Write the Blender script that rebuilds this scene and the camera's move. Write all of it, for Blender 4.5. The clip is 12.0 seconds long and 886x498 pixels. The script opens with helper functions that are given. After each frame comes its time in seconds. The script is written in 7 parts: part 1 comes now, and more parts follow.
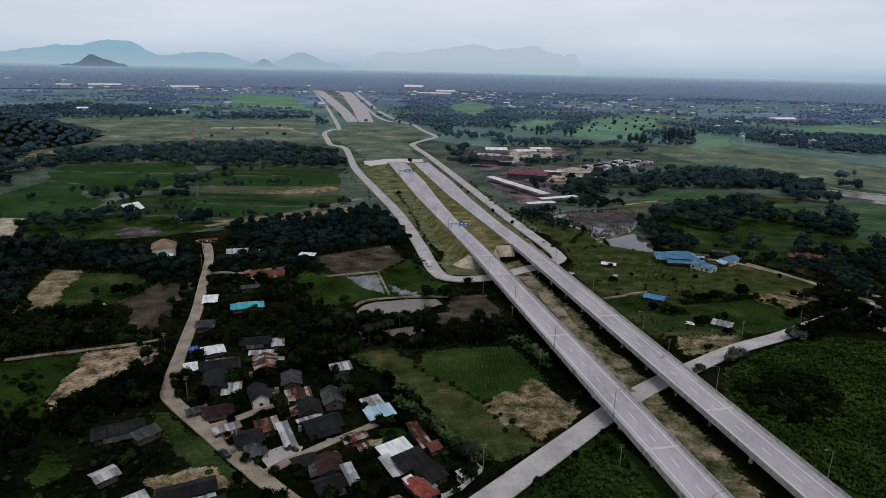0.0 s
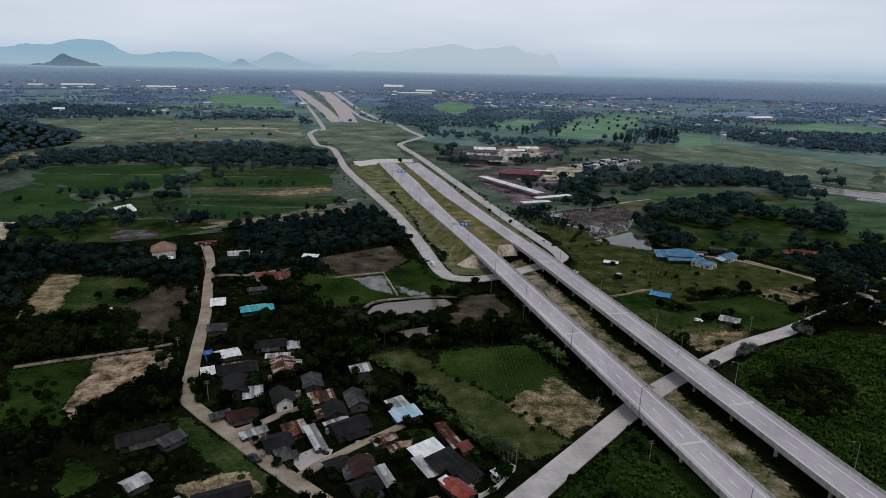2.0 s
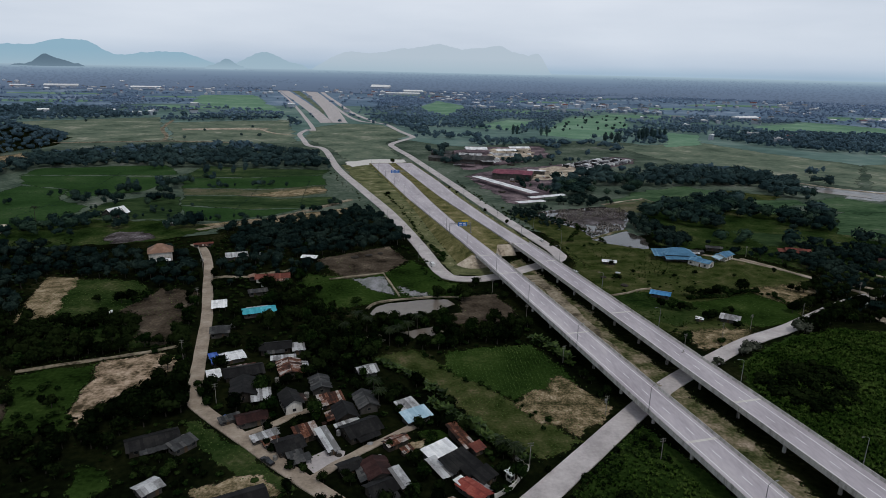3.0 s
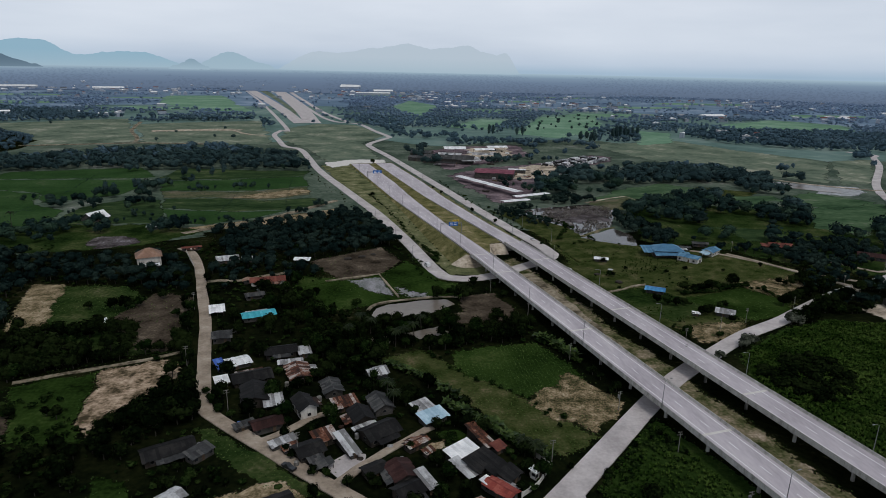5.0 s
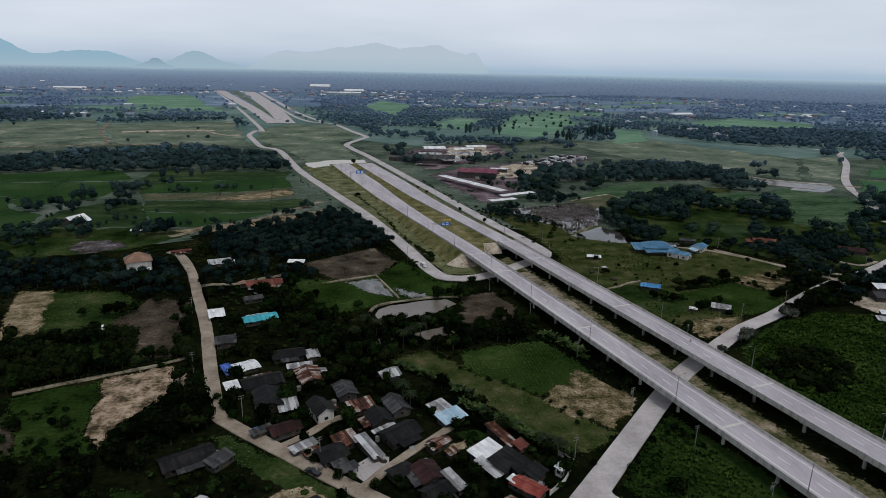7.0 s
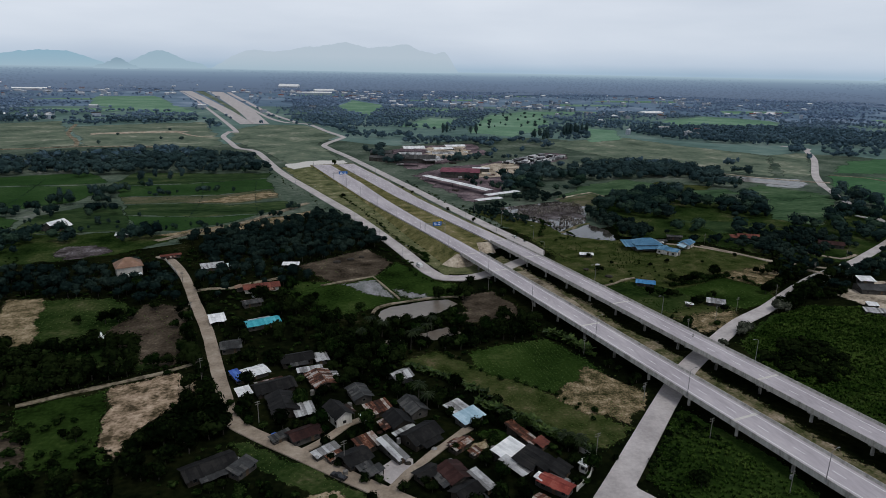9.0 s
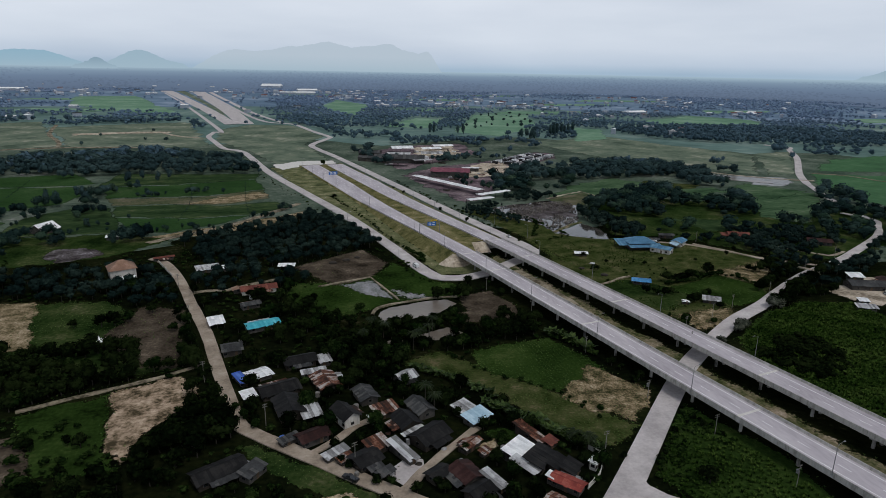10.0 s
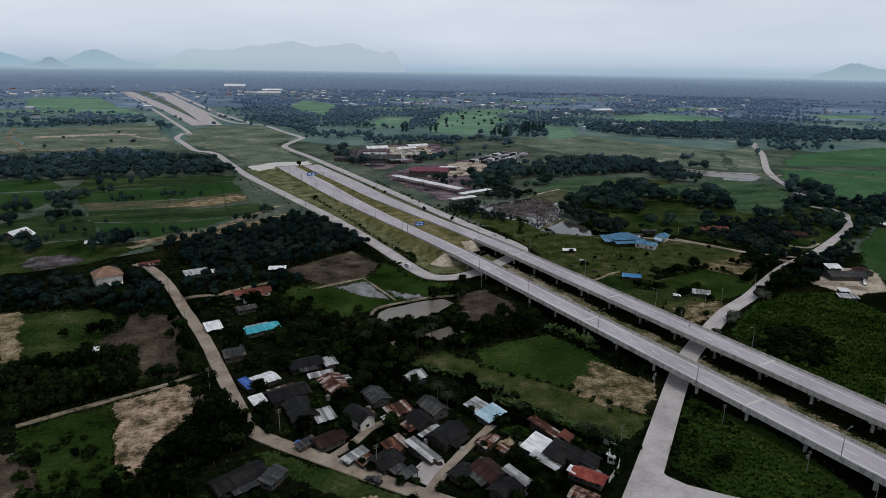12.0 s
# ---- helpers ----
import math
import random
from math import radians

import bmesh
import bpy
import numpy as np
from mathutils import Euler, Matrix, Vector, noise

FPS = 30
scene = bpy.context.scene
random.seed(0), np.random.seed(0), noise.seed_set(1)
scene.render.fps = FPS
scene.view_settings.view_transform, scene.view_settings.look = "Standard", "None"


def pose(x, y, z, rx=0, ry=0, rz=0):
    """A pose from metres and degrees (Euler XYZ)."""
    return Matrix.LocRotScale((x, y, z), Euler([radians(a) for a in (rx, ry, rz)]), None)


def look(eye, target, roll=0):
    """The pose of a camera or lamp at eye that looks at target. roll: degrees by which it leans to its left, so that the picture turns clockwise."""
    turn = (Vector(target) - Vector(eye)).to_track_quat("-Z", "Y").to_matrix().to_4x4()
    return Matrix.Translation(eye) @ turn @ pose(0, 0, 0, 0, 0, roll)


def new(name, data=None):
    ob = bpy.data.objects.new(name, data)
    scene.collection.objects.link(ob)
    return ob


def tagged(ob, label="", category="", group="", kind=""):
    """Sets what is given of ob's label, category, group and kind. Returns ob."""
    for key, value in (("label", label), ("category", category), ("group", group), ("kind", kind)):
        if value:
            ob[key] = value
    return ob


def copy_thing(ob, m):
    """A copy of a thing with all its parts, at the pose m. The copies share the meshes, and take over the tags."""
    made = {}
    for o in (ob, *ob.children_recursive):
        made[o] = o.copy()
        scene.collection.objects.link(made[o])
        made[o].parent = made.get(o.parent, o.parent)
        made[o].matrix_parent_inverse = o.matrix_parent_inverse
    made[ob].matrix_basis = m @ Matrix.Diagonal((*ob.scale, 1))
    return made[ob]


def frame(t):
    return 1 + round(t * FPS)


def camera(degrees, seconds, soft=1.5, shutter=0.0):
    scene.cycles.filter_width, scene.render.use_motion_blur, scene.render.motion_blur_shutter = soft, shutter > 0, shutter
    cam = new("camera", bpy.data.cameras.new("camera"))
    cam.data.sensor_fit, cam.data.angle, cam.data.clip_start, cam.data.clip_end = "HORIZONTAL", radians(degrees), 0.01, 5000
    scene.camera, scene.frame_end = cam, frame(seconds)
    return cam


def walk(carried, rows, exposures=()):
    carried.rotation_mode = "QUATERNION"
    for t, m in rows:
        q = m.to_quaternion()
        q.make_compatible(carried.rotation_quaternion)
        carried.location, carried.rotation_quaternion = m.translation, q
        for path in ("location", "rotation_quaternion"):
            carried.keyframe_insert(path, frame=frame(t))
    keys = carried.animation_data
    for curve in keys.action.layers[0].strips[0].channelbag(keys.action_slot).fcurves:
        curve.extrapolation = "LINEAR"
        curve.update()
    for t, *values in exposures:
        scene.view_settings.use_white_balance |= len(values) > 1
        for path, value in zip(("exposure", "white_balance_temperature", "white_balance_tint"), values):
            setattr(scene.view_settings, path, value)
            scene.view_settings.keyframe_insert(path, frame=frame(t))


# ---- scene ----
cam = camera(71.0, 12.0, soft=0.5)
PATH = [
    (0, (-0.914, -0.296, 109.831), (-0.876, 1.625, 109.274), 1.3),
    (0.5, (-4.699, -0.261, 109.797), (-4.643, 1.659, 109.24), 1.2),
    (1, (-8.444, -0.187, 109.765), (-8.369, 1.733, 109.209), 1.3),
    (1.5, (-12.163, -0.053, 109.727), (-12.072, 1.866, 109.17), 1.3),
    (2, (-15.844, 0.115, 109.683), (-15.737, 2.033, 109.127), 1.3),
    (2.5, (-19.5, 0.347, 109.648), (-19.372, 2.263, 109.092), 1.3),
    (3, (-23.129, 0.647, 109.615), (-22.98, 2.563, 109.06), 1.3),
    (5, (-37.41, 2.213, 109.436), (-37.164, 4.119, 108.882), 1.2),
    (5.5, (-40.995, 2.701, 109.428), (-40.719, 4.603, 108.874), 1.2),
    (6, (-44.644, 3.276, 109.433), (-44.344, 5.174, 108.879), 1.2),
    (6.5, (-48.328, 3.92, 109.446), (-48.006, 5.815, 108.892), 1.2),
    (7, (-52.007, 4.589, 109.467), (-51.666, 6.48, 108.913), 1.2),
    (9, (-66.459, 7.278, 109.669), (-66.024, 9.15, 109.115), 1.1),
    (9.5, (-70.058, 8.069, 109.705), (-69.599, 9.935, 109.151), 1.1),
    (10, (-73.65, 8.912, 109.742), (-73.164, 10.771, 109.188), 1.1),
    (10.5, (-77.206, 9.758, 109.777), (-76.691, 11.61, 109.223), 1.0),
    (11, (-80.687, 10.645, 109.813), (-80.144, 12.488, 109.259), 1.1),
    (11.5, (-84.155, 11.587, 109.845), (-83.585, 13.423, 109.291), 1.1),
    (12, (-87.614, 12.57, 109.867), (-87.025, 14.399, 109.312), 0.9),
]
walk(cam, [(t, look(eye, target, roll)) for t, eye, target, roll in PATH])

# ---- light: an overcast sky, thick cloud, a weak wide sun behind it ----
world = bpy.data.worlds.new("overcast_sky")
scene.world = world
world.use_nodes = True
wn, wl = world.node_tree.nodes, world.node_tree.links
wn.clear()
w_out = wn.new("ShaderNodeOutputWorld")
w_bg = wn.new("ShaderNodeBackground")
w_sky = wn.new("ShaderNodeTexSky")
w_sky.sky_type = "NISHITA"
w_sky.sun_disc = False
w_sky.sun_elevation = radians(58)
w_sky.sun_rotation = radians(150)
w_sky.air_density, w_sky.dust_density = 1.2, 3.0
w_dim = wn.new("ShaderNodeMixRGB")
w_dim.blend_type = "MULTIPLY"
w_dim.inputs[0].default_value = 1.0
w_dim.inputs[2].default_value = (0.085, 0.085, 0.085, 1)
wl.new(w_sky.outputs[0], w_dim.inputs[1])
w_co = wn.new("ShaderNodeTexCoord")
w_map = wn.new("ShaderNodeMapping")
w_map.inputs["Scale"].default_value = (1.6, 1.6, 9.0)
wl.new(w_co.outputs["Generated"], w_map.inputs[0])
w_noise = wn.new("ShaderNodeTexNoise")
w_noise.inputs["Scale"].default_value = 1.4
w_noise.inputs["Detail"].default_value = 6
w_noise.inputs["Roughness"].default_value = 0.5
wl.new(w_map.outputs[0], w_noise.inputs["Vector"])
w_ramp = wn.new("ShaderNodeValToRGB")
w_ramp.color_ramp.elements[0].position, w_ramp.color_ramp.elements[0].color = 0.30, (0.66, 0.73, 0.83, 1)
w_ramp.color_ramp.elements[1].position, w_ramp.color_ramp.elements[1].color = 0.72, (0.83, 0.885, 0.965, 1)
wl.new(w_noise.outputs["Fac"], w_ramp.inputs[0])
w_sep = wn.new("ShaderNodeSeparateXYZ")
wl.new(w_co.outputs["Generated"], w_sep.inputs[0])
w_low = wn.new("ShaderNodeValToRGB")
w_low.color_ramp.elements[0].position, w_low.color_ramp.elements[0].color = 0.0, (0.54, 0.67, 0.765, 1)
w_low.color_ramp.elements[1].position, w_low.color_ramp.elements[1].color = 0.10, (0.97, 0.97, 0.99, 1)
for at, tone in ((0.012, (0.74, 0.81, 0.88, 1)), (0.035, (0.88, 0.91, 0.95, 1)), (0.28, (0.84, 0.85, 0.87, 1)), (0.5, (0.46, 0.46, 0.47, 1)), (1.0, (0.36, 0.36, 0.37, 1))):
    w_low.color_ramp.elements.new(at).color = tone
wl.new(w_sep.outputs["Z"], w_low.inputs[0])
w_mul = wn.new("ShaderNodeMixRGB")
w_mul.blend_type = "MULTIPLY"
w_mul.inputs[0].default_value = 1.0
wl.new(w_ramp.outputs[0], w_mul.inputs[1])
wl.new(w_low.outputs[0], w_mul.inputs[2])
w_mix = wn.new("ShaderNodeMixRGB")
w_mix.inputs[0].default_value = 0.88
wl.new(w_dim.outputs[0], w_mix.inputs[1])
wl.new(w_mul.outputs[0], w_mix.inputs[2])
wl.new(w_mix.outputs[0], w_bg.inputs["Color"])
w_bg.inputs["Strength"].default_value = 1.0
wl.new(w_bg.outputs[0], w_out.inputs[0])

sun = new("sun", bpy.data.lights.new("sun", "SUN"))
sun.data.energy = 1.0
sun.data.angle = radians(14)
sun.data.color = (1.0, 0.97, 0.92)
sun.matrix_world = look((0, 0, 400), (-90, 220, 0))


# ---- materials ----
def tex_material(name, stops, scale=0.2, fine=2.5, rough=0.9, bump=0.0, bump_scale=3.0, metal=0.0, island=0.0, stretch=(1, 1, 1), spec=0.3, per_object=0.0):
    """A surface whose colour runs over stops by two scales of noise at world size; island: how far each loose piece differs."""
    m = bpy.data.materials.new(name)
    m.use_nodes = True
    n, l = m.node_tree.nodes, m.node_tree.links
    b = n["Principled BSDF"]
    b.inputs["Roughness"].default_value = rough
    b.inputs["Metallic"].default_value = metal
    b.inputs["Specular IOR Level"].default_value = spec
    geo = n.new("ShaderNodeNewGeometry")
    mp = n.new("ShaderNodeMapping")
    mp.inputs["Scale"].default_value = stretch
    l.new(geo.outputs["Position"], mp.inputs[0])
    a = n.new("ShaderNodeTexNoise")
    a.inputs["Scale"].default_value = scale
    a.inputs["Detail"].default_value = 5
    a.inputs["Roughness"].default_value = 0.6
    c = n.new("ShaderNodeTexNoise")
    c.inputs["Scale"].default_value = fine
    c.inputs["Detail"].default_value = 3
    l.new(mp.outputs[0], a.inputs["Vector"])
    l.new(mp.outputs[0], c.inputs["Vector"])
    mix = n.new("ShaderNodeMath")
    mix.operation = "MULTIPLY_ADD"
    mix.inputs[1].default_value = 0.8
    l.new(c.outputs["Fac"], mix.inputs[0])
    off = n.new("ShaderNodeMath")
    off.operation = "MULTIPLY_ADD"
    off.inputs[1].default_value = 2.0
    off.inputs[2].default_value = -0.9
    l.new(a.outputs["Fac"], off.inputs[0])
    l.new(off.outputs[0], mix.inputs[2])
    fac = mix.outputs[0]
    for amount, node, socket in ((island, geo, "Random Per Island"), (per_object, None, "Random")):
        if amount:
            src = node or n.new("ShaderNodeObjectInfo")
            k = n.new("ShaderNodeMath")
            k.operation = "MULTIPLY_ADD"
            k.inputs[1].default_value = amount
            sub = n.new("ShaderNodeMath")
            sub.operation = "SUBTRACT"
            sub.inputs[1].default_value = 0.5
            l.new(src.outputs[socket], sub.inputs[0])
            l.new(sub.outputs[0], k.inputs[0])
            l.new(fac, k.inputs[2])
            fac = k.outputs[0]
    ramp = n.new("ShaderNodeValToRGB")
    els = ramp.color_ramp.elements
    for i, (p, col) in enumerate(stops):
        el = els[i] if i < 2 else els.new(p)
        el.position, el.color = p, (*col, 1)
    l.new(fac, ramp.inputs[0])
    l.new(ramp.outputs[0], b.inputs["Base Color"])
    if bump:
        bt = n.new("ShaderNodeTexNoise")
        bt.inputs["Scale"].default_value = bump_scale
        bt.inputs["Detail"].default_value = 4
        l.new(mp.outputs[0], bt.inputs["Vector"])
        bp = n.new("ShaderNodeBump")
        bp.inputs["Strength"].default_value = 1.0
        bp.inputs["Distance"].default_value = bump
        l.new(bt.outputs["Fac"], bp.inputs["Height"])
        l.new(bp.outputs[0], b.inputs["Normal"])
    return m


def plain_material(name, col, rough=0.6, metal=0.0):
    return tex_material(name, [(0.2, tuple(c * 0.82 for c in col)), (0.8, tuple(min(1, c * 1.15) for c in col))], 0.5, 4.0, rough, metal=metal)


M = {}
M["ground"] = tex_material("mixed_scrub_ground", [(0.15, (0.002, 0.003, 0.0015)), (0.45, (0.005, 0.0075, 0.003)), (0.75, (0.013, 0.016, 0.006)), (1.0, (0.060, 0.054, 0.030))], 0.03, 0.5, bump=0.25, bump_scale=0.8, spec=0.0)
# Far plain: the blue haze over it is mixed into this colour.
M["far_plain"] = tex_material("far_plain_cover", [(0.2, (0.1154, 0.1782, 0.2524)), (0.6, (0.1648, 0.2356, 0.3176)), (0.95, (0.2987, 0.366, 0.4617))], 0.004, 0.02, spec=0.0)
M["paddy"] = tex_material("rice_paddy_green", [(0.12, (0.01739, 0.04366, 0.01403)), (0.55, (0.02981, 0.06548, 0.02181)), (0.8, (0.04099, 0.07793, 0.02961)), (0.98, (0.07757, 0.09354, 0.05061))], 0.02, 0.4, bump=0.15, bump_scale=1.2, spec=0.0)
M["grass"] = tex_material("rough_grass", [(0.12, (0.006, 0.014, 0.004)), (0.4, (0.017, 0.034, 0.009)), (0.66, (0.036, 0.055, 0.017)), (0.86, (0.072, 0.080, 0.035)), (0.98, (0.135, 0.122, 0.075))], 0.04, 0.6, bump=0.2, bump_scale=1.5, spec=0.0)
M["meadow"] = tex_material("grazed_meadow", [(0.12, (0.0135, 0.02392, 0.0057)), (0.45, (0.0396, 0.05336, 0.01615)), (0.7, (0.0648, 0.07176, 0.02755)), (0.95, (0.1305, 0.1104, 0.06175))], 0.11, 1.1, bump=0.12, bump_scale=2, spec=0.0)
# Dry olive and green field colours, lightened and blued for distance haze.
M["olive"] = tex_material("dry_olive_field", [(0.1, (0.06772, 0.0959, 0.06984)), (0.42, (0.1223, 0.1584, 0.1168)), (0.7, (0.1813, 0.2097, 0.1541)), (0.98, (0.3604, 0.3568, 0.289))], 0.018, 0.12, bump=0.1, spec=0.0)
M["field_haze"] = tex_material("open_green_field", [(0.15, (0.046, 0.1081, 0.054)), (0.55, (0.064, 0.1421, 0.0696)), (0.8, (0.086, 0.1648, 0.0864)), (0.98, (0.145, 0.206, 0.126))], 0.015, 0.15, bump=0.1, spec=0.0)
M["crop"] = tex_material("crop_field_green", [(0.12, (0.00528, 0.0108, 0.0027)), (0.4, (0.01584, 0.0333, 0.0072)), (0.7, (0.02992, 0.0558, 0.0126)), (0.96, (0.066, 0.0855, 0.0288))], 0.035, 0.7, bump=0.3, bump_scale=1.4, spec=0.0)
M["earth"] = tex_material("bare_brown_earth", [(0.12, (0.020, 0.016, 0.012)), (0.45, (0.058, 0.046, 0.034)), (0.75, (0.10, 0.08, 0.06)), (0.98, (0.19, 0.155, 0.12))], 0.08, 0.9, bump=0.2, bump_scale=1.2, spec=0.0)
M["dry"] = tex_material("dry_straw_earth", [(0.1, (0.050, 0.048, 0.020)), (0.42, (0.17, 0.135, 0.078)), (0.65, (0.30, 0.235, 0.15)), (0.95, (0.46, 0.38, 0.27))], 0.15, 1.2, bump=0.2, bump_scale=1.5, spec=0.0)
M["rubble"] = tex_material("pale_cleared_earth", [(0.2, (0.056, 0.045, 0.0264)), (0.4, (0.1792, 0.135, 0.088)), (0.6, (0.3472, 0.26, 0.1848)), (0.9, (0.56, 0.44, 0.33))], 0.17, 0.8, bump=0.3, bump_scale=0.8, spec=0.0)
M["sand"] = tex_material("pale_sandy_earth", [(0.2, (0.1792, 0.1478, 0.112)), (0.6, (0.495, 0.4222, 0.3349)), (0.95, (0.6989, 0.6261, 0.5242))], 0.08, 0.7, bump=0.1, spec=0.0)
M["track"] = tex_material("worn_dirt_track", [(0.2, (0.08, 0.068, 0.048)), (0.6, (0.26, 0.221, 0.1625)), (0.95, (0.39, 0.338, 0.26))], 0.1, 0.8, bump=0.08, spec=0.0)
M["deck"] = tex_material("worn_concrete_deck", [(0.12, (0.368, 0.334, 0.363)), (0.55, (0.4772, 0.4378, 0.473)), (0.95, (0.575, 0.5358, 0.5555))], 0.12, 1.2, rough=0.85, stretch=(1.0, 0.25, 1.0), bump=0.01)
M["concrete"] = tex_material("weathered_concrete", [(0.15, (0.25, 0.235, 0.215)), (0.5, (0.38, 0.36, 0.33)), (0.9, (0.5, 0.48, 0.45))], 0.25, 2.0, rough=0.88, bump=0.02)
# Stained concrete for the piers, darkened to carry the deck's shade.
M["stain"] = tex_material("stained_parapet_concrete", [(0.25, (0.055, 0.052, 0.05)), (0.45, (0.22, 0.205, 0.195)), (0.85, (0.42, 0.40, 0.375))], 0.4, 2.0, rough=0.9, stretch=(1, 1, 0.25))
M["parapet"] = tex_material("weathered_parapet", [(0.12, (0.20, 0.19, 0.175)), (0.45, (0.36, 0.345, 0.32)), (0.9, (0.50, 0.48, 0.45))], 0.5, 2.5, rough=0.9, stretch=(1, 1, 0.3))
M["road"] = tex_material("concrete_road", [(0.12, (0.3696, 0.3375, 0.3344)), (0.55, (0.495, 0.4543, 0.451)), (0.95, (0.6072, 0.5711, 0.5573))], 0.09, 1.0, rough=0.88)
M["lane"] = tex_material("dusty_lane_concrete", [(0.15, (0.2255, 0.1811, 0.1373)), (0.5, (0.3247, 0.2654, 0.2079)), (0.95, (0.451, 0.3791, 0.3059))], 0.12, 1.2, rough=0.9, bump=0.03)
M["joint"] = tex_material("pale_joint_mortar", [(0.2, (0.575, 0.552, 0.5175)), (0.9, (0.713, 0.69, 0.6555))], 0.5, 4, rough=0.8)
M["white"] = tex_material("white_road_paint", [(0.2, (0.72, 0.72, 0.72)), (0.8, (0.85, 0.85, 0.85))], 0.5, 4, rough=0.7)
M["water"] = tex_material("murky_pond_water", [(0.2, (0.15, 0.125, 0.105)), (0.9, (0.21, 0.18, 0.15))], 0.05, 0.4, rough=0.32, bump=0.006, bump_scale=2.0, spec=0.5)
# Wet scrub ground, its blue raised for the haze before it.
M["flood"] = tex_material("flooded_scrub", [(0.2, (0.03025, 0.0266, 0.026)), (0.5, (0.08525, 0.0742, 0.07637)), (0.72, (0.1444, 0.1303, 0.1365)), (0.9, (0.33, 0.315, 0.3413))], 0.09, 0.8, rough=0.9, bump=0.15, bump_scale=1.0, spec=0.0)
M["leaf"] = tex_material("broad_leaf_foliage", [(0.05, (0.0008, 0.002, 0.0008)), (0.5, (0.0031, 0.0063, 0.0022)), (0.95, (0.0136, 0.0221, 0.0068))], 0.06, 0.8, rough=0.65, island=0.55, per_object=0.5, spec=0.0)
M["leaf_light"] = tex_material("young_leaf_foliage", [(0.05, (0.00176, 0.00528, 0.00136)), (0.5, (0.0068, 0.016, 0.00408)), (0.95, (0.0288, 0.048, 0.01317))], 0.08, 0.8, rough=0.65, island=0.6, per_object=0.3, spec=0.0)
# leaf_mid, leaf_wood and leaf_belt: foliage greens with bluish haze painted in.
M["leaf_mid"] = tex_material("distant_foliage", [(0.05, (0.006, 0.014, 0.013)), (0.5, (0.014, 0.031, 0.028)), (0.95, (0.036, 0.062, 0.050))], 0.03, 0.3, rough=0.8, island=0.4, spec=0.0)
M["leaf_wood"] = tex_material("woodland_foliage", [(0.05, (0.00304, 0.008, 0.00756)), (0.5, (0.00912, 0.0192, 0.01752)), (0.95, (0.0324, 0.0533, 0.04164))], 0.05, 0.5, rough=0.7, island=0.25, spec=0.0)
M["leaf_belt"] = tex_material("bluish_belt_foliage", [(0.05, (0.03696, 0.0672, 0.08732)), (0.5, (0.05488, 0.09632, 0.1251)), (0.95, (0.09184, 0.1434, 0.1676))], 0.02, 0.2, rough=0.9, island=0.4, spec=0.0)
# Farmland and scrub covers, both lightened and blued for haze.
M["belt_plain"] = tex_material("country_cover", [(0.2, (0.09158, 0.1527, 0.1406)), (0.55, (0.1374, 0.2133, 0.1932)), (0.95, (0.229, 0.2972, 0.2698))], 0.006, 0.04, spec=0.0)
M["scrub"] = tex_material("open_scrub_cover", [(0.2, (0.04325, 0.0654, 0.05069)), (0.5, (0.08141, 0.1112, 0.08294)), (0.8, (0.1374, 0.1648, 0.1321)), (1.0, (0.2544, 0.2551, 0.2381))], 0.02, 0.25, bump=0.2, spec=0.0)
M["cane"] = tex_material("tall_cane_leaves", [(0.05, (0.006, 0.016, 0.003)), (0.5, (0.022, 0.048, 0.008)), (0.95, (0.062, 0.098, 0.022))], 0.05, 0.6, rough=0.6, island=0.5, spec=0.0)
M["bark"] = tex_material("grey_brown_bark", [(0.2, (0.022, 0.019, 0.015)), (0.9, (0.06, 0.052, 0.042))], 1.0, 6.0, bump=0.02)
M["steel"] = tex_material("galvanised_steel", [(0.2, (0.17, 0.175, 0.18)), (0.9, (0.28, 0.285, 0.29))], 1.0, 5.0, rough=0.5, metal=0.6)
M["pole"] = tex_material("spun_concrete_pole", [(0.2, (0.13, 0.125, 0.115)), (0.9, (0.24, 0.23, 0.215))], 1.0, 5.0)
M["lamp_glass"] = plain_material("lamp_glass", (0.6, 0.6, 0.58), 0.2)
M["sign_blue"] = plain_material("sign_blue", (0.012, 0.11, 0.38), 0.4)
M["sign_yellow"] = plain_material("sign_yellow", (0.60, 0.42, 0.02), 0.4)
M["sign_white"] = plain_material("sign_white", (0.75, 0.75, 0.75), 0.4)
M["wall_white"] = tex_material("stained_white_render", [(0.15, (0.38, 0.36, 0.33)), (0.5, (0.55, 0.53, 0.49)), (0.9, (0.68, 0.66, 0.62))], 0.3, 2.0, stretch=(1, 1, 0.3))
# Block and board walls, darkened: the eaves' deep shade is in their colour.
M["wall_grey"] = tex_material("grey_block_wall", [(0.15, (0.0315, 0.0294, 0.0266)), (0.9, (0.0805, 0.0756, 0.07))], 0.4, 3.0)
M["wall_wood"] = tex_material("weathered_board_wall", [(0.15, (0.0154, 0.0126, 0.0098)), (0.9, (0.049, 0.0406, 0.0322))], 0.5, 3.0, stretch=(1, 1, 0.2))
M["glass"] = tex_material("dark_window_glass", [(0.2, (0.012, 0.014, 0.016)), (0.9, (0.03, 0.034, 0.04))], 0.5, 2.0, rough=0.08, spec=0.6)
M["door"] = tex_material("brown_door", [(0.2, (0.07, 0.045, 0.03)), (0.9, (0.14, 0.095, 0.06))], 1.0, 5.0)
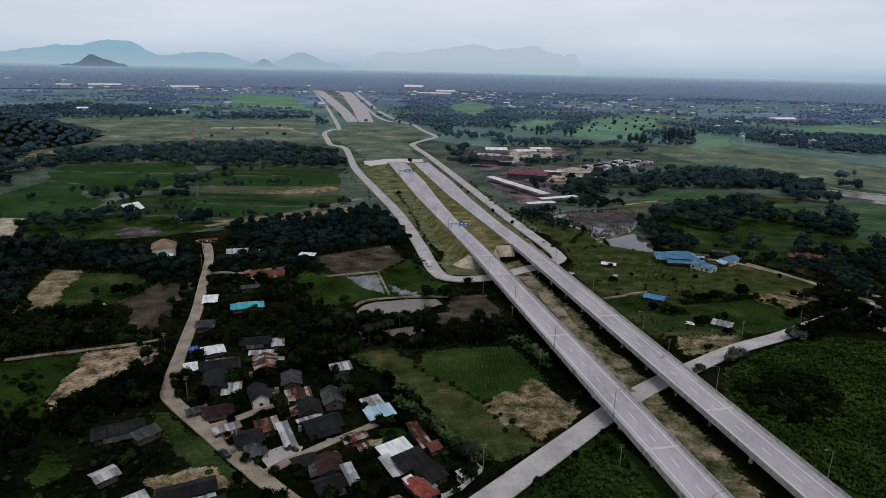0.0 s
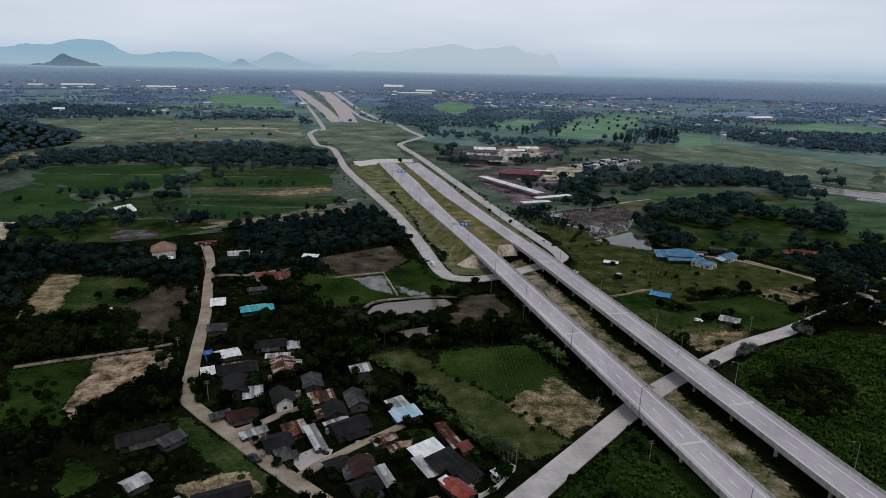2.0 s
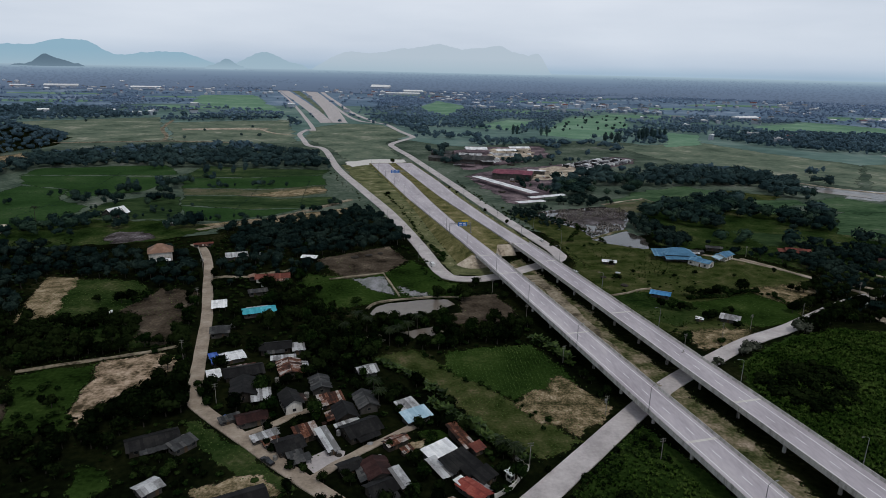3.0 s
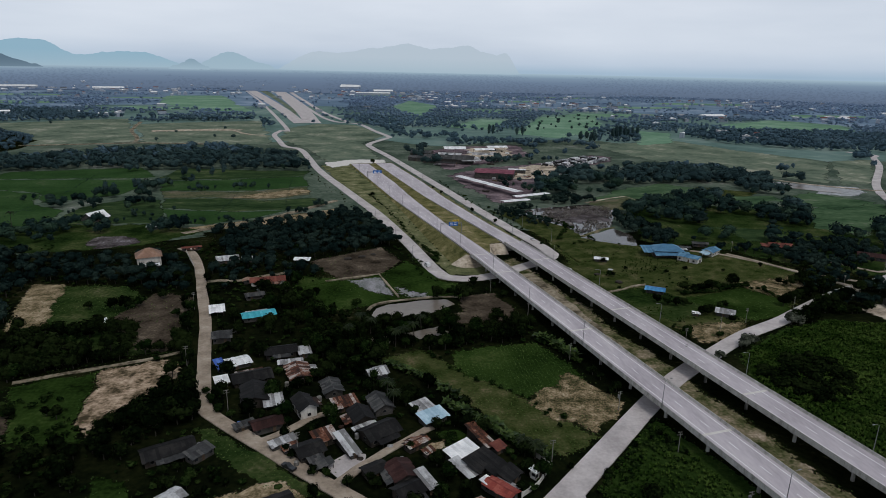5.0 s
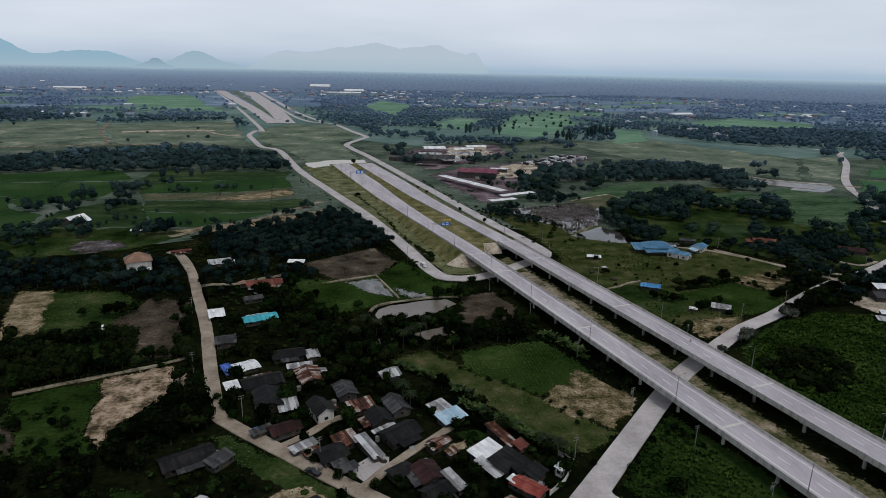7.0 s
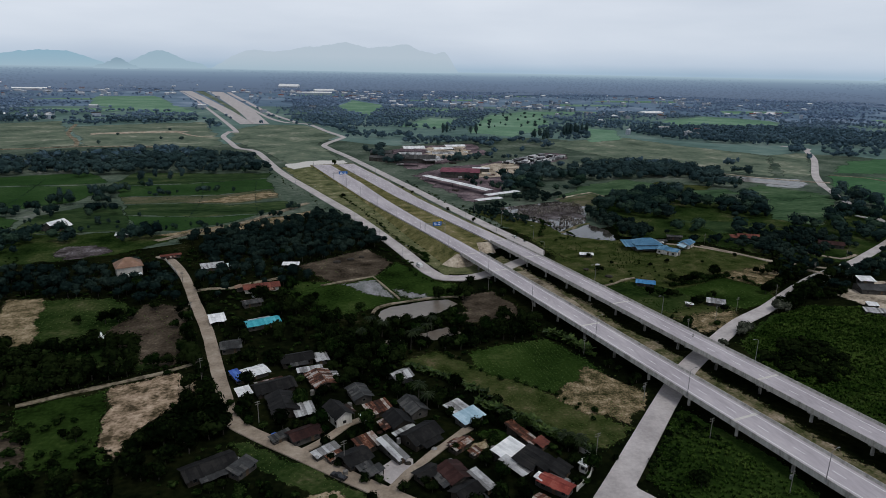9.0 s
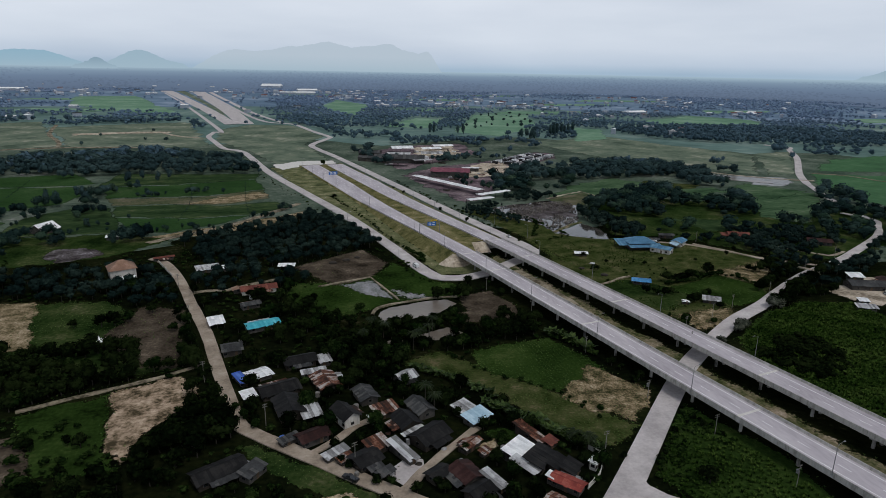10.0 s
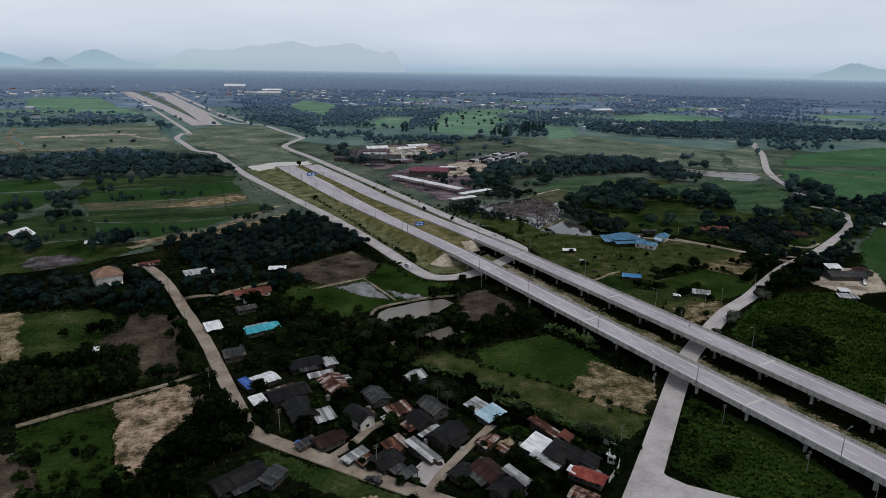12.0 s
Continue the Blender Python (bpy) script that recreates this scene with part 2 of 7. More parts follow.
ROOFS = {
    "dark": [(0.1, (0.005394, 0.005394, 0.005766)), (0.6, (0.01116, 0.01116, 0.01153)), (0.95, (0.02213, 0.02114, 0.02015))],
    "grey": [(0.1, (0.0279, 0.02902, 0.02977)), (0.6, (0.05205, 0.05393, 0.0558)), (0.95, (0.08925, 0.08745, 0.0837))],
    "light": [(0.1, (0.1672, 0.1672, 0.1672)), (0.5, (0.3344, 0.3344, 0.3449)), (0.95, (0.5434, 0.5538, 0.5643))],
    "white": [(0.1, (0.5925, 0.6054, 0.6182)), (0.6, (0.7986, 0.8114, 0.8243)), (0.95, (0.9274, 0.93, 0.93))],
    "rust": [(0.1, (0.022, 0.013, 0.010)), (0.4, (0.075, 0.028, 0.017)), (0.62, (0.17, 0.070, 0.040)), (0.8, (0.25, 0.19, 0.165)), (0.98, (0.40, 0.37, 0.35))],
    "burgundy": [(0.1, (0.01728, 0.00756, 0.006984)), (0.6, (0.0324, 0.01296, 0.01138)), (0.95, (0.054, 0.02434, 0.0216))],
    "red": [(0.1, (0.16, 0.035, 0.028)), (0.6, (0.26, 0.055, 0.042)), (0.95, (0.33, 0.1, 0.075))],
    "redbrown": [(0.1, (0.0935, 0.02975, 0.0238)), (0.6, (0.153, 0.0493, 0.0357)), (0.95, (0.2125, 0.0765, 0.05525))],
    "maroon": [(0.1, (0.12, 0.035, 0.055)), (0.6, (0.20, 0.058, 0.085)), (0.95, (0.29, 0.11, 0.14))],
    "orange": [(0.1, (0.16, 0.095, 0.065)), (0.6, (0.25, 0.15, 0.105)), (0.95, (0.32, 0.21, 0.16))],
    "blue": [(0.1, (0.055, 0.14, 0.235)), (0.6, (0.08, 0.20, 0.32)), (0.95, (0.15, 0.29, 0.41))],
    "azure": [(0.1, (0.045, 0.17, 0.36)), (0.6, (0.07, 0.25, 0.48)), (0.95, (0.14, 0.36, 0.60))],
    "deepblue": [(0.1, (0.035, 0.075, 0.3)), (0.6, (0.055, 0.12, 0.42)), (0.95, (0.1, 0.2, 0.52))],
    "paleblue": [(0.1, (0.28, 0.42, 0.52)), (0.6, (0.38, 0.54, 0.64)), (0.95, (0.52, 0.66, 0.74))],
    "cyan": [(0.1, (0.045, 0.32, 0.4)), (0.6, (0.075, 0.42, 0.5)), (0.95, (0.14, 0.52, 0.6))],
}
for key, stops in ROOFS.items():
    M["roof_" + key] = tex_material(key + "_roof_sheet", stops, 0.22, 1.6, rough=0.7, per_object=0.95 if key in ('rust', 'light', 'grey') else 0.55, bump=0.01, spec=0.15)


# ---- mesh helpers ----
def link_mesh(name, verts, faces, material, smooth=False):
    me = bpy.data.meshes.new(name)
    me.from_pydata([tuple(v) for v in verts], [], [tuple(f) for f in faces])
    me.materials.append(material)
    if smooth:
        me.polygons.foreach_set("use_smooth", [True] * len(me.polygons))
    me.update()
    return me


def from_bm(name, bm, material, smooth=False):
    me = bpy.data.meshes.new(name)
    bm.to_mesh(me)
    bm.free()
    me.materials.append(material)
    if smooth:
        me.polygons.foreach_set("use_smooth", [True] * len(me.polygons))
    return me


def part(name, mesh, parent, label=""):
    ob = new(name, mesh)
    ob.parent = parent
    return tagged(ob, label)


def box_into(bm, cx, cy, cz, sx, sy, sz, rz=0.0, bevel=0.0):
    r = bmesh.ops.create_cube(bm, size=1.0, matrix=pose(cx, cy, cz, 0, 0, rz) @ Matrix.Diagonal((sx, sy, sz, 1)))
    if bevel:
        edges = list({ed for v in r["verts"] for ed in v.link_edges})
        bmesh.ops.bevel(bm, geom=edges, offset=bevel, segments=1, affect="EDGES")


def rod_into(bm, p, q, r0, r1, n=8):
    """A tapered rod from p to q."""
    p, q = Vector(p), Vector(q)
    d = q - p
    m = Matrix.Translation((p + q) / 2) @ d.to_track_quat("Z", "Y").to_matrix().to_4x4()
    bmesh.ops.create_cone(bm, cap_ends=True, segments=n, radius1=r0, radius2=r1, depth=d.length, matrix=m)


def box_mesh(name, material, *boxes, bevel=0.0):
    bm = bmesh.new()
    for b in boxes:
        box_into(bm, *b, bevel=bevel)
    return from_bm(name, bm, material)


def rod_mesh(name, material, *rods, n=8):
    bm = bmesh.new()
    for p, q, r0, r1 in rods:
        rod_into(bm, p, q, r0, r1, n)
    return from_bm(name, bm, material)


def empty(name, m, label, category, group=""):
    ob = new(name)
    ob.empty_display_size = 0.5
    ob.matrix_basis = m
    return tagged(ob, label, category, group)


def curve_points(pts, step=6.0):
    """A smooth line through pts."""
    p = np.array(pts, float)
    p = np.vstack([2 * p[0] - p[1], p, 2 * p[-1] - p[-2]])
    out = []
    for i in range(1, len(p) - 2):
        a, b, c, d = p[i - 1], p[i], p[i + 1], p[i + 2]
        n = max(2, int(np.linalg.norm(c - b) / step))
        for k in range(n):
            t = k / n
            out.append(0.5 * ((2 * b) + (c - a) * t + (2 * a - 5 * b + 4 * c - d) * t * t + (3 * b - a - 3 * c + d) * t ** 3))
    out.append(p[-2])
    return np.array(out)


CLEAR = []
patch_count = [0]
FRINGE = []
ROADS = []


def clear(poly):
    """Ground on which no tree may stand."""
    CLEAR.append(np.array(poly, float)[:, :2])


def inside(poly, xy):
    poly = np.asarray(poly, float)
    x, y = xy[:, 0], xy[:, 1]
    res = np.zeros(len(xy), bool)
    j = len(poly) - 1
    for i in range(len(poly)):
        xi, yi, xj, yj = poly[i][0], poly[i][1], poly[j][0], poly[j][1]
        if yi != yj:
            res ^= ((yi > y) != (yj > y)) & (x < (xj - xi) * (y - yi) / (yj - yi) + xi)
        j = i
    return res


def ribbon(name, pts, width, z, material, label, category="road", thick=0.2, kind="structure", step=6.0, ragged=0.0, margin=1.2):
    """A road along a smooth line; width: one number, or one at each end."""
    z += 0.25
    thick = max(thick, z)
    c = curve_points(pts, step)
    w0, w1 = width if isinstance(width, tuple) else (width, width)
    d = np.gradient(c, axis=0)
    d /= np.linalg.norm(d, axis=1)[:, None]
    nrm = np.stack([d[:, 1], -d[:, 0]], 1)
    w = np.linspace(w0, w1, len(c))[:, None] / 2
    rag = lambda s: np.array([[noise.noise((x * 0.11, y * 0.11, s)) * ragged] for x, y in c])
    left, right = c - nrm * (w + rag(1.0)), c + nrm * (w + rag(7.0))
    verts, faces = [], []
    for a, b in zip(left, right):
        verts += [(a[0], a[1], z - thick), (a[0], a[1], z), (b[0], b[1], z), (b[0], b[1], z - thick)]
    for i in range(len(c) - 1):
        k = 4 * i
        for q in range(3):
            faces.append((k + q, k + q + 1, k + q + 5, k + q + 4))
    me = link_mesh(name, verts, [f[::-1] for f in faces], material)
    ob = tagged(new(name, me), label, category, kind=kind)
    wl_, wr_ = c - nrm * (w + margin), c + nrm * (w + margin)
    for i in range(0, len(c) - 1, 4):
        j = min(i + 4, len(c) - 1)
        clear([wl_[i], wl_[j], wr_[j], wr_[i]])
        ROADS.append(CLEAR[-1])
    return ob


def ragged_edge(material, scale):
    """The same cover, ending in a ragged fringe where the attribute depth falls to nothing."""
    key = material.name + "_fringed_%g" % scale
    if key in bpy.data.materials:
        return bpy.data.materials[key]
    m = material.copy()
    m.name = key
    n, l = m.node_tree.nodes, m.node_tree.links
    depth, geo, tex = n.new("ShaderNodeAttribute"), n.new("ShaderNodeNewGeometry"), n.new("ShaderNodeTexNoise")
    depth.attribute_name = "depth"
    tex.inputs["Scale"].default_value = scale
    tex.inputs["Detail"].default_value = 4
    tex.inputs["Roughness"].default_value = 0.65
    l.new(geo.outputs["Position"], tex.inputs["Vector"])
    wide_, add, mr = n.new("ShaderNodeMath"), n.new("ShaderNodeMath"), n.new("ShaderNodeMapRange")
    wide_.operation = "MULTIPLY_ADD"
    wide_.inputs[1].default_value, wide_.inputs[2].default_value = 4.0, -2.0
    add.operation = "ADD"
    mr.inputs["From Min"].default_value, mr.inputs["From Max"].default_value = -0.22, 0.22
    l.new(tex.outputs["Fac"], wide_.inputs[0])
    l.new(wide_.outputs[0], add.inputs[0])
    l.new(depth.outputs["Fac"], add.inputs[1])
    l.new(add.outputs[0], mr.inputs["Value"])
    l.new(mr.outputs[0], n["Principled BSDF"].inputs["Alpha"])
    return m


def signed_depth(poly, xy):
    """How far each place lies inside poly; negative outside."""
    a = poly[:, None, :]
    b = np.roll(poly, -1, 0)[:, None, :]
    ab = b - a
    best = np.full(len(xy), 1e9)
    for k in range(len(poly)):
        t = np.clip(((xy - a[k]) @ ab[k, 0]) / max(1e-9, (ab[k, 0] ** 2).sum()), 0, 1)
        best = np.minimum(best, ((xy - a[k] - t[:, None] * ab[k]) ** 2).sum(1))
    best = np.sqrt(best)
    return np.where(inside(poly, xy), best, -best)


def patch(name, pts, material, label, category="field", z=0.05, wobble=1.5, step=4.0, keep=True, kind="structure", soft=None):
    """A piece of ground with an uneven outline that frays into what lies round it."""
    p = np.array(pts, float)
    patch_count[0] += 1
    near = p[:, 1].mean() < 420
    if near:
        step = min(step, 1.4)
    z += 0.0015 * patch_count[0]
    out = []
    for i in range(len(p)):
        a, b = p[i], p[(i + 1) % len(p)]
        n = max(1, int(np.linalg.norm(b - a) / step))
        for k in range(n):
            q = a + (b - a) * k / n
            o = noise.noise_vector((q[0] * 0.13, q[1] * 0.13, 3.0)) * wobble
            o2 = noise.noise_vector((q[0] * 0.035, q[1] * 0.035, 9.0)) * wobble * 1.5
            o3 = noise.noise_vector((q[0] * 0.55, q[1] * 0.55, 5.0)) * min(0.7, wobble * 0.5)
            out.append((q[0] + o.x + o2.x + o3.x, q[1] + o.y + o2.y + o3.y, z))
    area = sum(out[i - 1][0] * out[i][1] - out[i][0] * out[i - 1][1] for i in range(len(out)))
    if area < 0:
        out.reverse()
    if category in ("road", "yard", "water", "pond"):
        me = link_mesh(name, out, [tuple(range(len(out)))], material)
    else:
        o = np.array(out)[:, :2]
        size = math.sqrt(abs(area) / 2)
        w = soft if soft is not None else min(6.0, 0.8 + 0.025 * size)
        cell = min(25.0, max(1.0, size / 32))
        lo, hi = o.min(0) - w - cell, o.max(0) + w + cell
        nx, ny = (np.ceil((hi - lo) / cell).astype(int) + 1)
        gx, gy = np.meshgrid(lo[0] + cell * np.arange(nx), lo[1] + cell * np.arange(ny))
        xy = np.stack([gx.ravel(), gy.ravel()], 1)
        depth = signed_depth(o, xy) / w
        q = (np.arange(nx - 1)[None, :] + nx * np.arange(ny - 1)[:, None]).ravel()
        quads = np.stack([q, q + 1, q + nx + 1, q + nx], 1)
        quads = quads[(depth[quads] > -1.6).any(1)]
        used, back = np.unique(quads, return_inverse=True)
        verts = np.column_stack([xy[used], np.full(len(used), z)])
        me = link_mesh(name, verts.tolist(), back.reshape(-1, 4).tolist(), ragged_edge(material, 0.42 if near else 0.07))
        me.attributes.new("depth", "FLOAT", "POINT").data.foreach_set("value", np.clip(depth[used], -3, 3).astype(np.float32))
    ob = tagged(new(name, me), label, category, kind=kind)
    if keep:
        clear(out)
    if near and category not in ("water", "pond"):
        FRINGE.append(np.array(out))
    return ob


# ---- the ground, one sheet, its far rim raised to fit the camera's horizon ----
def build_ground():
    rings = [0, 40, 120, 300, 700, 1500, 2500, 3300, 3600, 3900, 4200, 4500, 4700, 4850]
    n = 96
    verts = [(0, 0, 0)]
    for r in rings[1:]:
        u = max(0.0, (r - 3300) / 1550)
        z = 92 * u ** 1.25
        for k in range(n):
            a = 2 * math.pi * k / n
            verts.append((r * math.cos(a), r * math.sin(a), z))
    faces = [(0, 1 + k, 1 + (k + 1) % n) for k in range(n)]
    for i in range(len(rings) - 2):
        for k in range(n):
            a, b = 1 + i * n + k, 1 + i * n + (k + 1) % n
            faces.append((a, a + n, b + n, b))
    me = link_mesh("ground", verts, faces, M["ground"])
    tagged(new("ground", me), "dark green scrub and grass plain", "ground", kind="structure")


build_ground()


def rise(d):
    return 92 * max(0.0, (d - 3300) / 1550) ** 1.25


def build_far_plain(radii, lift, material, wave, label):
    """The land in the distance, over the sheet."""
    n = 60
    verts, faces = [], []
    for r in radii:
        for k in range(n + 1):
            a = radians(25 + 130 * k / n)
            w = noise.noise((math.cos(a) * 6, math.sin(a) * 6, radii[0])) * wave if r == radii[0] else 0
            verts.append(((r + w) * math.cos(a), (r + w) * math.sin(a), rise(r + w) + lift))
    for i in range(len(radii) - 1):
        for k in range(n):
            a = i * (n + 1) + k
            faces.append((a, a + n + 1, a + n + 2, a + 1))
    tagged(new("far_plain", link_mesh("far_plain", verts, faces, material)), label, "land", kind="structure")


# Three land sheets whose colours carry more haze the farther they lie.
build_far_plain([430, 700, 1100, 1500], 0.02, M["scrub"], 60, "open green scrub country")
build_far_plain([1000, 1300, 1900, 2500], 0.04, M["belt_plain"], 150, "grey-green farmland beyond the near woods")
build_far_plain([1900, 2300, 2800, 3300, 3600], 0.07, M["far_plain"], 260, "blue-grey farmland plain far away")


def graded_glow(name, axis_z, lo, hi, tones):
    """For the far backdrop alone: glowing haze tones from lo to hi, by distance or by height."""
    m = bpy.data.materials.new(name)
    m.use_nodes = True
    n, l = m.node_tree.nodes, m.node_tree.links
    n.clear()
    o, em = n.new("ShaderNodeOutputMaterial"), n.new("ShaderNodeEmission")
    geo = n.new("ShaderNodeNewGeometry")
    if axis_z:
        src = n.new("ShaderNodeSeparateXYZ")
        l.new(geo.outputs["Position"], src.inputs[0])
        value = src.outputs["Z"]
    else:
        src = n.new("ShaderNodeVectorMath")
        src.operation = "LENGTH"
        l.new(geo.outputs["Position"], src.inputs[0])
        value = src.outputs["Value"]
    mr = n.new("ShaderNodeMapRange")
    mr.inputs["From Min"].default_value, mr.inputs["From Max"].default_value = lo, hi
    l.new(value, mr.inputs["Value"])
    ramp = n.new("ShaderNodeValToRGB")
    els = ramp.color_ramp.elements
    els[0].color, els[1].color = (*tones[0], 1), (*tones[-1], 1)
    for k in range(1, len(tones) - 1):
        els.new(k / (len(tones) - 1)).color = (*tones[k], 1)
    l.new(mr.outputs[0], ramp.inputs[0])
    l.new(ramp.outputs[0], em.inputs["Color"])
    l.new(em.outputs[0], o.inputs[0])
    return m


# Haze colours that the backdrop gives off, lightest at the horizon.
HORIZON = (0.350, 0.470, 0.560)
LAND_HAZE = [(0.104, 0.144, 0.216), (0.112, 0.156, 0.234), (0.126, 0.176, 0.262), (0.150, 0.212, 0.306), (0.204, 0.286, 0.384), HORIZON]
build_far_plain([3000, 3300, 3600, 3900, 4200, 4500, 4700, 4845], 2.0, graded_glow("horizon_land", False, 3000, 4845, LAND_HAZE), 300, "slate blue land fading to the horizon")


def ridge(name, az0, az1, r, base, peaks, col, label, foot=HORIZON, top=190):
    """A far mountain ridge between two bearings in degrees; peaks: (bearing, height, width). It glows, with haze
    painted in from foot to top.
    """
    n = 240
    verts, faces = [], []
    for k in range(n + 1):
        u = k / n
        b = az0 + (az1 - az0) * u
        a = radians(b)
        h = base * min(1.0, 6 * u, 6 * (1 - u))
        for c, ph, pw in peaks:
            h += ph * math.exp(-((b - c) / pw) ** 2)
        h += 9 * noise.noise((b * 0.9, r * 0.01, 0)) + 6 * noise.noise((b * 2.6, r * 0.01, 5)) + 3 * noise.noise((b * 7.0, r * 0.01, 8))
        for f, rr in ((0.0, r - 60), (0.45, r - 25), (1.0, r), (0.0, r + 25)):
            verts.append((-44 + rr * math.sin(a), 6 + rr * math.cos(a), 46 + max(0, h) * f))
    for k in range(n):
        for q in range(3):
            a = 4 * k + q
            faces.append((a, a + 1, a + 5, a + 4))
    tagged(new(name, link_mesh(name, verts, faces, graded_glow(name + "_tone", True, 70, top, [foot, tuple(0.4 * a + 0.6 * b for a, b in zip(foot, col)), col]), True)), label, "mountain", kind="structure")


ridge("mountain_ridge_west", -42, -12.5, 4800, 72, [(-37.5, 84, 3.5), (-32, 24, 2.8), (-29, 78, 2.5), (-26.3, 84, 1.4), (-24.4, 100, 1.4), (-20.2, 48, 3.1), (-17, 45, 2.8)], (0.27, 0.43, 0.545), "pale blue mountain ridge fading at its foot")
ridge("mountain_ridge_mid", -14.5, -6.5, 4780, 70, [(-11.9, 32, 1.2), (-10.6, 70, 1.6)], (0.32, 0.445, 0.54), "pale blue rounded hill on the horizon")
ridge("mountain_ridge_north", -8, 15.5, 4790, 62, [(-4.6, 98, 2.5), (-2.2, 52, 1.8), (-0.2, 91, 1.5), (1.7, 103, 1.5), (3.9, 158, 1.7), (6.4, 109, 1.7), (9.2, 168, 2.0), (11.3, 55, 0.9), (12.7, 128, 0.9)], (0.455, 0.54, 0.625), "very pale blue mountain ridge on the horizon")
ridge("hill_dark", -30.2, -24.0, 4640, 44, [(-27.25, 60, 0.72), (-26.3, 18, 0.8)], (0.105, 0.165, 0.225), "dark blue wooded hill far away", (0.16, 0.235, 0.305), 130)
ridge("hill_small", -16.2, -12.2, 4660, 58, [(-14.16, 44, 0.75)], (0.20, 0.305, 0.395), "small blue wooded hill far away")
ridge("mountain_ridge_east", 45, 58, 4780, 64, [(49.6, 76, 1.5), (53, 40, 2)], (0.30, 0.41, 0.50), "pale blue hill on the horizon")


# ---- the expressway ----
def edge_x(y):
    """The western edge of the western carriageway."""
    return 61.0 - 0.1947 * (y - 154)


def level(y):
    """The height of the road surface."""
    u = min(1.0, max(0.0, (y - 330) / 230))
    return 6.0 - 4.9 * (u * u * (3 - 2 * u))


def on_road(y, off, up=0.0):
    return (edge_x(y) + off * 0.9815, y + off * 0.1911, level(y) + up)


def wide(y, w1, w2):
    return w1 + (w2 - w1) * min(1.0, max(0.0, (y - 420) / 190))


EAST = 30.0


def strip(bm, y0, y1, off_a, off_b, up0, up1, step=5.0):
    """A closed bar along the road between two offsets (numbers or functions of y) and two heights over the surface."""
    f = lambda o, y: o(y) if callable(o) else o
    n = max(1, int(round((y1 - y0) / step)))
    rows = []
    for i in range(n + 1):
        y = y0 + (y1 - y0) * i / n
        rows.append([bm.verts.new(on_road(y, f(o, y), h)) for o, h in ((off_a, up0), (off_a, up1), (off_b, up1), (off_b, up0))])
    for a, b in zip(rows, rows[1:]):
        for q in range(4):
            bm.faces.new((a[q], b[q], b[(q + 1) % 4], a[(q + 1) % 4]))
    bm.faces.new(rows[0])
    bm.faces.new(rows[-1][::-1])


def strip_part(name, parent, material, bars, label=""):
    bm = bmesh.new()
    for b in bars:
        strip(bm, *b)
    bmesh.ops.recalc_face_normals(bm, faces=bm.faces[:])
    return part(name, from_bm(name, bm, material), parent, label)


def barrier_part(parent, y0, y1, off, lean):
    """A parapet with a sloping foot on its inner side."""
    bm = bmesh.new()
    prof = [(0, -1.0), (0, 0.92), (0.22 * lean, 0.92), (0.30 * lean, 0.35), (0.48 * lean, 0.02), (0.48 * lean, -0.3)]
    n = int((y1 - y0) / 5)
    rows = []
    for i in range(n + 1):
        y = y0 + (y1 - y0) * i / n
        rows.append([bm.verts.new(on_road(y, off + o, h)) for o, h in prof])
    for a, b in zip(rows, rows[1:]):
        for q in range(6):
            bm.faces.new((a[q], b[q], b[(q + 1) % 6], a[(q + 1) % 6]))
    bm.faces.new(rows[0])
    bm.faces.new(rows[-1][::-1])
    bmesh.ops.recalc_face_normals(bm, faces=bm.faces[:])
    part("parapet", from_bm("parapet", bm, M["parapet"]), parent, "weathered pale concrete parapet")


def viaduct(base, y_end, joints, lines, label):
    ob = empty("viaduct", Matrix(), label, "viaduct", "expressway viaducts")
    y0 = -60
    strip_part("deck", ob, M["deck"], [(y0, y_end, base - 0.3, base + 11.7, -0.35, 0.0)], "grey-mauve concrete roadway")
    for off in (1.2, 4.4, 7.2, 10.2):
        strip_part("girder", ob, M["concrete"], [(y0, y_end - 0.6, base + off - 0.45, base + off + 0.45, -1.55, -0.36)])
    barrier_part(ob, y0, y_end, base - 0.42, 1)
    barrier_part(ob, y0, y_end, base + 11.82, -1)
    strip_part("edge_line", ob, M["white"], [(y0, y_end, base + lines[0], base + lines[0] + 0.3, 0.004, 0.012)])
    strip_part("edge_line", ob, M["white"], [(y0, y_end, base + lines[2], base + lines[2] + 0.3, 0.004, 0.012)])
    for y in np.arange(y0 + 3, y_end - 4, 11.9):
        strip_part("lane_dash", ob, M["white"], [(y, y + 3.9, base + lines[1], base + lines[1] + 0.28, 0.004, 0.012, 4.0)])
    for y in joints:
        strip_part("expansion_joint", ob, M["joint"], [(y - 0.5, y + 0.5, base + 0.2, base + 11.2, 0.013, 0.03, 1.0)], "pale concrete expansion joint")
    k = 0
    y = joints[0] - 19.63 * 14
    while y < y_end - 4:
        if y > -50:
            bm = bmesh.new()
            c = on_road(y, base + 5.7)
            top = c[2] - 1.56
            rz = math.degrees(math.atan2(0.1911, 0.9815))
            box_into(bm, c[0], c[1], top - 0.5, 8.4, 1.4, 1.0, rz, 0.12)
            for o in (-2.2, 2.2):
                q = on_road(y, base + 5.7 + o)
                rod_into(bm, (q[0], q[1], -0.4), (q[0], q[1], top - 1.0), 0.55, 0.55, 12)
            part("pier", from_bm("pier", bm, M["stain"]), ob, "stained concrete pier with a crossbeam")
        y += 19.63
    return ob


viaduct(0.0, 345, [154.2 + 78.5 * k for k in (0, 1, 2)] + [75.7, 344.4], (1.9, 5.6, 9.9), "long grey concrete viaduct carrying one carriageway")
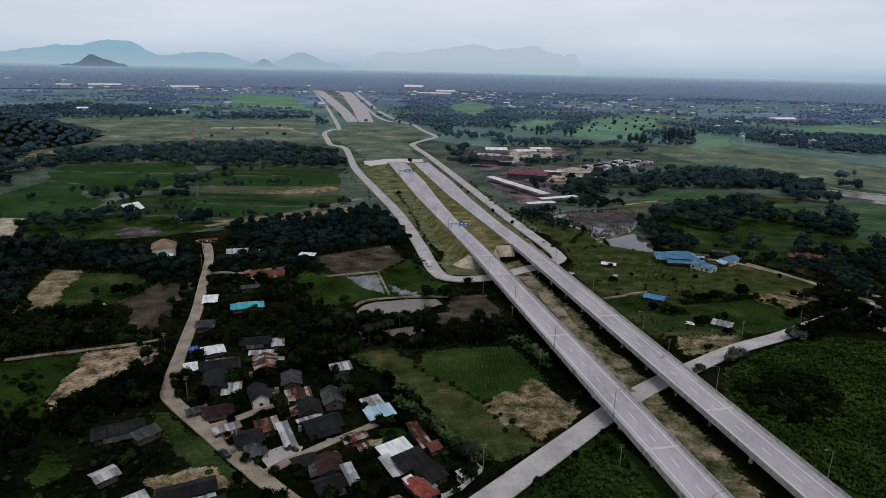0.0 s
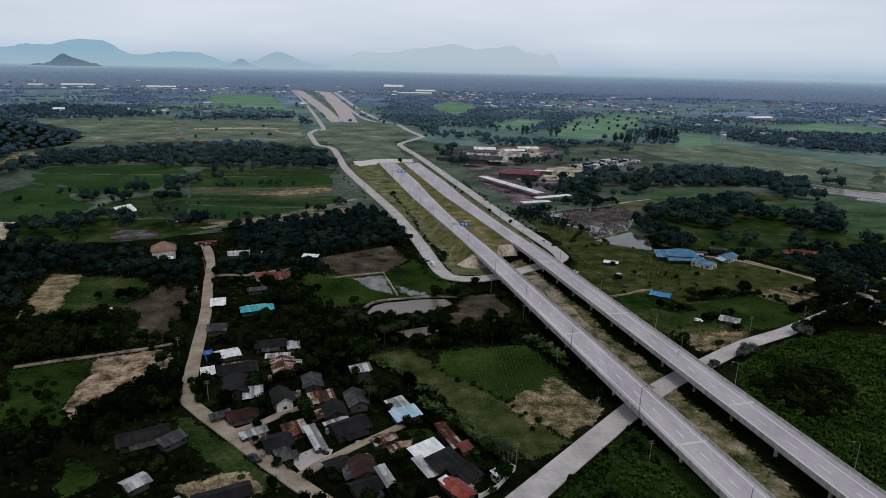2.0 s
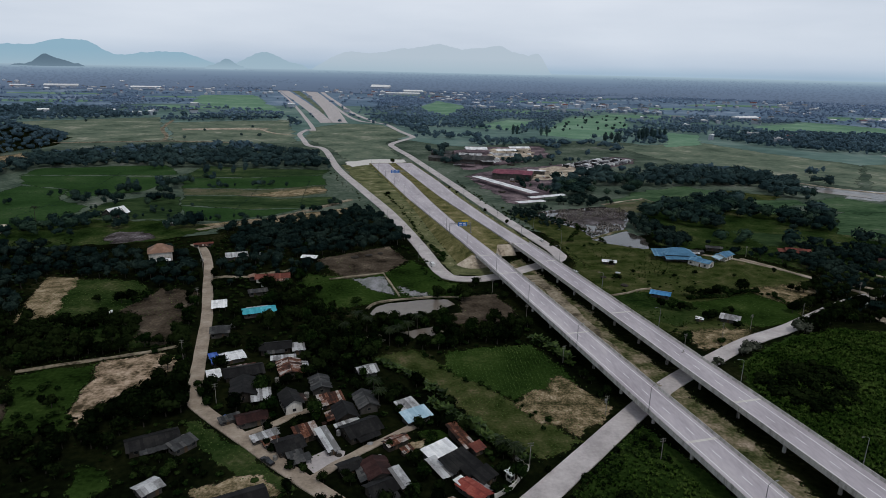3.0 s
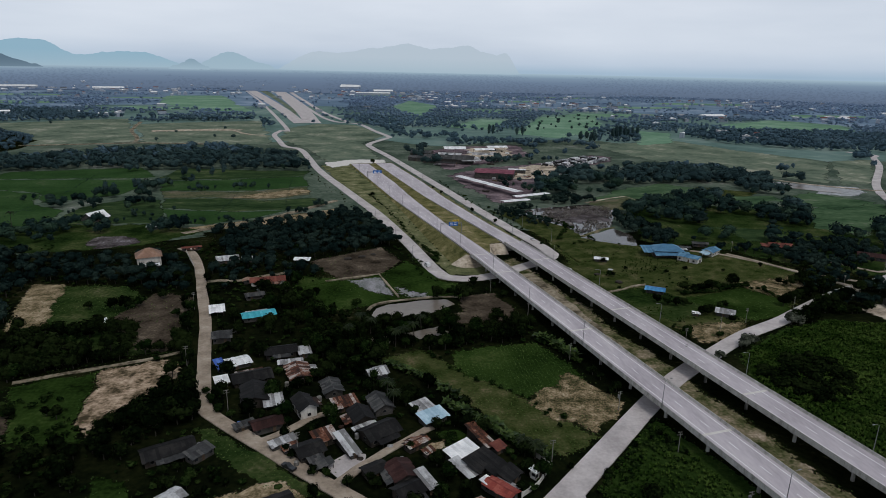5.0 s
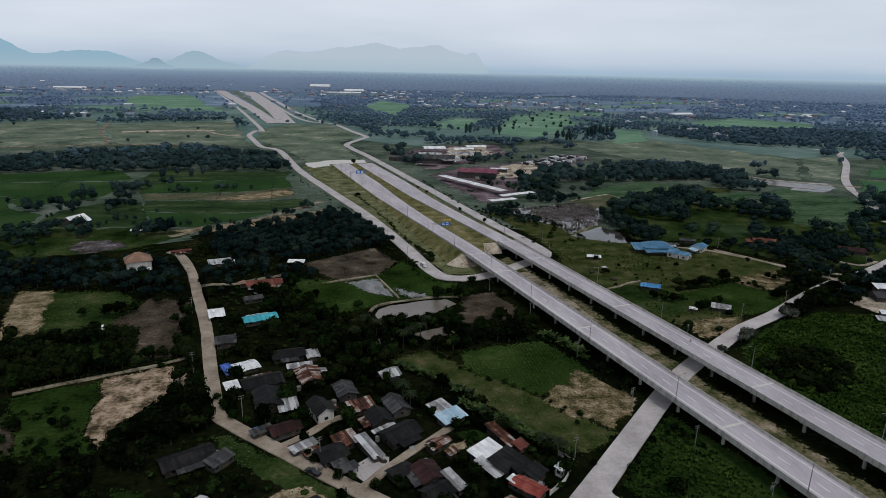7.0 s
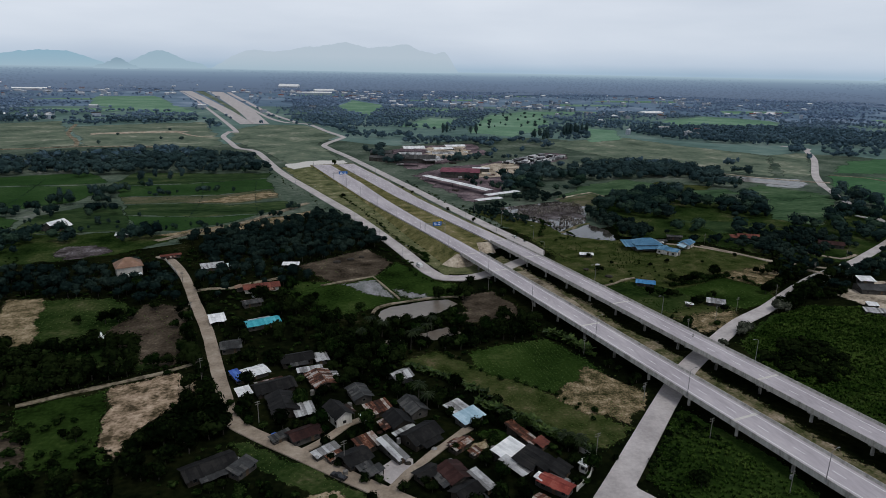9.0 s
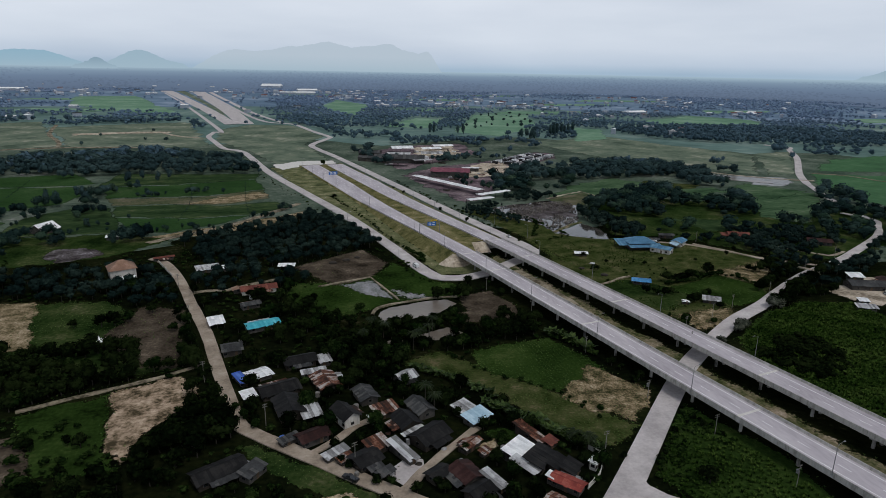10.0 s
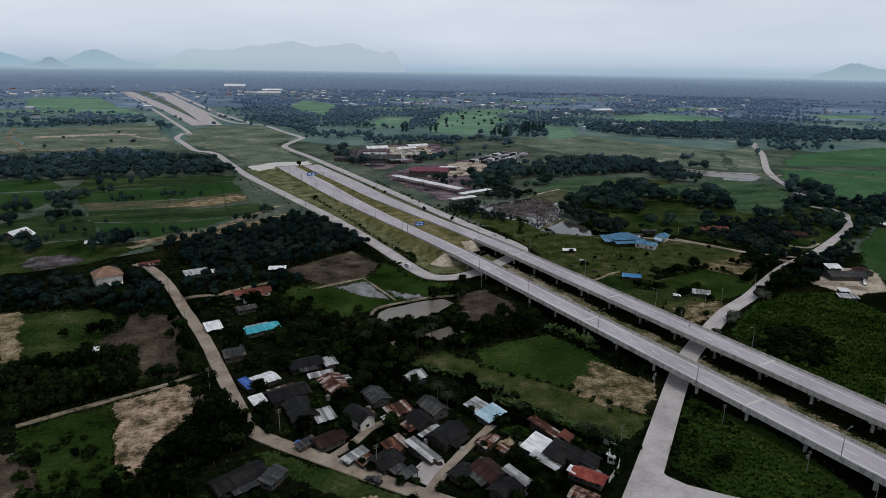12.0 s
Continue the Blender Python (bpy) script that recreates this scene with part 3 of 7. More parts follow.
viaduct(EAST, 366, [175.6 - 5.2 + 78.5 * k for k in (0, 1, 2)] + [91.9, 365.4], (1.1, 4.9, 8.7), "long grey concrete viaduct carrying the other carriageway")


def carriageway(base, y0, w2, lines, label):
    ob = empty("carriageway", Matrix(), label, "road")
    ob["kind"] = "structure"
    right = lambda y: base + wide(y, 11.7, w2)
    y1 = 738
    strip_part("road_slab", ob, M["deck"], [(y0 + 0.05, y1, base - 0.3, right, -0.28, 0.0)], "grey-mauve concrete roadway")
    strip_part("edge_line", ob, M["white"], [(y0, y1 - 15, base + lines[0], base + lines[0] + 0.25, 0.004, 0.012)])
    strip_part("edge_line", ob, M["white"], [(y0, y1 - 15, lambda y: right(y) - 1.7, lambda y: right(y) - 1.45, 0.004, 0.012)])
    for y in np.arange(y0 + 4, y1 - 8, 11.9):
        n = 1 if wide(y, 11.7, w2) < 14.5 else 2 if wide(y, 11.7, w2) < 18.5 else 3
        for k in range(n):
            o = base + lines[1] + 3.6 * k
            strip_part("lane_dash", ob, M["white"], [(y, y + 3.9, o, o + 0.3, 0.004, 0.012, 4.0)])
    strip_part("guard_rail", ob, M["steel"], [(y0, 520, base - 0.75, base - 0.68, 0.35, 0.72)], "galvanised guard rail")
    return ob


carriageway(0.0, 345, 20.0, (1.9, 5.6), "wide grey concrete carriageway on a grass bank")
carriageway(EAST - 0.6, 366, 18.5, (1.3, 5.2), "wide grey concrete carriageway beside the median")


def build_bank():
    """The grass bank under both carriageways, with its dip in the middle."""
    verts, faces = [], []
    ys = list(np.arange(347, 745, 6.0))
    for y in ys:
        h = level(y) - 0.3
        wr = EAST - 0.6 + wide(y, 11.7, 18.5)
        wm = wide(y, 11.7, 20.0)
        yy = max(y, 368)
        for off, z in ((-1.6 - 1.7 * h, -0.2), (-1.6, h), (wm + 0.8, h), ((wm + EAST) / 2, h - 0.5), (EAST - 1.6, h), (wr + 1.4, h), (wr + 1.4 + 1.7 * h, -0.2)):
            cut = yy if off > (wm + EAST) / 2 - 1 else y
            p = on_road(cut, off)
            verts.append((p[0], p[1], z + 0.12 * noise.noise((p[0] * 0.2, p[1] * 0.2, 0))))
    n = 7
    for i in range(len(ys) - 1):
        for q in range(n - 1):
            a = i * n + q
            faces.append((a, a + 1, a + n + 1, a + n))
    tagged(new("grass_bank", link_mesh("grass_bank", verts, faces, M["grass_bank"])), "grass bank with dry patches under the carriageways", "bank", kind="structure")
    clear([on_road(340, -8)[:2], on_road(745, -8)[:2], on_road(745, EAST + 30)[:2], on_road(340, EAST + 22)[:2]])
    clear([on_road(-60, -2.5)[:2], on_road(350, -2.5)[:2], on_road(350, EAST + 14)[:2], on_road(-60, EAST + 14)[:2]])


M["grass_bank"] = tex_material("dry_bank_grass", [(0.12, (0.04531, 0.05253, 0.01843)), (0.45, (0.1284, 0.1225, 0.05103)), (0.7, (0.1888, 0.1678, 0.08221)), (0.98, (0.3625, 0.2918, 0.1772))], 0.10, 0.9, bump=0.12, bump_scale=1.5, spec=0.0)
build_bank()


def abutment(y, base, side):
    """A wall that closes the bank below the deck's end, with a paved half cone beside it."""
    ob = empty("abutment", Matrix(), "pale concrete bridge abutment with a paved cone slope", "abutment", "abutments")
    rz = math.degrees(math.atan2(0.1911, 0.9815))
    c = on_road(y + 0.8, base + 5.7)
    part("abutment_wall", box_mesh("abutment_wall", M["concrete"], (c[0], c[1], (level(y) - 0.4) / 2 - 0.2, 13.4, 1.0, level(y) - 0.2, rz), bevel=0.05), ob)
    bm = bmesh.new()
    for o0, k in side:
        p = on_road(y + 3.0, base + o0)
        r0, h = 10.5, level(y) - 0.5
        ring = []
        for i in range(15):
            a = radians(190 + 172 * i / 14) if k < 0 else radians(-80 + 172 * i / 14)
            w = 1 + 0.05 * noise.noise((i * 0.7, y, 0))
            ring.append(bm.verts.new((p[0] + r0 * w * math.cos(a), p[1] + r0 * w * math.sin(a), -0.1)))
        top = [bm.verts.new((p[0] + 0.9 * math.cos(radians(180 + 12 * i)), p[1] + 0.9 * math.sin(radians(180 + 12 * i)), h)) for i in range(15)]
        for i in range(14):
            bm.faces.new((ring[i], ring[i + 1], top[i + 1], top[i]))
        bm.faces.new(top[::-1])
    bmesh.ops.recalc_face_normals(bm, faces=bm.faces[:])
    part("cone_slope", from_bm("cone_slope", bm, M["sand"]), ob, "pale paved cone slope")
    return ob


abutment(345, 0.0, [(-1.5, -1)])
abutment(366, EAST, [(10.5, 1)])
# the slope of pale paving that closes the bank between the two abutments
def slope_paving():
    verts, faces = [], []
    n = 20
    for i in range(n + 1):
        off = 11.4 + 19.0 * i / n
        y = 347.5 + 20.5 * min(1.0, max(0.0, (off - 12.5) / 8.35))
        t, m = on_road(y, off), on_road(y - 1.5, off)
        q = on_road(y - 9.0, off)
        verts += [(t[0], t[1], level(y) - 0.75), (m[0], m[1], level(y) - 0.85), (q[0], q[1], -0.1)]
    for i in range(n):
        for k in range(2):
            a = 3 * i + k
            faces.append((a, a + 1, a + 4, a + 3))
    tagged(new("slope_paving", link_mesh("slope_paving", verts, faces, M["sand"])), "pale concrete slope closing the bank between the abutments", "retaining wall", kind="structure")


slope_paving()


M["field_green"] = tex_material("rough_field_cover", [(0.12, (0.013, 0.027, 0.012)), (0.45, (0.028, 0.052, 0.021)), (0.75, (0.048, 0.074, 0.031)), (0.97, (0.10, 0.108, 0.058))], 0.05, 0.4, bump=0.15, bump_scale=1.2, stretch=(0.35, 1.0, 1.0), spec=0.0)
M["fallow"] = tex_material("fallow_strip_cover", [(0.12, (0.035, 0.0515, 0.024)), (0.45, (0.085, 0.0927, 0.0504)), (0.75, (0.135, 0.1215, 0.084)), (0.98, (0.22, 0.1854, 0.144))], 0.05, 0.5, bump=0.15, spec=0.0)


M["under"] = tex_material("patchy_brown_verge", [(0.12, (0.0204, 0.0272, 0.0099)), (0.36, (0.0714, 0.08, 0.033)), (0.58, (0.1564, 0.1376, 0.0825)), (0.8, (0.2805, 0.2272, 0.1617)), (0.98, (0.459, 0.376, 0.297))], 0.12, 0.9, bump=0.25, bump_scale=1.0, spec=0.0)


M["shallow"] = tex_material("shallow_field_water", [(0.15, (0.020, 0.036, 0.012)), (0.4, (0.075, 0.075, 0.065)), (0.6, (0.16, 0.15, 0.15)), (0.9, (0.25, 0.24, 0.25))], 0.22, 1.2, rough=0.3, stretch=(1.0, 0.4, 1.0), spec=0.4)


# ---- roads on the ground ----
ribbon("frontage_road_west", [(-560, 2960), (-379, 2160), (-186, 1225), (-184, 1150), (-186, 1075), (-168, 990), (-150, 915), (-123, 872), (-89, 703), (-57, 584), (-28, 478), (-9, 389), (1.5, 333), (9, 320.5), (24, 320), (39.5, 328), (54, 339), (66, 348), (76, 358), (77, 374), (64, 438), (51, 506), (29, 625), (-5, 805), (-26, 900), (-30, 950), (-2, 1030), (3, 1058), (-20, 1160), (-50, 1300), (-104, 1368), (-166, 1655), (-343, 2680)], (7.3, 9.5), 0.22, M["road"], "pale concrete frontage road looping under the viaduct")
ribbon("cross_road", [(-75, 50), (-25, 100), (13, 137), (32, 156), (58, 182), (78, 200.5), (104.5, 220), (128, 236), (154, 249.5), (174, 262), (213, 285), (256, 304), (291, 322.5), (340, 351), (366, 374), (384, 393), (380, 420)], (8.8, 5.2), 0.16, M["road"], "pale grey concrete road passing below the viaduct")
patch("side_road", [(8, 129), (20.5, 142), (20, 137), (23, 132), (29, 126.5), (46, 113), (43, 108), (26, 120.5), (18, 124), (11, 123)], M["road"], "pale concrete side road joining the cross road", "road", z=0.402, wobble=0.2, step=2)
ribbon("village_lane", [(15, 85), (-18, 121), (-38, 139.5), (-53, 153.5), (-70, 170.5), (-86, 186.5), (-91.5, 194), (-95.5, 210), (-101.7, 238), (-108.6, 269), (-119.4, 308), (-130.5, 348), (-142, 378), (-151, 389)], 5.0, 0.14, M["lane"], "narrow dusty concrete village lane", ragged=0.22, step=3)
ribbon("alley_path", [(-71.5, 171.5), (-63, 177), (-56, 184), (-50, 187)], 2.6, 0.1, M["lane"], "narrow concrete alley between houses", ragged=0.5, step=2)
ribbon("alley_path", [(-49, 147), (-44, 152), (-38.6, 158), (-28.6, 166.7), (-17.5, 175.5)], 2.8, 0.1, M["lane"], "narrow concrete alley between houses", ragged=0.6, step=2)
ribbon("branch_track", [(-122, 322), (-115, 324.5), (-104, 324), (-92, 331), (-80, 336)], 3.2, 0.1, M["track"], "pale dirt branch track", ragged=0.7, step=3)
ribbon("side_track", [(-162, 216.5), (-151.6, 220.6), (-136, 226.5), (-119, 233), (-108, 239)], 2.0, 0.1, M["track"], "pale raised dirt track beside the cleared plot", ragged=0.6, step=3)
ribbon("field_track", [(-160, 425), (-140, 442), (-121, 456), (-93, 488), (-62, 532)], 5.0, 0.1, M["track"], "pale dirt field track", ragged=1.5)
ribbon("field_track", [(170, 366), (186, 357), (203, 336), (214, 320), (222, 312), (240, 298)], 2.6, 0.1, M["lane"], "narrow pale concrete farm track", ragged=0.4)
ribbon("field_track", [(240, 345), (252, 330), (262, 316), (280, 322)], 2.4, 0.1, M["lane"], "narrow pale concrete farm track", ragged=0.4)
ribbon("far_lane", [(466, 546), (514, 608), (622, 727), (690, 815), (715, 843), (700, 880)], 8.0, 0.2, M["road"], "pale concrete country road between fields")
ribbon("far_lane", [(384, 400), (420, 470), (466, 546)], 6.0, 0.2, M["road"], "pale concrete country road between fields")
ribbon("field_track", [(-366, 955), (-385, 1020), (-430, 1130), (-470, 1300)], 6, 0.3, M["track"], "pale dirt field track", ragged=2)
ribbon("field_track", [(-505, 905), (-430, 925), (-355, 945), (-240, 935)], 7, 0.3, M["track"], "pale dirt field track", ragged=3)
ribbon("field_track", [(-270, 1150), (-230, 1080), (-200, 1060)], 6, 0.3, M["sand"], "pale dirt field track", ragged=3)
ribbon("flood_dike", [(111, 404), (127, 417), (144, 429)], 2.6, 0.2, M["under"], "low earth bank across the flooded ground", "bank", ragged=1.2, step=3)
ribbon("field_bank", [(154, 516), (177, 531), (201, 544)], 2.4, 0.2, M["sand"], "pale earth bank beside a small plot", "bank", ragged=0.8)
ribbon("field_bank", [(201, 544), (205, 528), (206, 512)], 1.8, 0.2, M["track"], "pale earth bank beside a small plot", "bank", ragged=0.8)
ribbon("far_carriageway", [(-165, 1300), (-258, 1750), (-428, 2500), (-580, 3120), (-720, 3290)], (25, 46), 0.4, M["road"], "pale wide concrete carriageway far away")
ribbon("far_carriageway", [(-140, 1305), (-205, 1745), (-330, 2477), (-440, 3120), (-445, 3290)], (33, 58), 0.4, M["road"], "pale wide concrete carriageway far away")
ribbon("far_median", [(-195, 1500), (-231, 1745), (-376, 2470), (-500, 3050)], (6, 34), 0.3, M["olive"], "dull earth median far away", "median")
ribbon("far_lane", [(-70, 1340), (-136, 1616), (-223, 2113), (-345, 2829), (-372, 3100)], (9, 18), 0.4, M["road"], "pale concrete road beside the far carriageways")
ribbon("canal", [(386, 602), (404, 586), (420, 571), (434, 560)], 15, 0.1, M["water"], "pale still canal water", "water")
patch("canal_pool", [(398, 620), (438, 606), (474, 583), (458, 558), (430, 538), (404, 552), (418, 584)], M["shallow"], "pale still water beside the canal", "wet ground", 0.1, 3, soft=5.0)
clear([(380, 505), (440, 505), (455, 548), (395, 560)])
ribbon("canal_bank", [(405, 640), (430, 605), (470, 572), (490, 562)], 3.5, 0.3, M["sand"], "pale sandy canal bank", "bank", ragged=1)

ribbon("farm_path", [(191, 357), (203, 337), (212, 318), (216, 308)], 2.4, 0.35, M["lane"], "narrow pale concrete path between plots", "path", ragged=0.5)
ribbon("farm_path", [(220, 302), (226, 292), (222, 284)], 2.4, 0.35, M["lane"], "narrow pale concrete path between trees", "path", ragged=0.5)
ribbon("farm_path", [(86, 292.5), (98, 297), (104, 301), (112, 303)], 1.6, 0.4, M["track"], "narrow earth path to a blue-roofed shed", "path", ragged=0.5)

# ---- fields, plots and water ----
M["bank_green"] = tex_material("verge_grass_cover", [(0.12, (0.04874, 0.06236, 0.02788)), (0.5, (0.1261, 0.1363, 0.0659)), (0.75, (0.1935, 0.1885, 0.1039)), (0.98, (0.3584, 0.3264, 0.2218))], 0.09, 0.9, bump=0.15, bump_scale=1.5, spec=0.0)
M["wet"] = tex_material("dark_flood_water", [(0.3, (0.030, 0.028, 0.025)), (0.6, (0.060, 0.055, 0.050)), (0.9, (0.11, 0.10, 0.095))], 0.12, 0.9, rough=0.07, bump=0.004, bump_scale=2.0, spec=0.35)
# Pasture green with the pale haze of distance mixed in.
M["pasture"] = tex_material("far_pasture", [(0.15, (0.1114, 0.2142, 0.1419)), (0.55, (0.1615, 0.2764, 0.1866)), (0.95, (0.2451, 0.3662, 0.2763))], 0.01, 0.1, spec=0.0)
M["straw"] = tex_material("patchy_straw_ground", [(0.15, (0.026, 0.03072, 0.012)), (0.4, (0.0975, 0.08192, 0.0432)), (0.6, (0.208, 0.16, 0.0936)), (0.8, (0.325, 0.256, 0.168)), (0.98, (0.468, 0.3968, 0.288))], 0.2, 1.6, bump=0.2, bump_scale=1.5, spec=0.0)
patch("grass_field", [(-345, 470), (-262, 446), (-205, 456), (-172, 450), (-150, 432), (-172, 400), (-225, 384), (-300, 376), (-345, 400)], M["grass"], "rough dark green grass among bushes", keep=False, wobble=4)
# Near-black cover below the woods, painting in the trees' shade.
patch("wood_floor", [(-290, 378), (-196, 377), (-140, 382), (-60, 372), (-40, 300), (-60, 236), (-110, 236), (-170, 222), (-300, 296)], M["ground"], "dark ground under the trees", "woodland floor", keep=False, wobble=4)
patch("wood_floor", [(204, 348), (234, 318), (262, 308), (300, 318), (380, 360), (430, 420), (400, 452), (330, 402), (300, 404), (240, 388), (196, 372)], M["grass"], "rough dark grass under the trees", "woodland floor", keep=False, wobble=6)
patch("wood_floor", [(154, 380), (200, 370), (240, 386), (300, 402), (340, 410), (330, 470), (262, 500), (200, 500), (172, 476), (164, 440)], M["grass"], "rough dark grass among the trees", "woodland floor", keep=False, wobble=6)
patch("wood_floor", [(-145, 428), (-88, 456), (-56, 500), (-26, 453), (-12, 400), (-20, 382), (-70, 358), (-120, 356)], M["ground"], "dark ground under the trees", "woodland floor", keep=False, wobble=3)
patch("rough_pasture", [(83, 300), (79, 338), (83, 352), (85, 392), (112, 402), (150, 374), (192, 358), (216, 322), (196, 298), (172, 262), (136, 250), (104, 231), (91, 262)], M["meadow"], "rough olive pasture beside the viaduct", keep=False, wobble=2)
patch("rough_pasture", [(-76, 300), (-74, 330), (-52, 322), (-28, 334), (-14, 354), (4, 316), (8, 290), (-20, 288), (-58, 276)], M["crop"], "rough green ground round the wet fields", keep=False, wobble=2)
patch("rough_pasture", [(-192, 324), (-170, 322), (-148, 300), (-135, 305), (-114, 238), (-128, 236), (-160, 246), (-182, 262)], M["grass"], "rough ground between the plots", keep=False, wobble=2)
patch("dusty_plot", [(-186, 299), (-175, 306), (-164, 305), (-150, 294), (-157, 287), (-169, 289), (-177, 284)], M["straw"], "dusty worn ground between two plots", wobble=2.5)
patch("rice_field", [(-312, 441), (-288, 437), (-258, 446), (-268, 500), (-300, 522), (-313, 564), (-365, 588), (-362, 508)], M["paddy"], "bright green rice field", wobble=1)
patch("rice_field", [(-367, 592), (-315, 568), (-297, 528), (-250, 560), (-240, 606), (-262, 640), (-393, 638)], M["paddy"], "bright green rice field", wobble=1)
patch("rice_field", [(-394, 642), (-262, 645), (-246, 655), (-280, 716), (-400, 684)], M["paddy"], "bright green rice field with a low bank", wobble=1)
patch("grass_field", [(-256, 450), (-205, 458), (-180, 456), (-206, 535), (-232, 548), (-262, 505)], M["field_green"], "rough green ground round a farmhouse", wobble=2)
patch("rice_field", [(-239, 629), (-167, 637), (-101, 659), (-92, 602), (-139, 578), (-219, 580)], M["paddy"], "green rice field", wobble=1.5)
patch("fallow_strip", [(-219, 576), (-139, 574), (-92, 600), (-86, 560), (-121, 536), (-160, 548), (-208, 545)], M["fallow"], "fallow green and brown strip", wobble=2)
patch("grass_field", [(-206, 542), (-160, 545), (-120, 533), (-81, 545), (-70, 520), (-95, 498), (-140, 492), (-196, 505)], M["field_green"], "rough green field in strips", wobble=1.5)
patch("rice_field", [(-196, 502), (-140, 489), (-98, 495), (-118, 470), (-151, 450), (-175, 456)], M["paddy"], "green rice field", wobble=1.5)
patch("grass_field", [(-235, 712), (-150, 695), (-98, 692), (-100, 662), (-168, 640), (-240, 634)], M["field_green"], "rough green field with bushes", wobble=2)
patch("bare_strip", [(-164, 440), (-133, 455), (-92, 479), (-59, 503), (-57, 484), (-88, 458), (-129, 437)], M["dry"], "strip of pale brown bare earth", "earth", 0.08, 2)
patch("dry_field", [(-731, 1226), (-517, 1378), (-366, 955), (-504, 913)], M["olive"], "wide dry olive field", wobble=6)
patch("dry_field", [(-467, 1256), (-251, 1358), (-200, 1100), (-170, 940), (-353, 950)], M["olive"], "wide dry olive field with bare streaks", wobble=6)
patch("bare_strip", [(-400, 1130), (-330, 1160), (-250, 1160), (-255, 1140), (-330, 1125), (-395, 1105)], M["sand"], "pale bare strip in a dry field", "earth", 0.4, 5)
patch("pale_plot", [(-447, 662), (-490, 765), (-479, 811), (-453, 771), (-432, 676)], M["dry"], "pale bare plot at the wood's edge", wobble=4)
patch("sandy_plot", [(-311, 439), (-291, 439), (-281, 410), (-268, 385), (-300, 380)], M["sand"], "pale sandy plot")
patch("straw_plot", [(-206, 324), (-190, 325), (-174, 269), (-189, 264)], M["dry"], "dry straw-coloured plot")
patch("scrub_plot", [(-190, 322), (-160, 318), (-140, 300), (-128, 270), (-170, 262), (-178, 275)], M["grass"], "rough grass plot", wobble=3)
patch("bare_plot", [(-151, 271), (-137, 307), (-124, 300), (-117, 262), (-113, 240), (-128, 240)], M["earth"], "bare dark brown plot", z=0.09, wobble=3.5)
patch("cleared_plot", [(-136, 223.5), (-113, 232), (-107, 222), (-109, 206), (-117, 192), (-122, 181), (-130, 193)], M["rubble"], "cleared plot of pale broken earth", wobble=2.5)
patch("weedy_plot", [(-161, 213), (-137, 223), (-130, 193), (-123, 178), (-145, 176), (-156, 198)], M["crop"], "weedy green plot", wobble=2)
patch("bare_plot", [(-170, 205), (-157, 200), (-146, 178), (-160, 170)], M["earth"], "bare brown plot", z=0.08)
patch("small_lawn", [(-113, 159), (-104, 157), (-100, 149), (-104, 143), (-111, 146)], M["crop"], "small green lawn among trees", "lawn", wobble=1.2, step=2)
patch("lane_verge", [(-86, 182), (-80, 176), (-50, 146), (-58, 142), (-75, 160), (-90, 180)], M["grass"], "grass verge beside the lane")
patch("bare_verge", [(-78, 146), (-62, 152), (-52, 144), (-70, 136)], M["dry"], "bare pale earth beside a house", wobble=1.2)
patch("bare_plot", [(-70, 357), (-28, 384), (-17, 354), (-30, 332), (-51, 319)], M["earth"], "bare dark earth plot")
patch("wet_field", [(-70, 312), (-31, 330), (-18, 292), (-35, 285), (-57, 279)], M["crop"], "green wet field")
patch("wet_field", [(-29, 330), (-13, 352), (-5, 338), (3, 318), (14, 310), (16, 296), (8, 292), (-7, 293), (-20, 294)], M["crop"], "green wet field", z=0.07)
patch("flood_water", [(-47, 321), (-38, 324), (-30, 325), (-26, 310), (-24, 296), (-32, 301), (-39, 307)], M["shallow"], "shallow grey flood water in a field", "wet ground", 0.09, 1.2, soft=2.2)
patch("flood_water", [(-21, 309), (-16, 303), (-7, 297), (-8, 292.5), (-16, 293.5), (-20, 300)], M["shallow"], "trickle of shallow water in a wet field", "wet ground", 0.09, 1.5, soft=3.0)
patch("pond", [(-35, 271), (-33, 279), (-27, 283.5), (-17, 286), (-8, 288), (3, 288), (6, 282), (-8, 271), (-27, 266), (-33, 267)], M["water"], "murky brown pond", "pond", 0.09, 1.0)
patch("pond", [(-36, 245), (-31, 248), (-27, 243), (-29, 237), (-35, 238)], M["water"], "small dark pond", "pond", 0.08, 0.8)
patch("pond", [(-22, 250), (-6, 256), (-2, 248), (-16, 243)], M["water"], "small dark pond among trees", "pond", 0.08, 1.2)
ribbon("pond_bank", [(-37, 276), (-34, 283), (-27, 287), (-17, 289.5), (-6, 291.5), (8, 291.5)], 1.6, 0.35, M["track"], "pale earth pond bank", "bank", 0.4, ragged=0.8, step=2)
ribbon("field_bank", [(-59, 320), (-45, 325), (-30.5, 330)], 1.0, 0.35, M["track"], "pale earth bank between wet fields", "bank", 0.4, ragged=0.5, step=2)
ribbon("field_bank", [(-30.5, 330), (-26, 311), (-21.5, 292)], 1.0, 0.35, M["track"], "pale earth bank between wet fields", "bank", 0.4, ragged=0.5, step=2)
patch("dry_plot", [(11, 294), (28, 297), (33, 268), (27, 258), (-1, 260), (-6, 268), (8, 272)], M["earth"], "dry brown plot beside the pond", z=0.07)
patch("meadow", [(-33, 224), (-15, 231), (-4, 216), (17, 190), (28, 170), (33.5, 164.5), (18.5, 156), (7, 173), (-6, 193), (-15, 207)], M["meadow"], "grazed olive meadow")
patch("crop_field", [(-5, 214), (-2, 228), (33, 236), (40, 215), (42, 200), (17, 191)], M["crop"], "green crop field with faint rows", z=0.07)
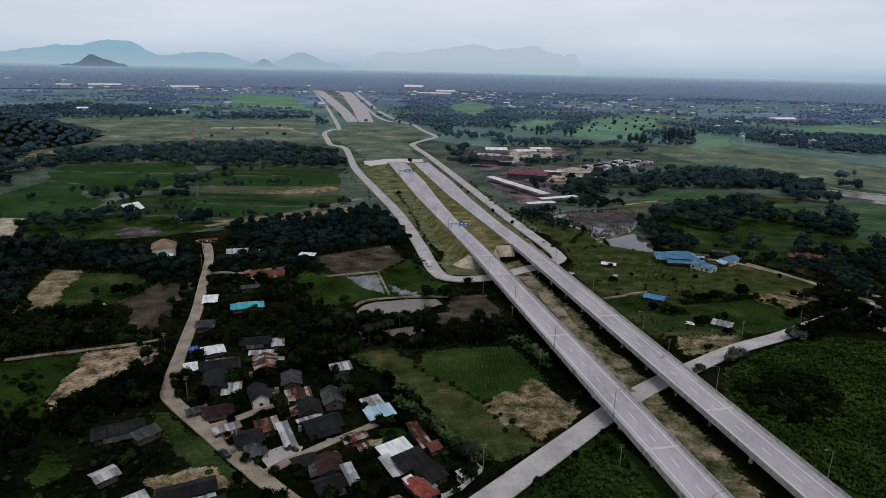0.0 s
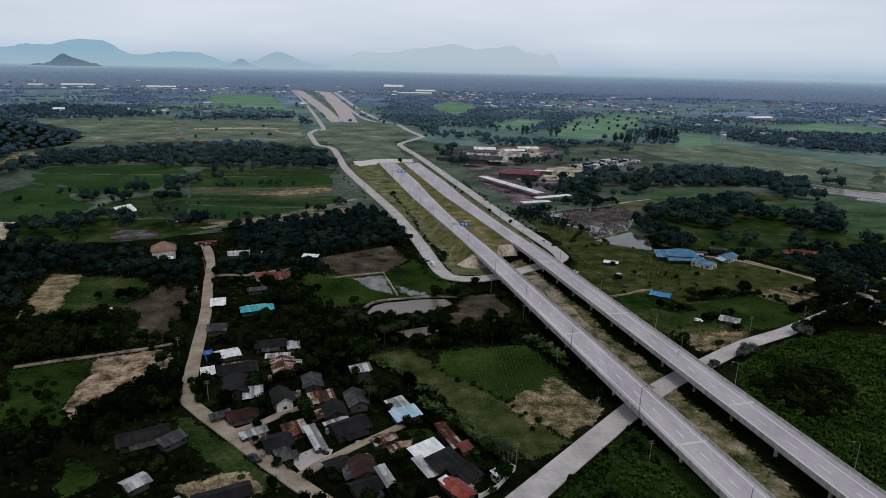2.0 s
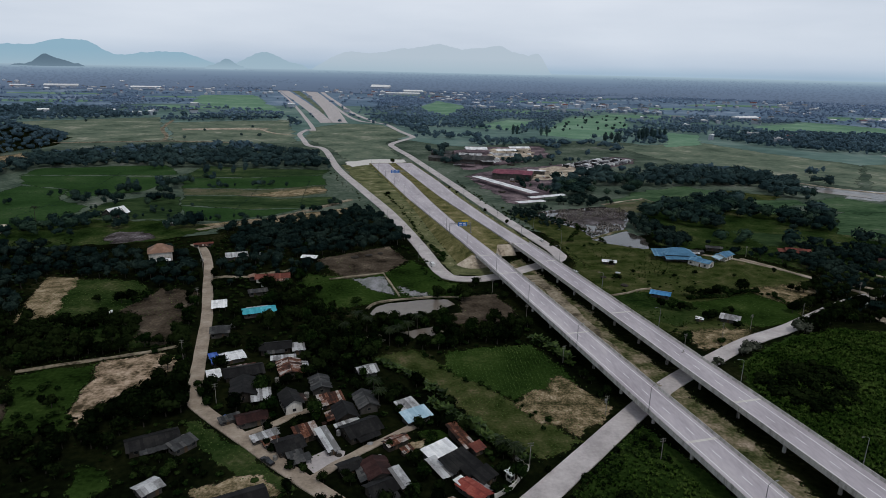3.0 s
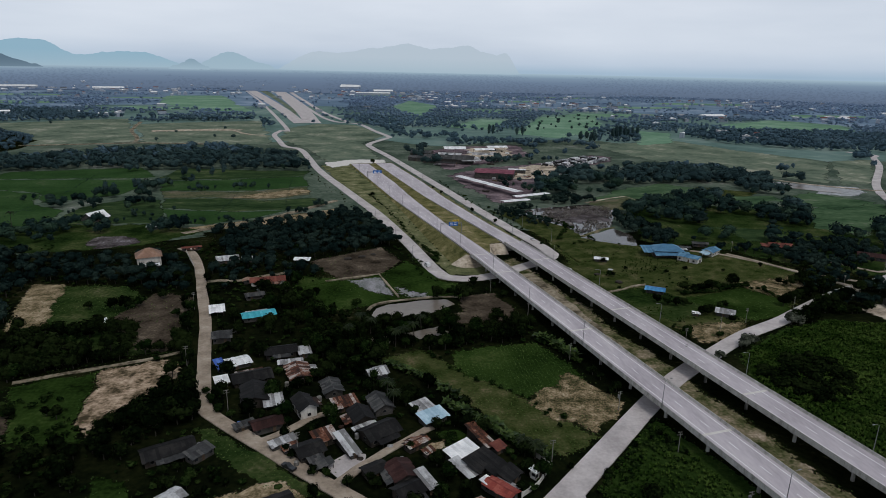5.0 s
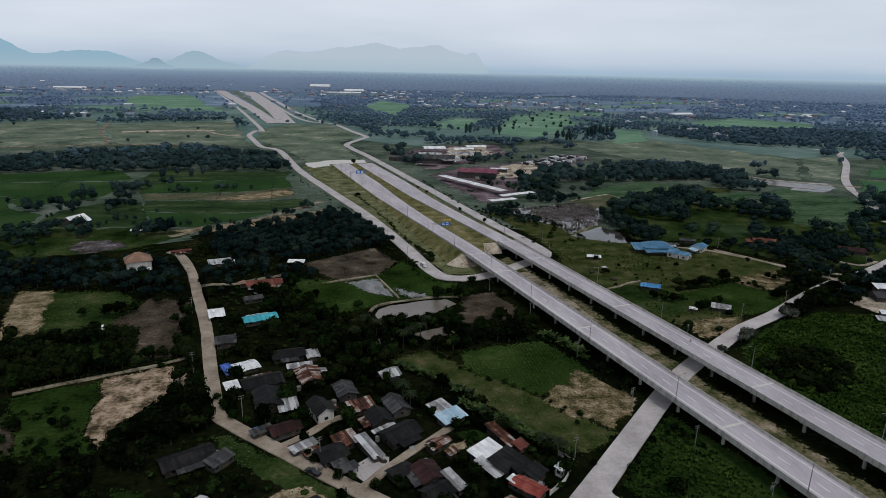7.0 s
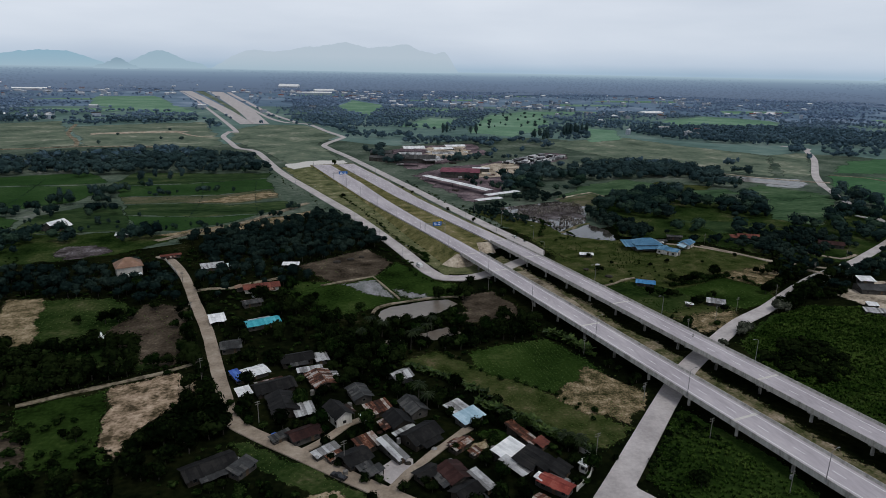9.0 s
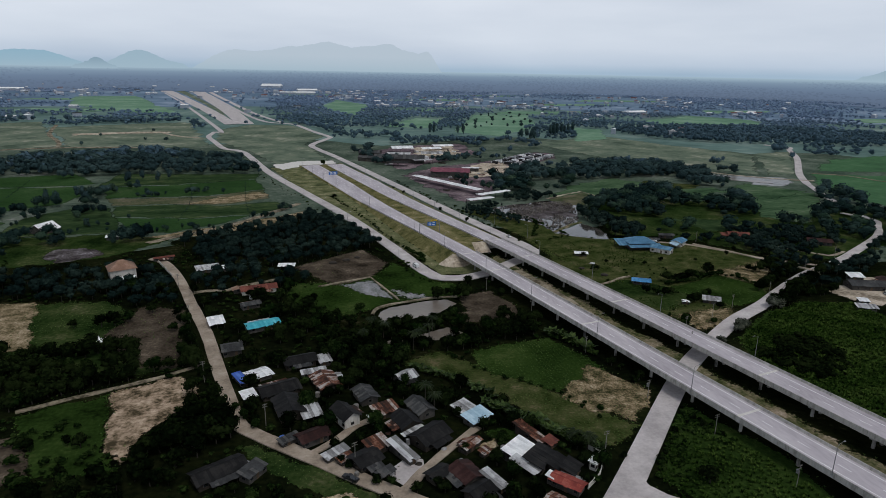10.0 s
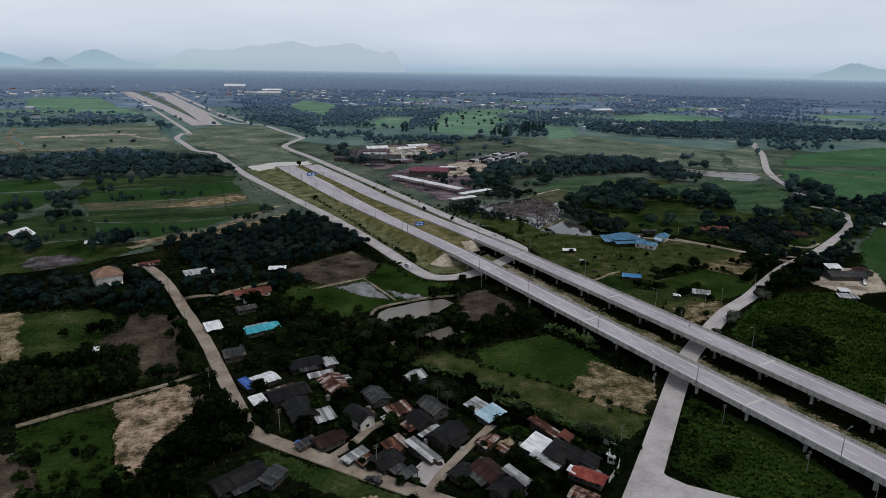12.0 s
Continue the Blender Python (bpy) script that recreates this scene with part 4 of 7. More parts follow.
patch("dry_plot", [(17, 188), (30, 199), (38, 208), (42, 199), (49, 185), (43, 175), (32, 167), (23, 176)], M["straw"], "dry straw-coloured bare plot with grass tufts", z=0.08, wobble=2.4)
patch("grass_plot", [(88, 385), (111, 400), (140, 372), (150, 340), (107, 318), (86, 338)], M["meadow"], "rough grass plot")
patch("grass_plot", [(84, 293), (106, 300), (132, 272), (105, 252), (90, 268)], M["grass"], "rough grass plot with bare spots")
patch("grass_plot", [(132, 331), (189, 357), (214, 322), (196, 300), (172, 282), (150, 300)], M["meadow"], "olive grass plot")
patch("sandy_plot", [(164, 299), (185, 309), (207, 317), (212, 300), (190, 283), (174, 281)], M["straw"], "patchy pale sandy plot", z=0.08, wobble=3, soft=4.0)
patch("grass_plot", [(120, 280), (143, 288), (163, 296), (176, 272), (166, 257), (142, 250), (132, 262)], M["crop"], "green grass plot behind a hedge", wobble=1.5)
patch("dry_plot", [(102, 247), (123, 251), (136, 245), (118, 231), (103, 227)], M["straw"], "pale patchy dry plot", z=0.08, wobble=3, soft=4.0)
patch("frontage_verge", [(9, 328), (22, 336), (18, 372), (10, 420), (-12, 520), (-36, 640), (-56, 738), (-88, 735), (-62, 612), (-34, 507), (-5, 395)], M["bank_green"], "olive grass verge beside the frontage road", wobble=0.8)
patch("frontage_verge", [(58, 366), (71, 374), (65, 402), (49, 480), (27, 600), (-1, 738), (-22, 738), (4, 600), (30, 470), (46, 400)], M["bank_green"], "olive grass verge beside the frontage road", wobble=0.8)
patch("roadside_grass", [(86, 345), (88, 385), (78, 430), (66, 480), (90, 485), (116, 415), (130, 380), (110, 350)], M["meadow"], "rough roadside grass", wobble=2, keep=False)
patch("house_yard", [(-49, 160), (-43, 164.5), (-38, 163), (-39, 158), (-45, 151.5), (-48.5, 155.5)], M["road"], "grey concrete yard between houses", "yard", wobble=0.5, step=2)
patch("house_yard", [(-28, 147), (-24, 152), (-31, 157), (-35, 150)], M["ground"], "dark bare yard", "yard", wobble=0.8, step=2)
patch("small_lawn", [(-16.5, 172.5), (-10, 173.5), (-5, 170), (-9, 166), (-15, 168)], M["crop"], "small green lawn behind sheds", "lawn", wobble=0.8, step=2)
patch("bare_verge", [(-21, 165), (-15, 168), (-14.5, 164), (-19, 162.5)], M["dry"], "pale bare earth beside a shed", wobble=0.8, step=2)
patch("grass_plot", [(25, 140), (56, 174), (68, 140), (64, 105), (48, 112), (30, 126.5)], M["crop"], "dark green grass in a triangle between two roads", wobble=0.8, keep=False)
patch("cane_field", [(112, 216), (152, 242), (178, 249), (204, 242), (200, 210), (150, 155), (128, 120), (108, 150), (102, 190)], M["crop"], "tall dark green cane field")
patch("rice_field", [(298, 307), (378, 356), (420, 330), (330, 250), (249, 240), (249, 259)], M["paddy"], "green rice field")
patch("yard_ground", [(205, 262), (245, 276), (262, 268), (235, 238), (208, 236)], M["sand"], "pale dusty farmyard")
patch("flood_water", [(87, 483), (118, 499), (150, 510), (168, 506), (170, 488), (152, 455), (144, 430), (128, 418), (112, 406), (108, 432), (95, 453)], M["wet"], "grey flood water with dead stalks", "water", z=0.08, wobble=2)
patch("flooded_ground", [(104, 486), (130, 500), (166, 503), (160, 478), (148, 452), (128, 440), (112, 446), (108, 468)], M["flood"], "dark flooded scrub ground", "wet ground", z=0.09, wobble=4, soft=7.0)
patch("flood_water", [(112, 402), (127, 414), (144, 426), (147, 412), (146, 398), (141, 378), (134, 381), (125, 387)], M["wet"], "still grey flood water", "water", 0.1, 2)
# Trampled earth with a bluish haze tint added to its browns.
M["yard"] = tex_material("trampled_yard_earth", [(0.12, (0.0477, 0.03896, 0.044)), (0.45, (0.124, 0.09592, 0.1091)), (0.75, (0.2226, 0.1725, 0.1848)), (0.98, (0.4134, 0.3298, 0.3344))], 0.05, 0.35, bump=0.2, bump_scale=1.2, spec=0.0)
# Rough field colour about doubled and blued, standing in for haze.
M["open_field"] = tex_material("open_grass_field", [(0.12, (0.027, 0.056, 0.0288)), (0.45, (0.054, 0.1, 0.0504)), (0.75, (0.0855, 0.135, 0.0744)), (0.97, (0.144, 0.165, 0.12))], 0.05, 0.4, bump=0.15, bump_scale=1.2, stretch=(0.35, 1.0, 1.0), spec=0.0)
patch("works_yard", [(51, 664), (111, 719), (170, 745), (268, 832), (292, 815), (282, 780), (196, 690), (140, 628), (118, 560), (94, 522), (76, 514)], M["yard"], "brown trampled earth works yard", wobble=4)
patch("works_yard", [(106, 640), (130, 690), (158, 735), (196, 742), (190, 704), (176, 668), (140, 640)], M["sand"], "pale earth works yard", z=0.1, wobble=4)
patch("works_yard", [(25, 829), (94, 921), (198, 938), (183, 825), (100, 740), (59, 700)], M["yard"], "pale earth works yard", wobble=5)
patch("works_yard", [(96, 800), (118, 905), (170, 915), (165, 830), (130, 790)], M["sand"], "pale earth works yard", wobble=6)
patch("dry_field", [(311, 958), (494, 1019), (524, 905), (590, 779), (456, 609), (418, 670), (369, 710), (328, 830)], M["olive"], "wide olive field", wobble=4)
patch("dry_field", [(470, 600), (590, 775), (680, 800), (610, 725), (514, 612)], M["olive"], "wide olive field", wobble=4, z=0.07)
patch("olive_clearing", [(345, 486), (409, 518), (430, 500), (372, 424), (318, 398), (300, 421)], M["open_field"], "dry olive clearing among trees", wobble=4)
ribbon("field_track", [(531, 607), (559, 585), (568, 546), (592, 516), (640, 480)], 3.5, 0.35, M["track"], "pale dirt bank through the green field", ragged=1.5)
patch("flood_water", [(-214, 406), (-210, 418), (-192, 419), (-180, 404), (-200, 388)], M["flood"], "grey wet ground beside the woods", "wet ground", wobble=3)
patch("bare_strip", [(-148, 545), (-129, 568), (-92, 588), (-88, 566), (-121, 540)], M["dry"], "dry straw strip in the field", "earth", 0.1, 4)
patch("green_field", [(265, 560), (300, 590), (340, 560), (300, 520)], M["meadow"], "olive clearing among trees", wobble=4)
patch("green_field", [(284, 520), (305, 540), (351, 549), (336, 520), (291, 488)], M["open_field"], "olive clearing among trees", wobble=5)
patch("green_field", [(330, 520), (400, 560), (430, 510), (370, 480)], M["open_field"], "rough clearing among trees", wobble=5)
patch("green_field", [(222, 430), (258, 416), (262, 390), (226, 385)], M["field_green"], "rough clearing among trees", wobble=4)
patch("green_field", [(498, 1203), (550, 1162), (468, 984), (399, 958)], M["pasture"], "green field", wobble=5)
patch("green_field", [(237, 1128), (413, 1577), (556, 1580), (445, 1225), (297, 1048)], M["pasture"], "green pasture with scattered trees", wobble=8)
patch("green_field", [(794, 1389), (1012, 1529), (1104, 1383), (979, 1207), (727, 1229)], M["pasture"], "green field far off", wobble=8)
patch("green_field", [(157, 521), (205, 576), (268, 611), (296, 585), (271, 543), (203, 525)], M["open_field"], "green field among trees", wobble=3)
patch("grass_plot", [(153, 512), (200, 541), (204, 514), (176, 486), (160, 490)], M["fallow"], "olive plot with a pale bank", wobble=1.5, z=0.08)
patch("green_field", [(531, 605), (660, 558), (560, 450), (463, 417), (437, 463), (475, 540)], M["field_haze"], "green field", wobble=3)
patch("green_field", [(659, 711), (899, 756), (720, 583), (554, 623)], M["field_haze"], "green field", wobble=4)
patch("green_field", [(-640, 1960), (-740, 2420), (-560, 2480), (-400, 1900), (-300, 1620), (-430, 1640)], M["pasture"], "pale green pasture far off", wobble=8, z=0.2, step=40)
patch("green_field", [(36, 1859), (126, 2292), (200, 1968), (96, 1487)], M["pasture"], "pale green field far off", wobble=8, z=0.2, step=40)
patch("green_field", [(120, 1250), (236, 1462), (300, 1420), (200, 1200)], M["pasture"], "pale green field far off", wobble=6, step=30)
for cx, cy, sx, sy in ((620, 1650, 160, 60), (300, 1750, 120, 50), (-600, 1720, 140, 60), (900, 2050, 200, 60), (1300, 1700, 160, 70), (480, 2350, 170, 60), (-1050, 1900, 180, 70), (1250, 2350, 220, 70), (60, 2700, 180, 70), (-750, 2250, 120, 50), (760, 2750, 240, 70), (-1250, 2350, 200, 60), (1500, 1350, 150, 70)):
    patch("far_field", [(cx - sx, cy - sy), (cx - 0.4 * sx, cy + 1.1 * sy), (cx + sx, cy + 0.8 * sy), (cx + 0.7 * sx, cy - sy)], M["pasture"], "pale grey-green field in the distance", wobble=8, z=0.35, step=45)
patch("unbuilt_strip", [(-175, 1210), (-130, 1290), (-60, 1280), (-30, 1200), (-8, 1060), (-38, 955), (-20, 800), (-14, 745), (-76, 745), (-114, 878), (-170, 1010)], M["olive"], "grassy strip between the finished stretches of road", wobble=3)
patch("spoil_plot", [(-84, 758), (-48, 780), (-16, 782), (-12, 756), (-51, 742), (-76, 715)], M["joint"], "pale spoil ground at the road's end", wobble=4, z=0.12)
patch("loop_verge", [(9, 326), (24, 325.5), (36, 331), (50, 341), (52, 352), (34, 350), (14, 350), (6, 338)], M["bank_green"], "weedy verge inside the road loop", wobble=1.0, step=2)
patch("bare_verge", [on_road(60, 13)[:2], on_road(338, 11)[:2], on_road(352, 29)[:2], on_road(60, 28)[:2]], M["under"], "bare brown earth and weeds below the viaducts", z=0.06, wobble=2)
ribbon("dirt_track", [(71, 197), (67.5, 207), (66, 222), (63.5, 242), (61, 268), (58, 293), (52, 325)], (4.0, 7.5), 0.3, M["track"], "pale dirt track between the viaducts", ragged=2.2)


# ---- houses ----
def roof_slope(name, parent, material, length, p_low, p_high, rng, label="", curl=0.06):
    """One roof slope of separate lapped sheets on purlins, from the eave to the ridge; p: (distance across, height)."""
    roof = part(name, box_mesh(name, M["wall_wood"], (0, (p_low[0] + p_high[0]) / 2, (p_low[1] + p_high[1]) / 2 - 0.06, length * 0.97, 0.1, 0.08)), parent, label)
    n = max(3, int(length / (0.95 if length < 20 else 3.2)))
    w = length / n
    for i in range(n):
        x0, x1 = -length / 2 + i * w, -length / 2 + (i + 1) * w + 0.06
        up = 0.02 * (i % 2) + rng.uniform(0, curl)
        ext = rng.uniform(-0.25, 0.22)
        cut = rng.random() < 0.3
        k = rng.uniform(0.35, 0.65)
        mid = (p_low[0] + (p_high[0] - p_low[0]) * k, p_low[1] + (p_high[1] - p_low[1]) * k)
        low = (p_low[0] + (p_low[0] - p_high[0]) * ext / 4, p_low[1] + (p_low[1] - p_high[1]) * ext / 4)
        for a, b, lift in (((low, mid, up), (mid, p_high, up + 0.03)) if cut else ((low, p_high, up),)):
            v = [(x, p[0], p[1] + lift + h) for h in (0.0, 0.05) for x, p in ((x0, a), (x1, a), (x1, b), (x0, b))]
            turned = b[0] < a[0]
            f = ((3, 2, 1, 0), (4, 5, 6, 7), (0, 1, 5, 4), (1, 2, 6, 5), (2, 3, 7, 6), (3, 0, 4, 7))
            part("roof_sheet", link_mesh("roof_sheet", v, [q[::-1] for q in f] if turned else f, material), roof)
    return roof


# Window frames dulled to match the shade put into the walls.
M["frame"] = plain_material("dull_window_frame", (0.10, 0.09, 0.08), 0.7)
WALL_OF = {"dark": "wall_wood", "rust": "wall_wood", "burgundy": "wall_grey", "grey": "wall_grey"}
house_count = [0]


def house(x, y, length, width, turn, roof, label, z_eave=2.2, pitch=20, wall=None, shed=False, category="house", group="village houses", roof2=None, open_side=False, hip=False):
    """A house: walls, two lapped-sheet slopes (or one), door and windows. length runs along the ridge."""
    house_count[0] += 1
    if group == "village houses":
        length, width, z_eave = length * 1.07, width * 1.09, z_eave * 0.8
    rng = random.Random(house_count[0])
    if width > length and not shed:
        length, width, turn = width, length, turn + 90
    ob = empty("house" if category == "house" else category.replace(" ", "_"), pose(x, y, 0, 0, 0, turn), label, category, group)
    wm = M[wall or WALL_OF.get(roof, "wall_grey")]
    half, l2 = width / 2, length / 2
    top = math.tan(radians(pitch)) * half * (2 if shed else 1)
    over = 0.8 if width > 5 else 0.5
    hw, hl = half - over, l2 - over
    bm = bmesh.new()
    if open_side:
        for sx in (-1, 0, 1):
            for sy in (-1, 1):
                hgt = z_eave + (top if shed and sy > 0 else 0) - 0.1
                part("post", box_mesh("post", M["wall_wood"], (sx * hl, sy * hw, hgt / 2 - 0.1, 0.2, 0.2, hgt + 0.2)), ob)
        bm.free()
    else:
        rise_w = math.tan(radians(pitch)) * over
        prof = [(-hw, -0.2), (hw, -0.2), (hw, z_eave + (top - rise_w if shed else rise_w * 0.6) - 0.04)] + ([] if shed or hip else [(0, z_eave + top - 0.1)]) + [(-hw, z_eave + rise_w * 0.6 - 0.04)]
        a = [bm.verts.new((-hl, p, q)) for p, q in prof]
        b = [bm.verts.new((hl, p, q)) for p, q in prof]
        bm.faces.new(a[::-1])
        bm.faces.new(b)
        for i in range(len(prof)):
            j = (i + 1) % len(prof)
            bm.faces.new((a[i], a[j], b[j], b[i]))
        bmesh.ops.recalc_face_normals(bm, faces=bm.faces[:])
        part("wall", from_bm("wall", bm, wm), ob)
        for s in (-1, 1):
            dx = rng.uniform(-0.2, 0.2) * length
            part("door", box_mesh("door", M["door"], (dx, s * (hw + 0.02), 0.95, 0.95, 0.1, 2.0), bevel=0.01), ob)
            for wx in (-0.32, 0.3):
                if abs(wx * length - dx) > 1.2:
                    win = part("window", box_mesh("window", M["frame"], (wx * length, s * (hw + 0.02), 1.45, 1.3, 0.1, 1.1)), ob)
                    part("pane", box_mesh("pane", M["glass"], (wx * length, s * (hw + 0.05), 1.45, 1.1, 0.1, 0.9)), win)
        for s in (-1, 1):
            win = part("window", box_mesh("window", M["frame"], (s * (hl + 0.02), 0, 1.5, 0.1, 1.2, 1.0)), ob)
            part("pane", box_mesh("pane", M["glass"], (s * (hl + 0.05), 0, 1.5, 0.1, 1.0, 0.8)), win)
    if group == "village houses" and not shed and not hip and rng.random() < 0.75:
        s = rng.choice((-1, 1))
        lean = rng.choice(("rust", "grey", "light", "dark", "grey", "rust"))
        roof_slope("lean_to_roof", ob, M["roof_" + lean], length * rng.uniform(0.5, 0.85), (s * (half + rng.uniform(1.6, 2.6)), z_eave - 0.6), (s * (half - 0.15), z_eave - 0.08), rng, "patched lean-to roof on posts")
        for k in (-0.2, 0.2):
            part("post", box_mesh("post", M["wall_wood"], (k * length, s * (half + 1.3), (z_eave - 0.7) / 2 - 0.1, 0.14, 0.14, z_eave - 0.5)), ob)
    if shed:
        roof_slope("roof", ob, M["roof_" + roof], length, (-half, z_eave), (half, z_eave + top), rng)
    elif hip:
        k = min(half, l2) * 0.92
        for nm, pts in (("hip_slope", [(-l2, -half, 0), (l2, -half, 0), (l2 - k, 0, top), (k - l2, 0, top)]), ("hip_slope", [(l2, half, 0), (-l2, half, 0), (k - l2, 0, top), (l2 - k, 0, top)]), ("hip_slope", [(l2, -half, 0), (l2, half, 0), (l2 - k, 0, top)]), ("hip_slope", [(-l2, half, 0), (-l2, -half, 0), (k - l2, 0, top)])):
            v = [(a, b, z_eave + h) for a, b, h in pts] + [(a, b, z_eave + h - 0.12) for a, b, h in pts]
            n = len(pts)
            f = [tuple(range(n)), tuple(range(2 * n - 1, n - 1, -1))] + [(i, n + i, n + (i + 1) % n, (i + 1) % n) for i in range(n)]
            part(nm, link_mesh(nm, v, f, M["roof_" + roof]), ob)
    else:
        roof_slope("roof", ob, M["roof_" + roof], length, (-half, z_eave), (0.05, z_eave + top), rng)
        roof_slope("roof", ob, M["roof_" + (roof2 or roof)], length, (half, z_eave), (-0.05, z_eave + top), rng)
        part("ridge_cap", box_mesh("ridge_cap", M["roof_" + roof], (0, 0, z_eave + top + 0.09, length, 0.45, 0.07), bevel=0.03), ob)
    c, s = math.cos(radians(turn)), math.sin(radians(turn))
    g = 1.3
    clear([(x + c * u - s * v, y + s * u + c * v) for u, v in ((-l2 - g, -half - g), (l2 + g, -half - g), (l2 + g, half + g), (-l2 - g, half + g))])
    return ob


house(-86.2, 224.6, 8.4, 7.4, 27, "white", "shed with a bright white sheet roof", pitch=8)
house(-92.2, 221.5, 3.2, 8.0, 27, "deepblue", "lean-to with a blue sheet roof beside the white shed", 2.2, 6, shed=True)
house(-79.2, 212.0, 13.5, 8.4, 20, "dark", "old house with a dark sheet roof")
house(-89.0, 209.0, 4.8, 5.2, 22, "white", "small shed with a white sheet roof", 2.3, 8, shed=True)
house(-75.9, 197.8, 12.4, 8.4, 102, "dark", "large old house with a dark grey roof", 3.4)
house(-69.0, 193.2, 6.4, 6.4, 14, "light", "open shed with a patched light metal roof", 2.4, 8, shed=True, open_side=True)
house(-71.3, 232.0, 12.0, 7.4, 12, "dark", "house with a dark weathered roof", 3.0)
house(-62.1, 230.7, 4.9, 5.4, 15, "light", "small shed with a light metal roof", 2.6, 10, shed=True)
house(-62.5, 213.2, 8.6, 11.6, 17, "rust", "house with a rusty red patched sheet roof", 2.8, 16, roof2="rust")
house(-66.5, 222.0, 9.0, 3.2, 10, "light", "low lean-to with a pale patched roof", 2.3, 8, shed=True)
house(-50.1, 200.9, 9.3, 6.8, 105, "grey", "small house with a mossy grey roof", 2.8)
house(-34.4, 210.7, 7.6, 6.6, 25, "light", "barn with a weathered pale roof at the meadow's edge", 2.8, 24)
house(-58.2, 188.0, 9.4, 6.4, 115, "dark", "white-walled two-storey house with a grey gable roof", 4.2, 30, wall="wall_white")
house(-45.2, 189.5, 8.2, 5.6, 22, "rust", "shed with a rusty patched roof", 2.6, 10, shed=True)
house(-49.5, 185.2, 3.0, 4.0, 25, "white", "tiny shed with a whitish sheet roof", 2.2, 8, shed=True)
house(-39.8, 180.8, 8.6, 7.2, 108, "dark", "house with a steep dark roof", 3.0, 28)
house(-33.5, 188.2, 9.8, 6.8, 108, "grey", "house with a worn grey roof", 3.0, 26)
house(-38.8, 175.4, 8.0, 1.9, 32, "light", "narrow pale awning beside a dark house", 2.3, 8, shed=True, open_side=True, category="awning")
house(-34.2, 171.6, 11.2, 8.0, 33, "dark", "large house with a dark sheet roof", 3.0, 24)
house(-69.1, 179.4, 9.4, 6.2, 25, "burgundy", "low house with a dark brown roof", 2.7, 20)
house(-76.0, 179.6, 6.6, 3.2, 33, "grey", "lean-to with a grey sheet roof by the lane", 2.1, 8, shed=True)
house(-63.0, 169.2, 8.0, 3.2, 33, "light", "long low shed with a pale metal roof", 2.3, 8, shed=True)
house(-60.4, 166.0, 5.0, 3.0, 33, "rust", "small shed with a rusty roof", 2.2, 8, shed=True)
house(-55.0, 164.0, 8.2, 7.4, 28, "dark", "house with a dark patched roof", 2.9, 18)
house(-50.8, 170.0, 7.0, 5.4, 28, "rust", "house with rusty brown roof sheets", 2.8, 12, shed=True)
house(-43.9, 165.2, 3.6, 10.6, 28, "light", "shed with long silvery and rusty roof sheets", 2.6, 8, shed=True)
house(-50.3, 156.8, 5.6, 3.0, 30, "grey", "open shelter with a grey roof", 2.3, 8, shed=True, open_side=True)
house(-95.3, 167.5, 14.0, 7.4, 27, "dark", "long house with a mossy dark roof under trees", 2.8)
house(-19.6, 184.6, 6.6, 5.8, 32, "light", "shed with a patched pale grey roof", 2.8, 8, shed=True)
house(-16.8, 178.9, 9.0, 5.6, 30, "paleblue", "shed with a pale blue sheet roof", 2.6, 9, shed=True)
house(-3.7, 165.9, 3.6, 10.6, 29, "rust", "row of sheds with striped rusty roofs", 2.3, 10, shed=True)
house(1.0, 160.8, 4.0, 3.6, 29, "redbrown", "small shed with a red-brown roof", 2.2, 10, shed=True)
house(-10.3, 157.6, 9.4, 6.4, 36, "white", "big shed with a white ribbed roof", 3.2, 9, shed=True)
house(-5.6, 152.8, 9.2, 6.4, 38, "dark", "house with a dark grey ribbed roof", 3.2, 9, shed=True)
house(-11.3, 150.8, 3.4, 8.0, 33, "light", "low lean-to with a pale ribbed roof", 2.3, 8, shed=True, open_side=True)
house(-1.8, 149.6, 6.6, 3.6, 40, "dark", "house with a dark roof", 2.9, 14, shed=True)
house(1.2, 146.6, 6.2, 4.4, 42, "dark", "house with a dark roof near the road", 2.8, 14, shed=True)
house(-2.4, 141.2, 9.2, 5.0, 130, "red", "house with a bright red roof with a white panel", 2.7, 14)
house(-5.8, 144.4, 3.0, 2.6, 40, "white", "small whitish roof panel hut", 3.0, 6, shed=True)
house(-8.2, 134.0, 7.0, 5.4, 128, "rust", "shed with red and white striped roof sheets", 2.4, 14)
house(-28.5, 151.0, 8.6, 7.2, 110, "burgundy", "house with a dark burgundy roof", 3.0, 18)
house(-27.3, 142.6, 7.6, 6.4, 30, "dark", "house with a dark roof", 2.9, 22)
house(-22.0, 146.4, 3.2, 8.0, 28, "light", "narrow shed with pale roof sheets", 2.6, 8, shed=True)
house(-36.0, 153.0, 7.0, 5.2, 30, "dark", "small house with a dark roof", 2.6, 16)
house(-23.3, 165.0, 7.6, 3.8, 35, "rust", "small barn with a rust-red roof", 2.4, 16)
house(-20.0, 160.6, 3.6, 2.6, 35, "rust", "tiny hut with a rusty roof", 1.9, 10, shed=True)
house(-160.0, 357.6, 14.0, 12.5, 20, "orange", "white two-storey villa with an orange-brown hip roof", 5.4, 33, wall="wall_white", hip=True, group="villas")
house(-156.0, 347.5, 9.0, 4.0, 20, "white", "white annex below the villa", 2.6, 6, shed=True)
house(-143.5, 384.0, 11.0, 3.4, 20, "redbrown", "low gatehouse with a red-brown roof", 2.6, 16)
